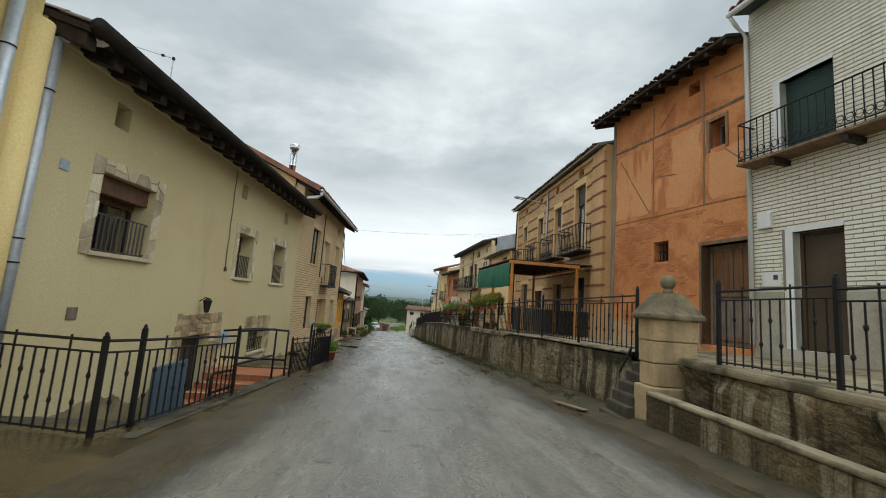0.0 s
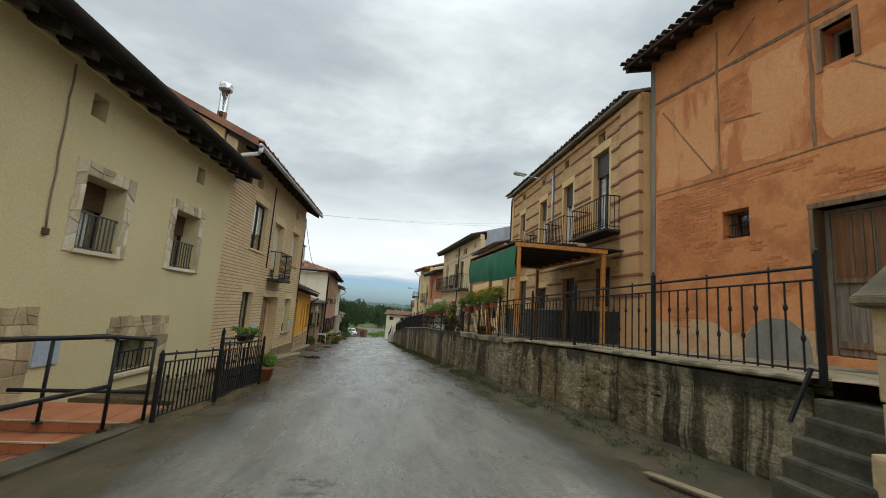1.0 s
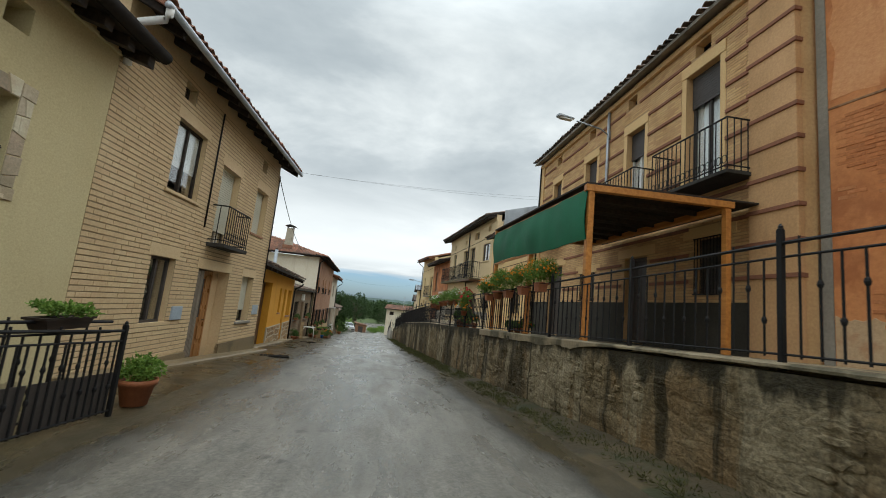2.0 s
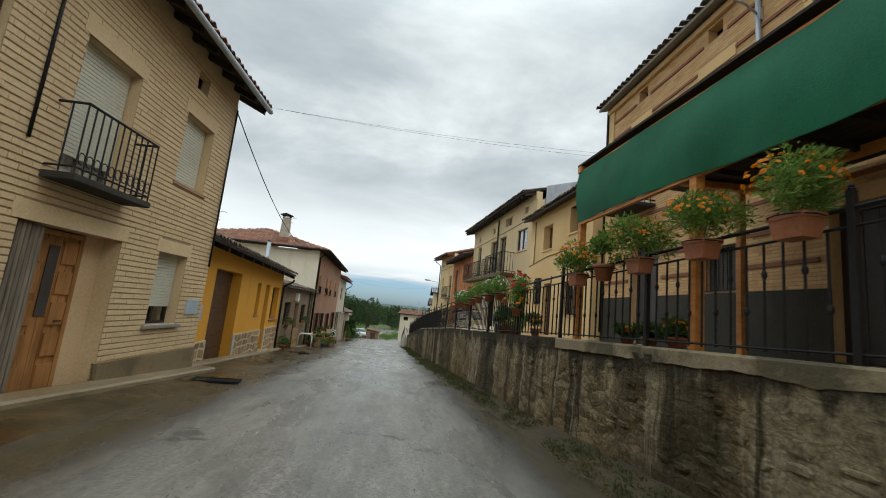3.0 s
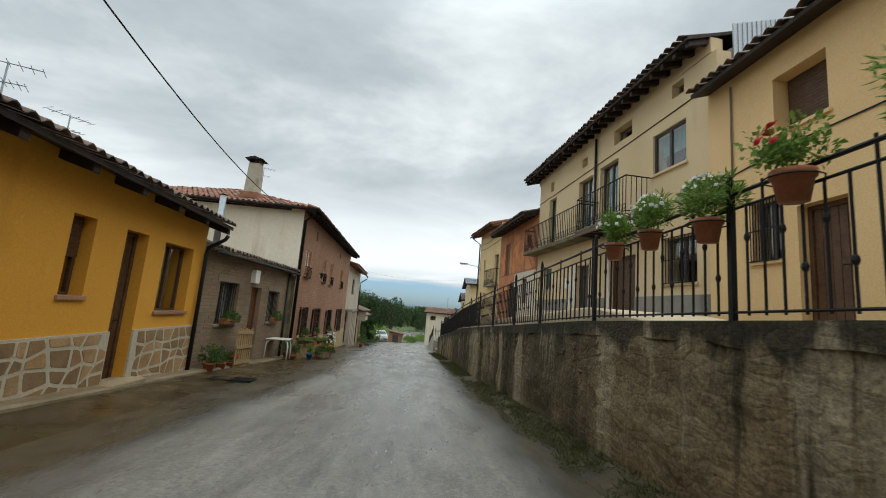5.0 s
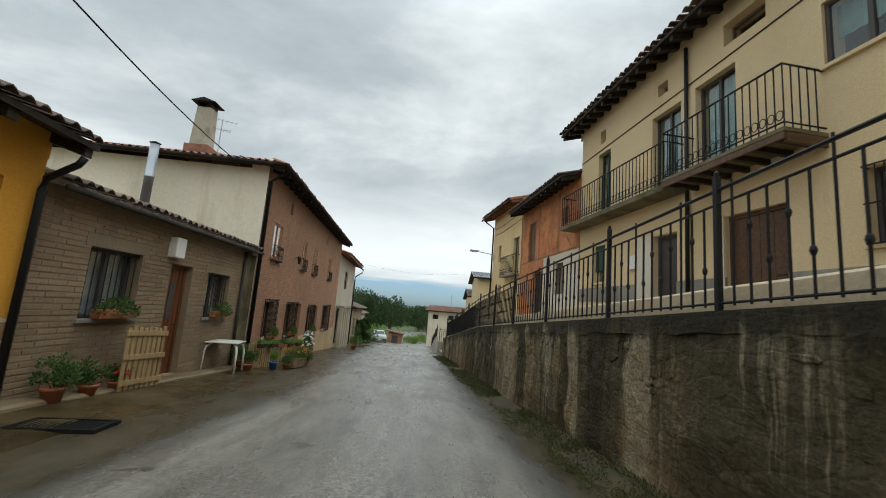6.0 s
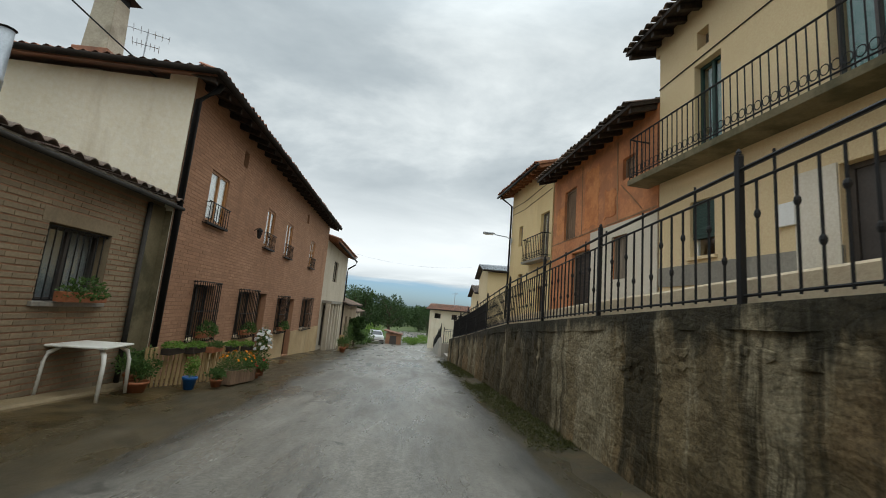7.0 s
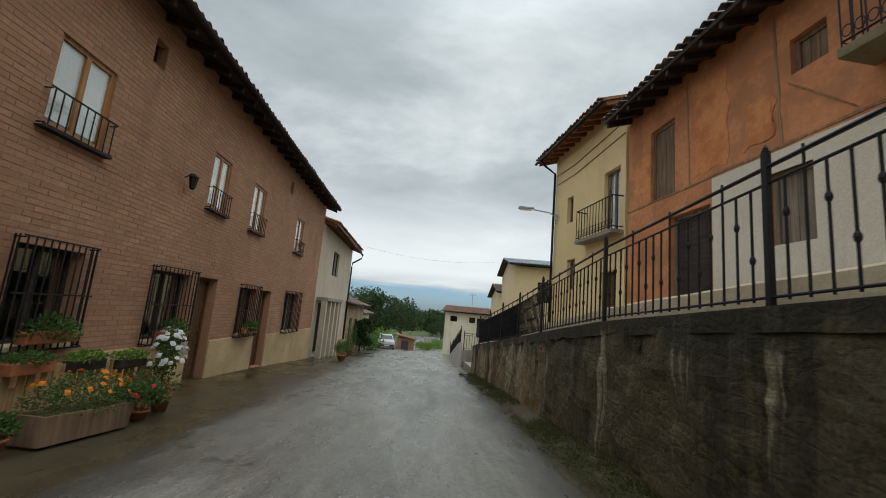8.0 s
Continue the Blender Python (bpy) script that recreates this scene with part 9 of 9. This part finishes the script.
# ---------------- far end of the street ----------------
def car():
    t = thing("car", Matrix.Translation((-4.3, 80.5, gz(80.5) + 0.02)) @ Matrix.Rotation(radians(10), 4, "Z"), "small pale grey hatchback parked at the roadside", "car")
    sec = [(-1.9, 0.35, 0.55), (-1.88, 0.3, 0.85), (-1.75, 0.3, 0.98), (-0.95, 0.3, 1.02), (-0.35, 0.3, 1.42), (0.9, 0.3, 1.46), (1.6, 0.3, 1.12), (1.85, 0.32, 0.9), (1.9, 0.35, 0.5)]
    bm = bmesh.new()
    rings = []
    for y, zb, zt in sec:
        w = 0.80 if zt < 1.1 else 0.80
        tw = 0.74 if zt < 1.1 else 0.60
        belt = min(zt, 0.92)
        rings.append([bm.verts.new(p) for p in ((-w, y, zb), (-w - 0.02, y, belt * 0.8), (-w, y, belt), (-tw, y, zt), (tw, y, zt), (w, y, belt), (w + 0.02, y, belt * 0.8), (w, y, zb))])
    for q, v in zip(rings, rings[1:]):
        for k in range(8):
            bm.faces.new((q[k], q[(k + 1) % 8], v[(k + 1) % 8], v[k]))
    bm.faces.new(rings[0][::-1]); bm.faces.new(rings[-1])
    part("body", bm, "car_paint", t)
    bm = bmesh.new()
    for d in (0.012, -0.03):
        bm.verts.new((-0.66, -0.92 - d * 0.55, 1.04 + d * 0.83)); bm.verts.new((0.66, -0.92 - d * 0.55, 1.04 + d * 0.83)); bm.verts.new((0.55, -0.40 - d * 0.55, 1.385 + d * 0.83)); bm.verts.new((-0.55, -0.40 - d * 0.55, 1.385 + d * 0.83))
    v = list(bm.verts)
    bm.faces.new(v[:4]); bm.faces.new(v[7:3:-1])
    for i in range(4):
        bm.faces.new((v[i], v[4 + i], v[4 + (i + 1) % 4], v[(i + 1) % 4]))
    part("windscreen", bm, "dark_glass", t)
    for sx in (-1, 1):
        part("side_window", boxes((sx * 0.76 - 0.02, sx * 0.76 + 0.02, -0.5, 1.1, 0.98, 1.30), bevel=0.01), "dark_glass", t)
        part("headlight", boxes((sx * 0.6 - 0.14, sx * 0.6 + 0.14, -1.93, -1.86, 0.66, 0.8), bevel=0.02), "plastic_white", t)
        for y in (-1.2, 1.2):
            bm = bmesh.new(); lathe(bm, [(0.18, -0.09), (0.30, -0.09), (0.31, -0.05), (0.31, 0.05), (0.30, 0.09), (0.18, 0.09)], 20)
            w = part("wheel", bm, "wire", t)
            w.matrix_basis = Matrix.Translation((sx * 0.74, y, 0.30)) @ Matrix.Rotation(radians(90), 4, "Y")
            bm = bmesh.new(); lathe(bm, [(0.17, -0.095), (0.17, 0.095)], 16)
            part("rim", bm, "zinc", w)
    part("bumper", boxes((-0.8, 0.8, -1.96, -1.84, 0.38, 0.58), bevel=0.03), "dark_metal", t)
    part("number_plate", boxes((-0.25, 0.25, -1.975, -1.955, 0.44, 0.54)), "plastic_white", t)


MAT["car_paint"] = surface("silver_car_paint", (0.50, 0.51, 0.52), (0.56, 0.57, 0.58), None, 2, 20, 0.3, None, 0.0)
MAT["dark_glass"] = surface("dark_car_glass", (0.02, 0.025, 0.03), (0.03, 0.035, 0.04), None, 2, 20, 0.08, None, 0.0, spec=0.6)
car()


def simple_house(name, m, L, D, H, mt, tiles, ops, label, pitch=17, over=0.4, base=-2.0):
    h = thing("house", m, label, "house")
    part("wall", wall_bm(0, L, base, H, ops, 0.35), mt, h)
    shell(h, 0, L, base, H, D, mt, pitch=pitch)
    for o in ops:
        window(h, o, 0.12, "dark_wood", 2)
    roof(h, 0, L, H + 0.03, over, D, pitch, tiles, "dark_wood", 0, over_ends=(over, over), seed=int(L * 10))
    return h


# cream house beyond the wall's end with a lower wing, far house with an orange roof, low houses on the other side
MAT["brown_render"] = surface("old_brown_render", (0.24, 0.18, 0.12), (0.34, 0.27, 0.19), (0.14, 0.11, 0.08), 0.9, 20, 0.9, None, 0.4)
simple_house("house", facade((5.2, 60.7), (13.1, 60.3)), 8, 7, 2.4, "ivory", "zinc", [(1.4, 2.3, 0.3, 1.5), (4.4, 5.3, 0.3, 1.5)], "cream rendered house with a grey roof at the far end", pitch=12, base=-6)
simple_house("house", facade((5.6, 67.9), (12.5, 67.6)), 7, 8, 1.1, "ivory", "old_tile", [(1.4, 2.3, -0.9, 0.1)], "lower cream wing behind the grey-roofed house", pitch=12, base=-6)
fh = simple_house("house", facade((1.7, 79.0), (9.7, 78.0)), 8, 8, -0.6, "side_cream", "tile", [(0.55, 1.25, -1.5, -0.95), (2.5, 3.1, -1.5, -0.95), (3.3, 4.2, -2.9, -1.0), (5.4, 6.2, -1.6, -0.95)], "pale house with an orange tiled roof beyond the street", pitch=9, base=-7)
bm = bmesh.new(); tube(bm, [(2.6, 2.2, 0.0), (2.6, 2.2, 1.7)], 0.03, 6); tube(bm, [(2.2, 2.2, 1.4), (3.0, 2.2, 1.45)], 0.015, 5); tube(bm, [(2.3, 2.2, 1.6), (2.9, 2.2, 1.6)], 0.015, 5)
part("aerial", bm, "zinc", fh)
simple_house("house", facade((-5.15, 63.3), (-5.35, 71.0)), 7.4, 7, -0.85, "brown_render", "old_tile", [(1.2, 2.2, -4.0, -1.7), (3.4, 4.3, -3.2, -1.8), (5.4, 6.4, -4.4, -2.0)], "low old brown house with a grey tiled roof", pitch=19, base=-7)
simple_house("house", facade((-5.9, 72.5), (-6.2, 79.5)), 7, 6, -1.5, "whitewash", "old_tile", [(1.5, 2.4, -3.6, -2.4)], "small white outbuilding behind the bushes", base=-7)


def shed():
    t = thing("shed", Matrix.Translation((-2.4, 82.5, gz(82.5))), "small brick shed with a lean-to tiled roof", "shed")
    part("wall", boxes((-0.9, 0.9, 0, 2.2, -0.3, 1.25), bevel=0.02), "brown_brick", t)
    bm = bmesh.new()
    a = [bm.verts.new(p) for p in ((-1.15, -0.2, 1.55), (1.1, -0.2, 1.15), (1.1, 2.5, 1.15), (-1.15, 2.5, 1.55))]
    b = [bm.verts.new(v.co + Vector((0, 0, 0.08))) for v in a]
    bm.faces.new(a[::-1]); bm.faces.new(b)
    for i in range(4):
        bm.faces.new((a[i], a[(i + 1) % 4], b[(i + 1) % 4], b[i]))
    part("roof", bm, "tile", t)
    # dark slab on the solid front stands in for a shaded opening
    part("door", boxes((-0.4, 0.4, -0.03, 0.02, 0.0, 1.0), bevel=0.008), "dark_metal", t)


shed()

# ramp that climbs to the walkway at the wall's far end
def far_ramp():
    t = thing("ramp", Matrix.Translation((0, 0, 0)), "pale concrete ramp with a low parapet at the wall end", "ramp")
    def wedge(x0, x1, y0, y1, t0, t1):
        bm = bmesh.new()
        a = [bm.verts.new(p) for p in ((x0, y0, gz(y0) - 0.4), (x1, y0, gz(y0) - 0.4), (x1, y1, gz(y1) - 0.4), (x0, y1, gz(y1) - 0.4))]
        b = [bm.verts.new(p) for p in ((x0, y0, t0), (x1, y0, t0), (x1, y1, t1), (x0, y1, t1))]
        bm.faces.new(a[::-1]); bm.faces.new(b)
        for i in range(4):
            bm.faces.new((a[i], a[(i + 1) % 4], b[(i + 1) % 4], b[i]))
        return bm
    part("slab", wedge(2.2, 5.0, 59.2, 71, -2.75, gz(71) + 0.06), "pale_concrete", t)
    part("parapet", wedge(2.02, 2.197, 58.9, 71, -2.35, gz(71) + 0.12), "pale_concrete", t)
    part("front_wall", wedge(2.2, 5.0, 58.9, 59.197, -2.72, -2.72), "cement", t)
    part("footing", wedge(2.35, 4.6, 54.3, 58.897, gz(54.3) + 0.25, gz(58.9) + 0.3), "cement", t)


MAT["pale_concrete"] = surface("pale_concrete", (0.36, 0.34, 0.30), (0.46, 0.43, 0.38), (0.24, 0.22, 0.19), 1.0, 20, 0.7, None, 0.2)
far_ramp()
for a, b in ((59.0, 62.5), (62.5, 66.5), (66.5, 70.5)):
    za, zb = (-2.35 + (gz(71) + 0.12 + 2.35) * (q - 58.9) / 12.1 for q in (a, b))
    railing((2.1, a, za), (2.1, b, zb), label="black iron railing of the far ramp", group="ramp railings", step=0.2, last=b > 70, tall=0.8)
railing((2.3, 59.05, -2.72), (3.6, 59.05, -2.72), label="black iron railing of the far ramp", group="ramp railings", step=0.13, last=True, tall=0.9)


# ---------------- trees and hills ----------------
def tree(at, h, spread, seed, n=2600, leaf="tree_leaf", size=0.32, label="broad green roadside tree"):
    rng = random.Random(seed)
    t = thing("tree", Matrix.Translation(at), label, "tree", "trees at the end of the street")
    bm = bmesh.new()
    tube(bm, [(0, 0, -0.5), (0.05, 0.02, h * 0.2), (0.0, 0.1, h * 0.45), (0.1, 0, h * 0.75)], [h * 0.035, h * 0.027, h * 0.02, h * 0.008], 8)
    clumps = []
    for i in range(13):
        a, z = rng.uniform(0, 6.28), h * rng.uniform(0.2, 0.9)
        r = spread * rng.uniform(0.35, 0.9) * (1.15 - 0.6 * (z / h))
        e = Vector((r * math.cos(a), r * math.sin(a), z + h * 0.05))
        tube(bm, [(0, 0.05, z * 0.62), e * 0.55 + Vector((0, 0, z * 0.35)), e], [h * 0.014, h * 0.009, h * 0.003], 5)
        clumps.append((e, spread * rng.uniform(0.26, 0.46)))
    part("trunk", bm, "bark", t)
    vs, fs = [], []
    for e, r in clumps:
        v, f = leaves(rng, n // 13, e, (r, r, r * 0.75), size, 0, 0.2)
        k = len(vs); vs += v; fs += [tuple(a + k for a in q) for q in f]
    mesh_part("crown", mesh_from("crown", (vs, fs), leaf), t)


MAT["bark"] = surface("tree_bark", (0.06, 0.045, 0.03), (0.11, 0.085, 0.06), None, 3, 20, 0.9, None, 0.6)
for i, (x, y, hh, sp) in enumerate([(-7.2, 90, 7.0, 2.6), (-4.6, 104, 7.8, 3.6), (-9.5, 104, 8.0, 4.2), (-4.8, 67.2, 2.7, 0.8), (2.5, 128, 5.0, 3.5), (-13, 120, 9, 5), (-7, 135, 8.5, 5.0), (7, 140, 5, 4), (0.5, 150, 5.5, 4), (12, 150, 6, 5), (-18, 140, 10, 6)]):
    tree((x, y, gz(y) - 0.2), hh, sp, 200 + i, n=2600 if y < 130 else 1800, size=0.30 if y < 130 else 0.5)


def hedge(x, y, L, W, H, seed, leaf="leaf", label="overgrown green bushes by the road"):
    rng = random.Random(seed)
    vs, fs = [], []
    for i in range(int(L * 2)):
        c = (rng.uniform(-W, W), rng.uniform(-L / 2, L / 2), H * 0.45)
        v, f = leaves(rng, 130, c, (0.6, 0.6, H * rng.uniform(0.35, 0.6)), 0.2, 0, 0.1)
        k = len(vs); vs += v; fs += [tuple(a + k for a in q) for q in f]
    ob = new("bushes", mesh_from("bushes", (vs, fs), leaf))
    ob.matrix_basis = Matrix.Translation((x, y, gz(y)))
    tagged(ob, label, "bushes", "", "stuff")


hedge(-5.3, 86, 6, 0.8, 2.2, 1)
hedge(-0.8, 88, 5, 1.2, 0.9, 2)
hedge(2.2, 96, 6, 1.6, 1.3, 3)
hedge(-4.6, 72.5, 3, 0.5, 1.6, 4, "leaf_dark")


def hills():
    rng = random.Random(5)
    for dist, top, name in ((260, 4.5, "hill"), (420, 8.5, "hill"), (900, 14.0, "hill")):
        bm = bmesh.new()
        prev = None
        n = 220
        for i in range(n + 1):
            a = radians(20 + 140 * i / n)
            row = []
            for k, (f, hh) in enumerate(((0.86, -8.0), (0.93, 0.45), (1.0, 1.0), (1.12, 0.9))):
                r = dist * f
                z = -8.0 if hh < 0 else -7 + top * hh * (0.8 + 0.35 * noise.noise((a * 5, dist, 0))) + dist * 0.0055 * noise.noise((a * dist * 0.12, k * 3.1, dist)) + dist * 0.003 * noise.noise((a * dist * 0.5, k, 2))
                row.append(bm.verts.new((r * math.cos(a), r * math.sin(a), z)))
            if prev:
                for k in range(3):
                    bm.faces.new((prev[k], row[k], row[k + 1], prev[k + 1]))
            prev = row
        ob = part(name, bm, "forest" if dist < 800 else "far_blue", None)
        tagged(ob, "wooded hillside beyond the village" if dist < 800 else "hazy wooded hills on the skyline", "hill", "", "structure")


# distance haze is put into the base colour of the farthest ridge
MAT["far_blue"] = surface("haze_tinted_woods", (0.06, 0.095, 0.085), (0.09, 0.125, 0.105), None, 0.01, 0.1, 0.95, None, 0.0)
hills()


def woods():
    """Belt of far trees in front of the hills."""
    rng = random.Random(31)
    vs, fs = [], []
    for i in range(150):
        y = rng.uniform(165, 250)
        x = rng.uniform(-70, 70)
        h = rng.uniform(6, 10)
        for j in range(4):
            v, f = leaves(rng, 46, (x + rng.uniform(-2, 2), y, gz(y) - 1.5 + h * rng.uniform(0.3, 0.75)), (2.6, 2.6, h * 0.28), 1.2, 0, 0.1)
            k = len(vs); vs += v; fs += [tuple(a + k for a in q) for q in f]
    ob = new("far_trees", mesh_from("far_trees", (vs, fs), "tree_leaf"))
    tagged(ob, "belt of dark green trees beyond the village", "woods", "", "stuff")


woods()

# ---------------- small pieces of walls, laid last ----------------
for lay in LATE:
    lay()
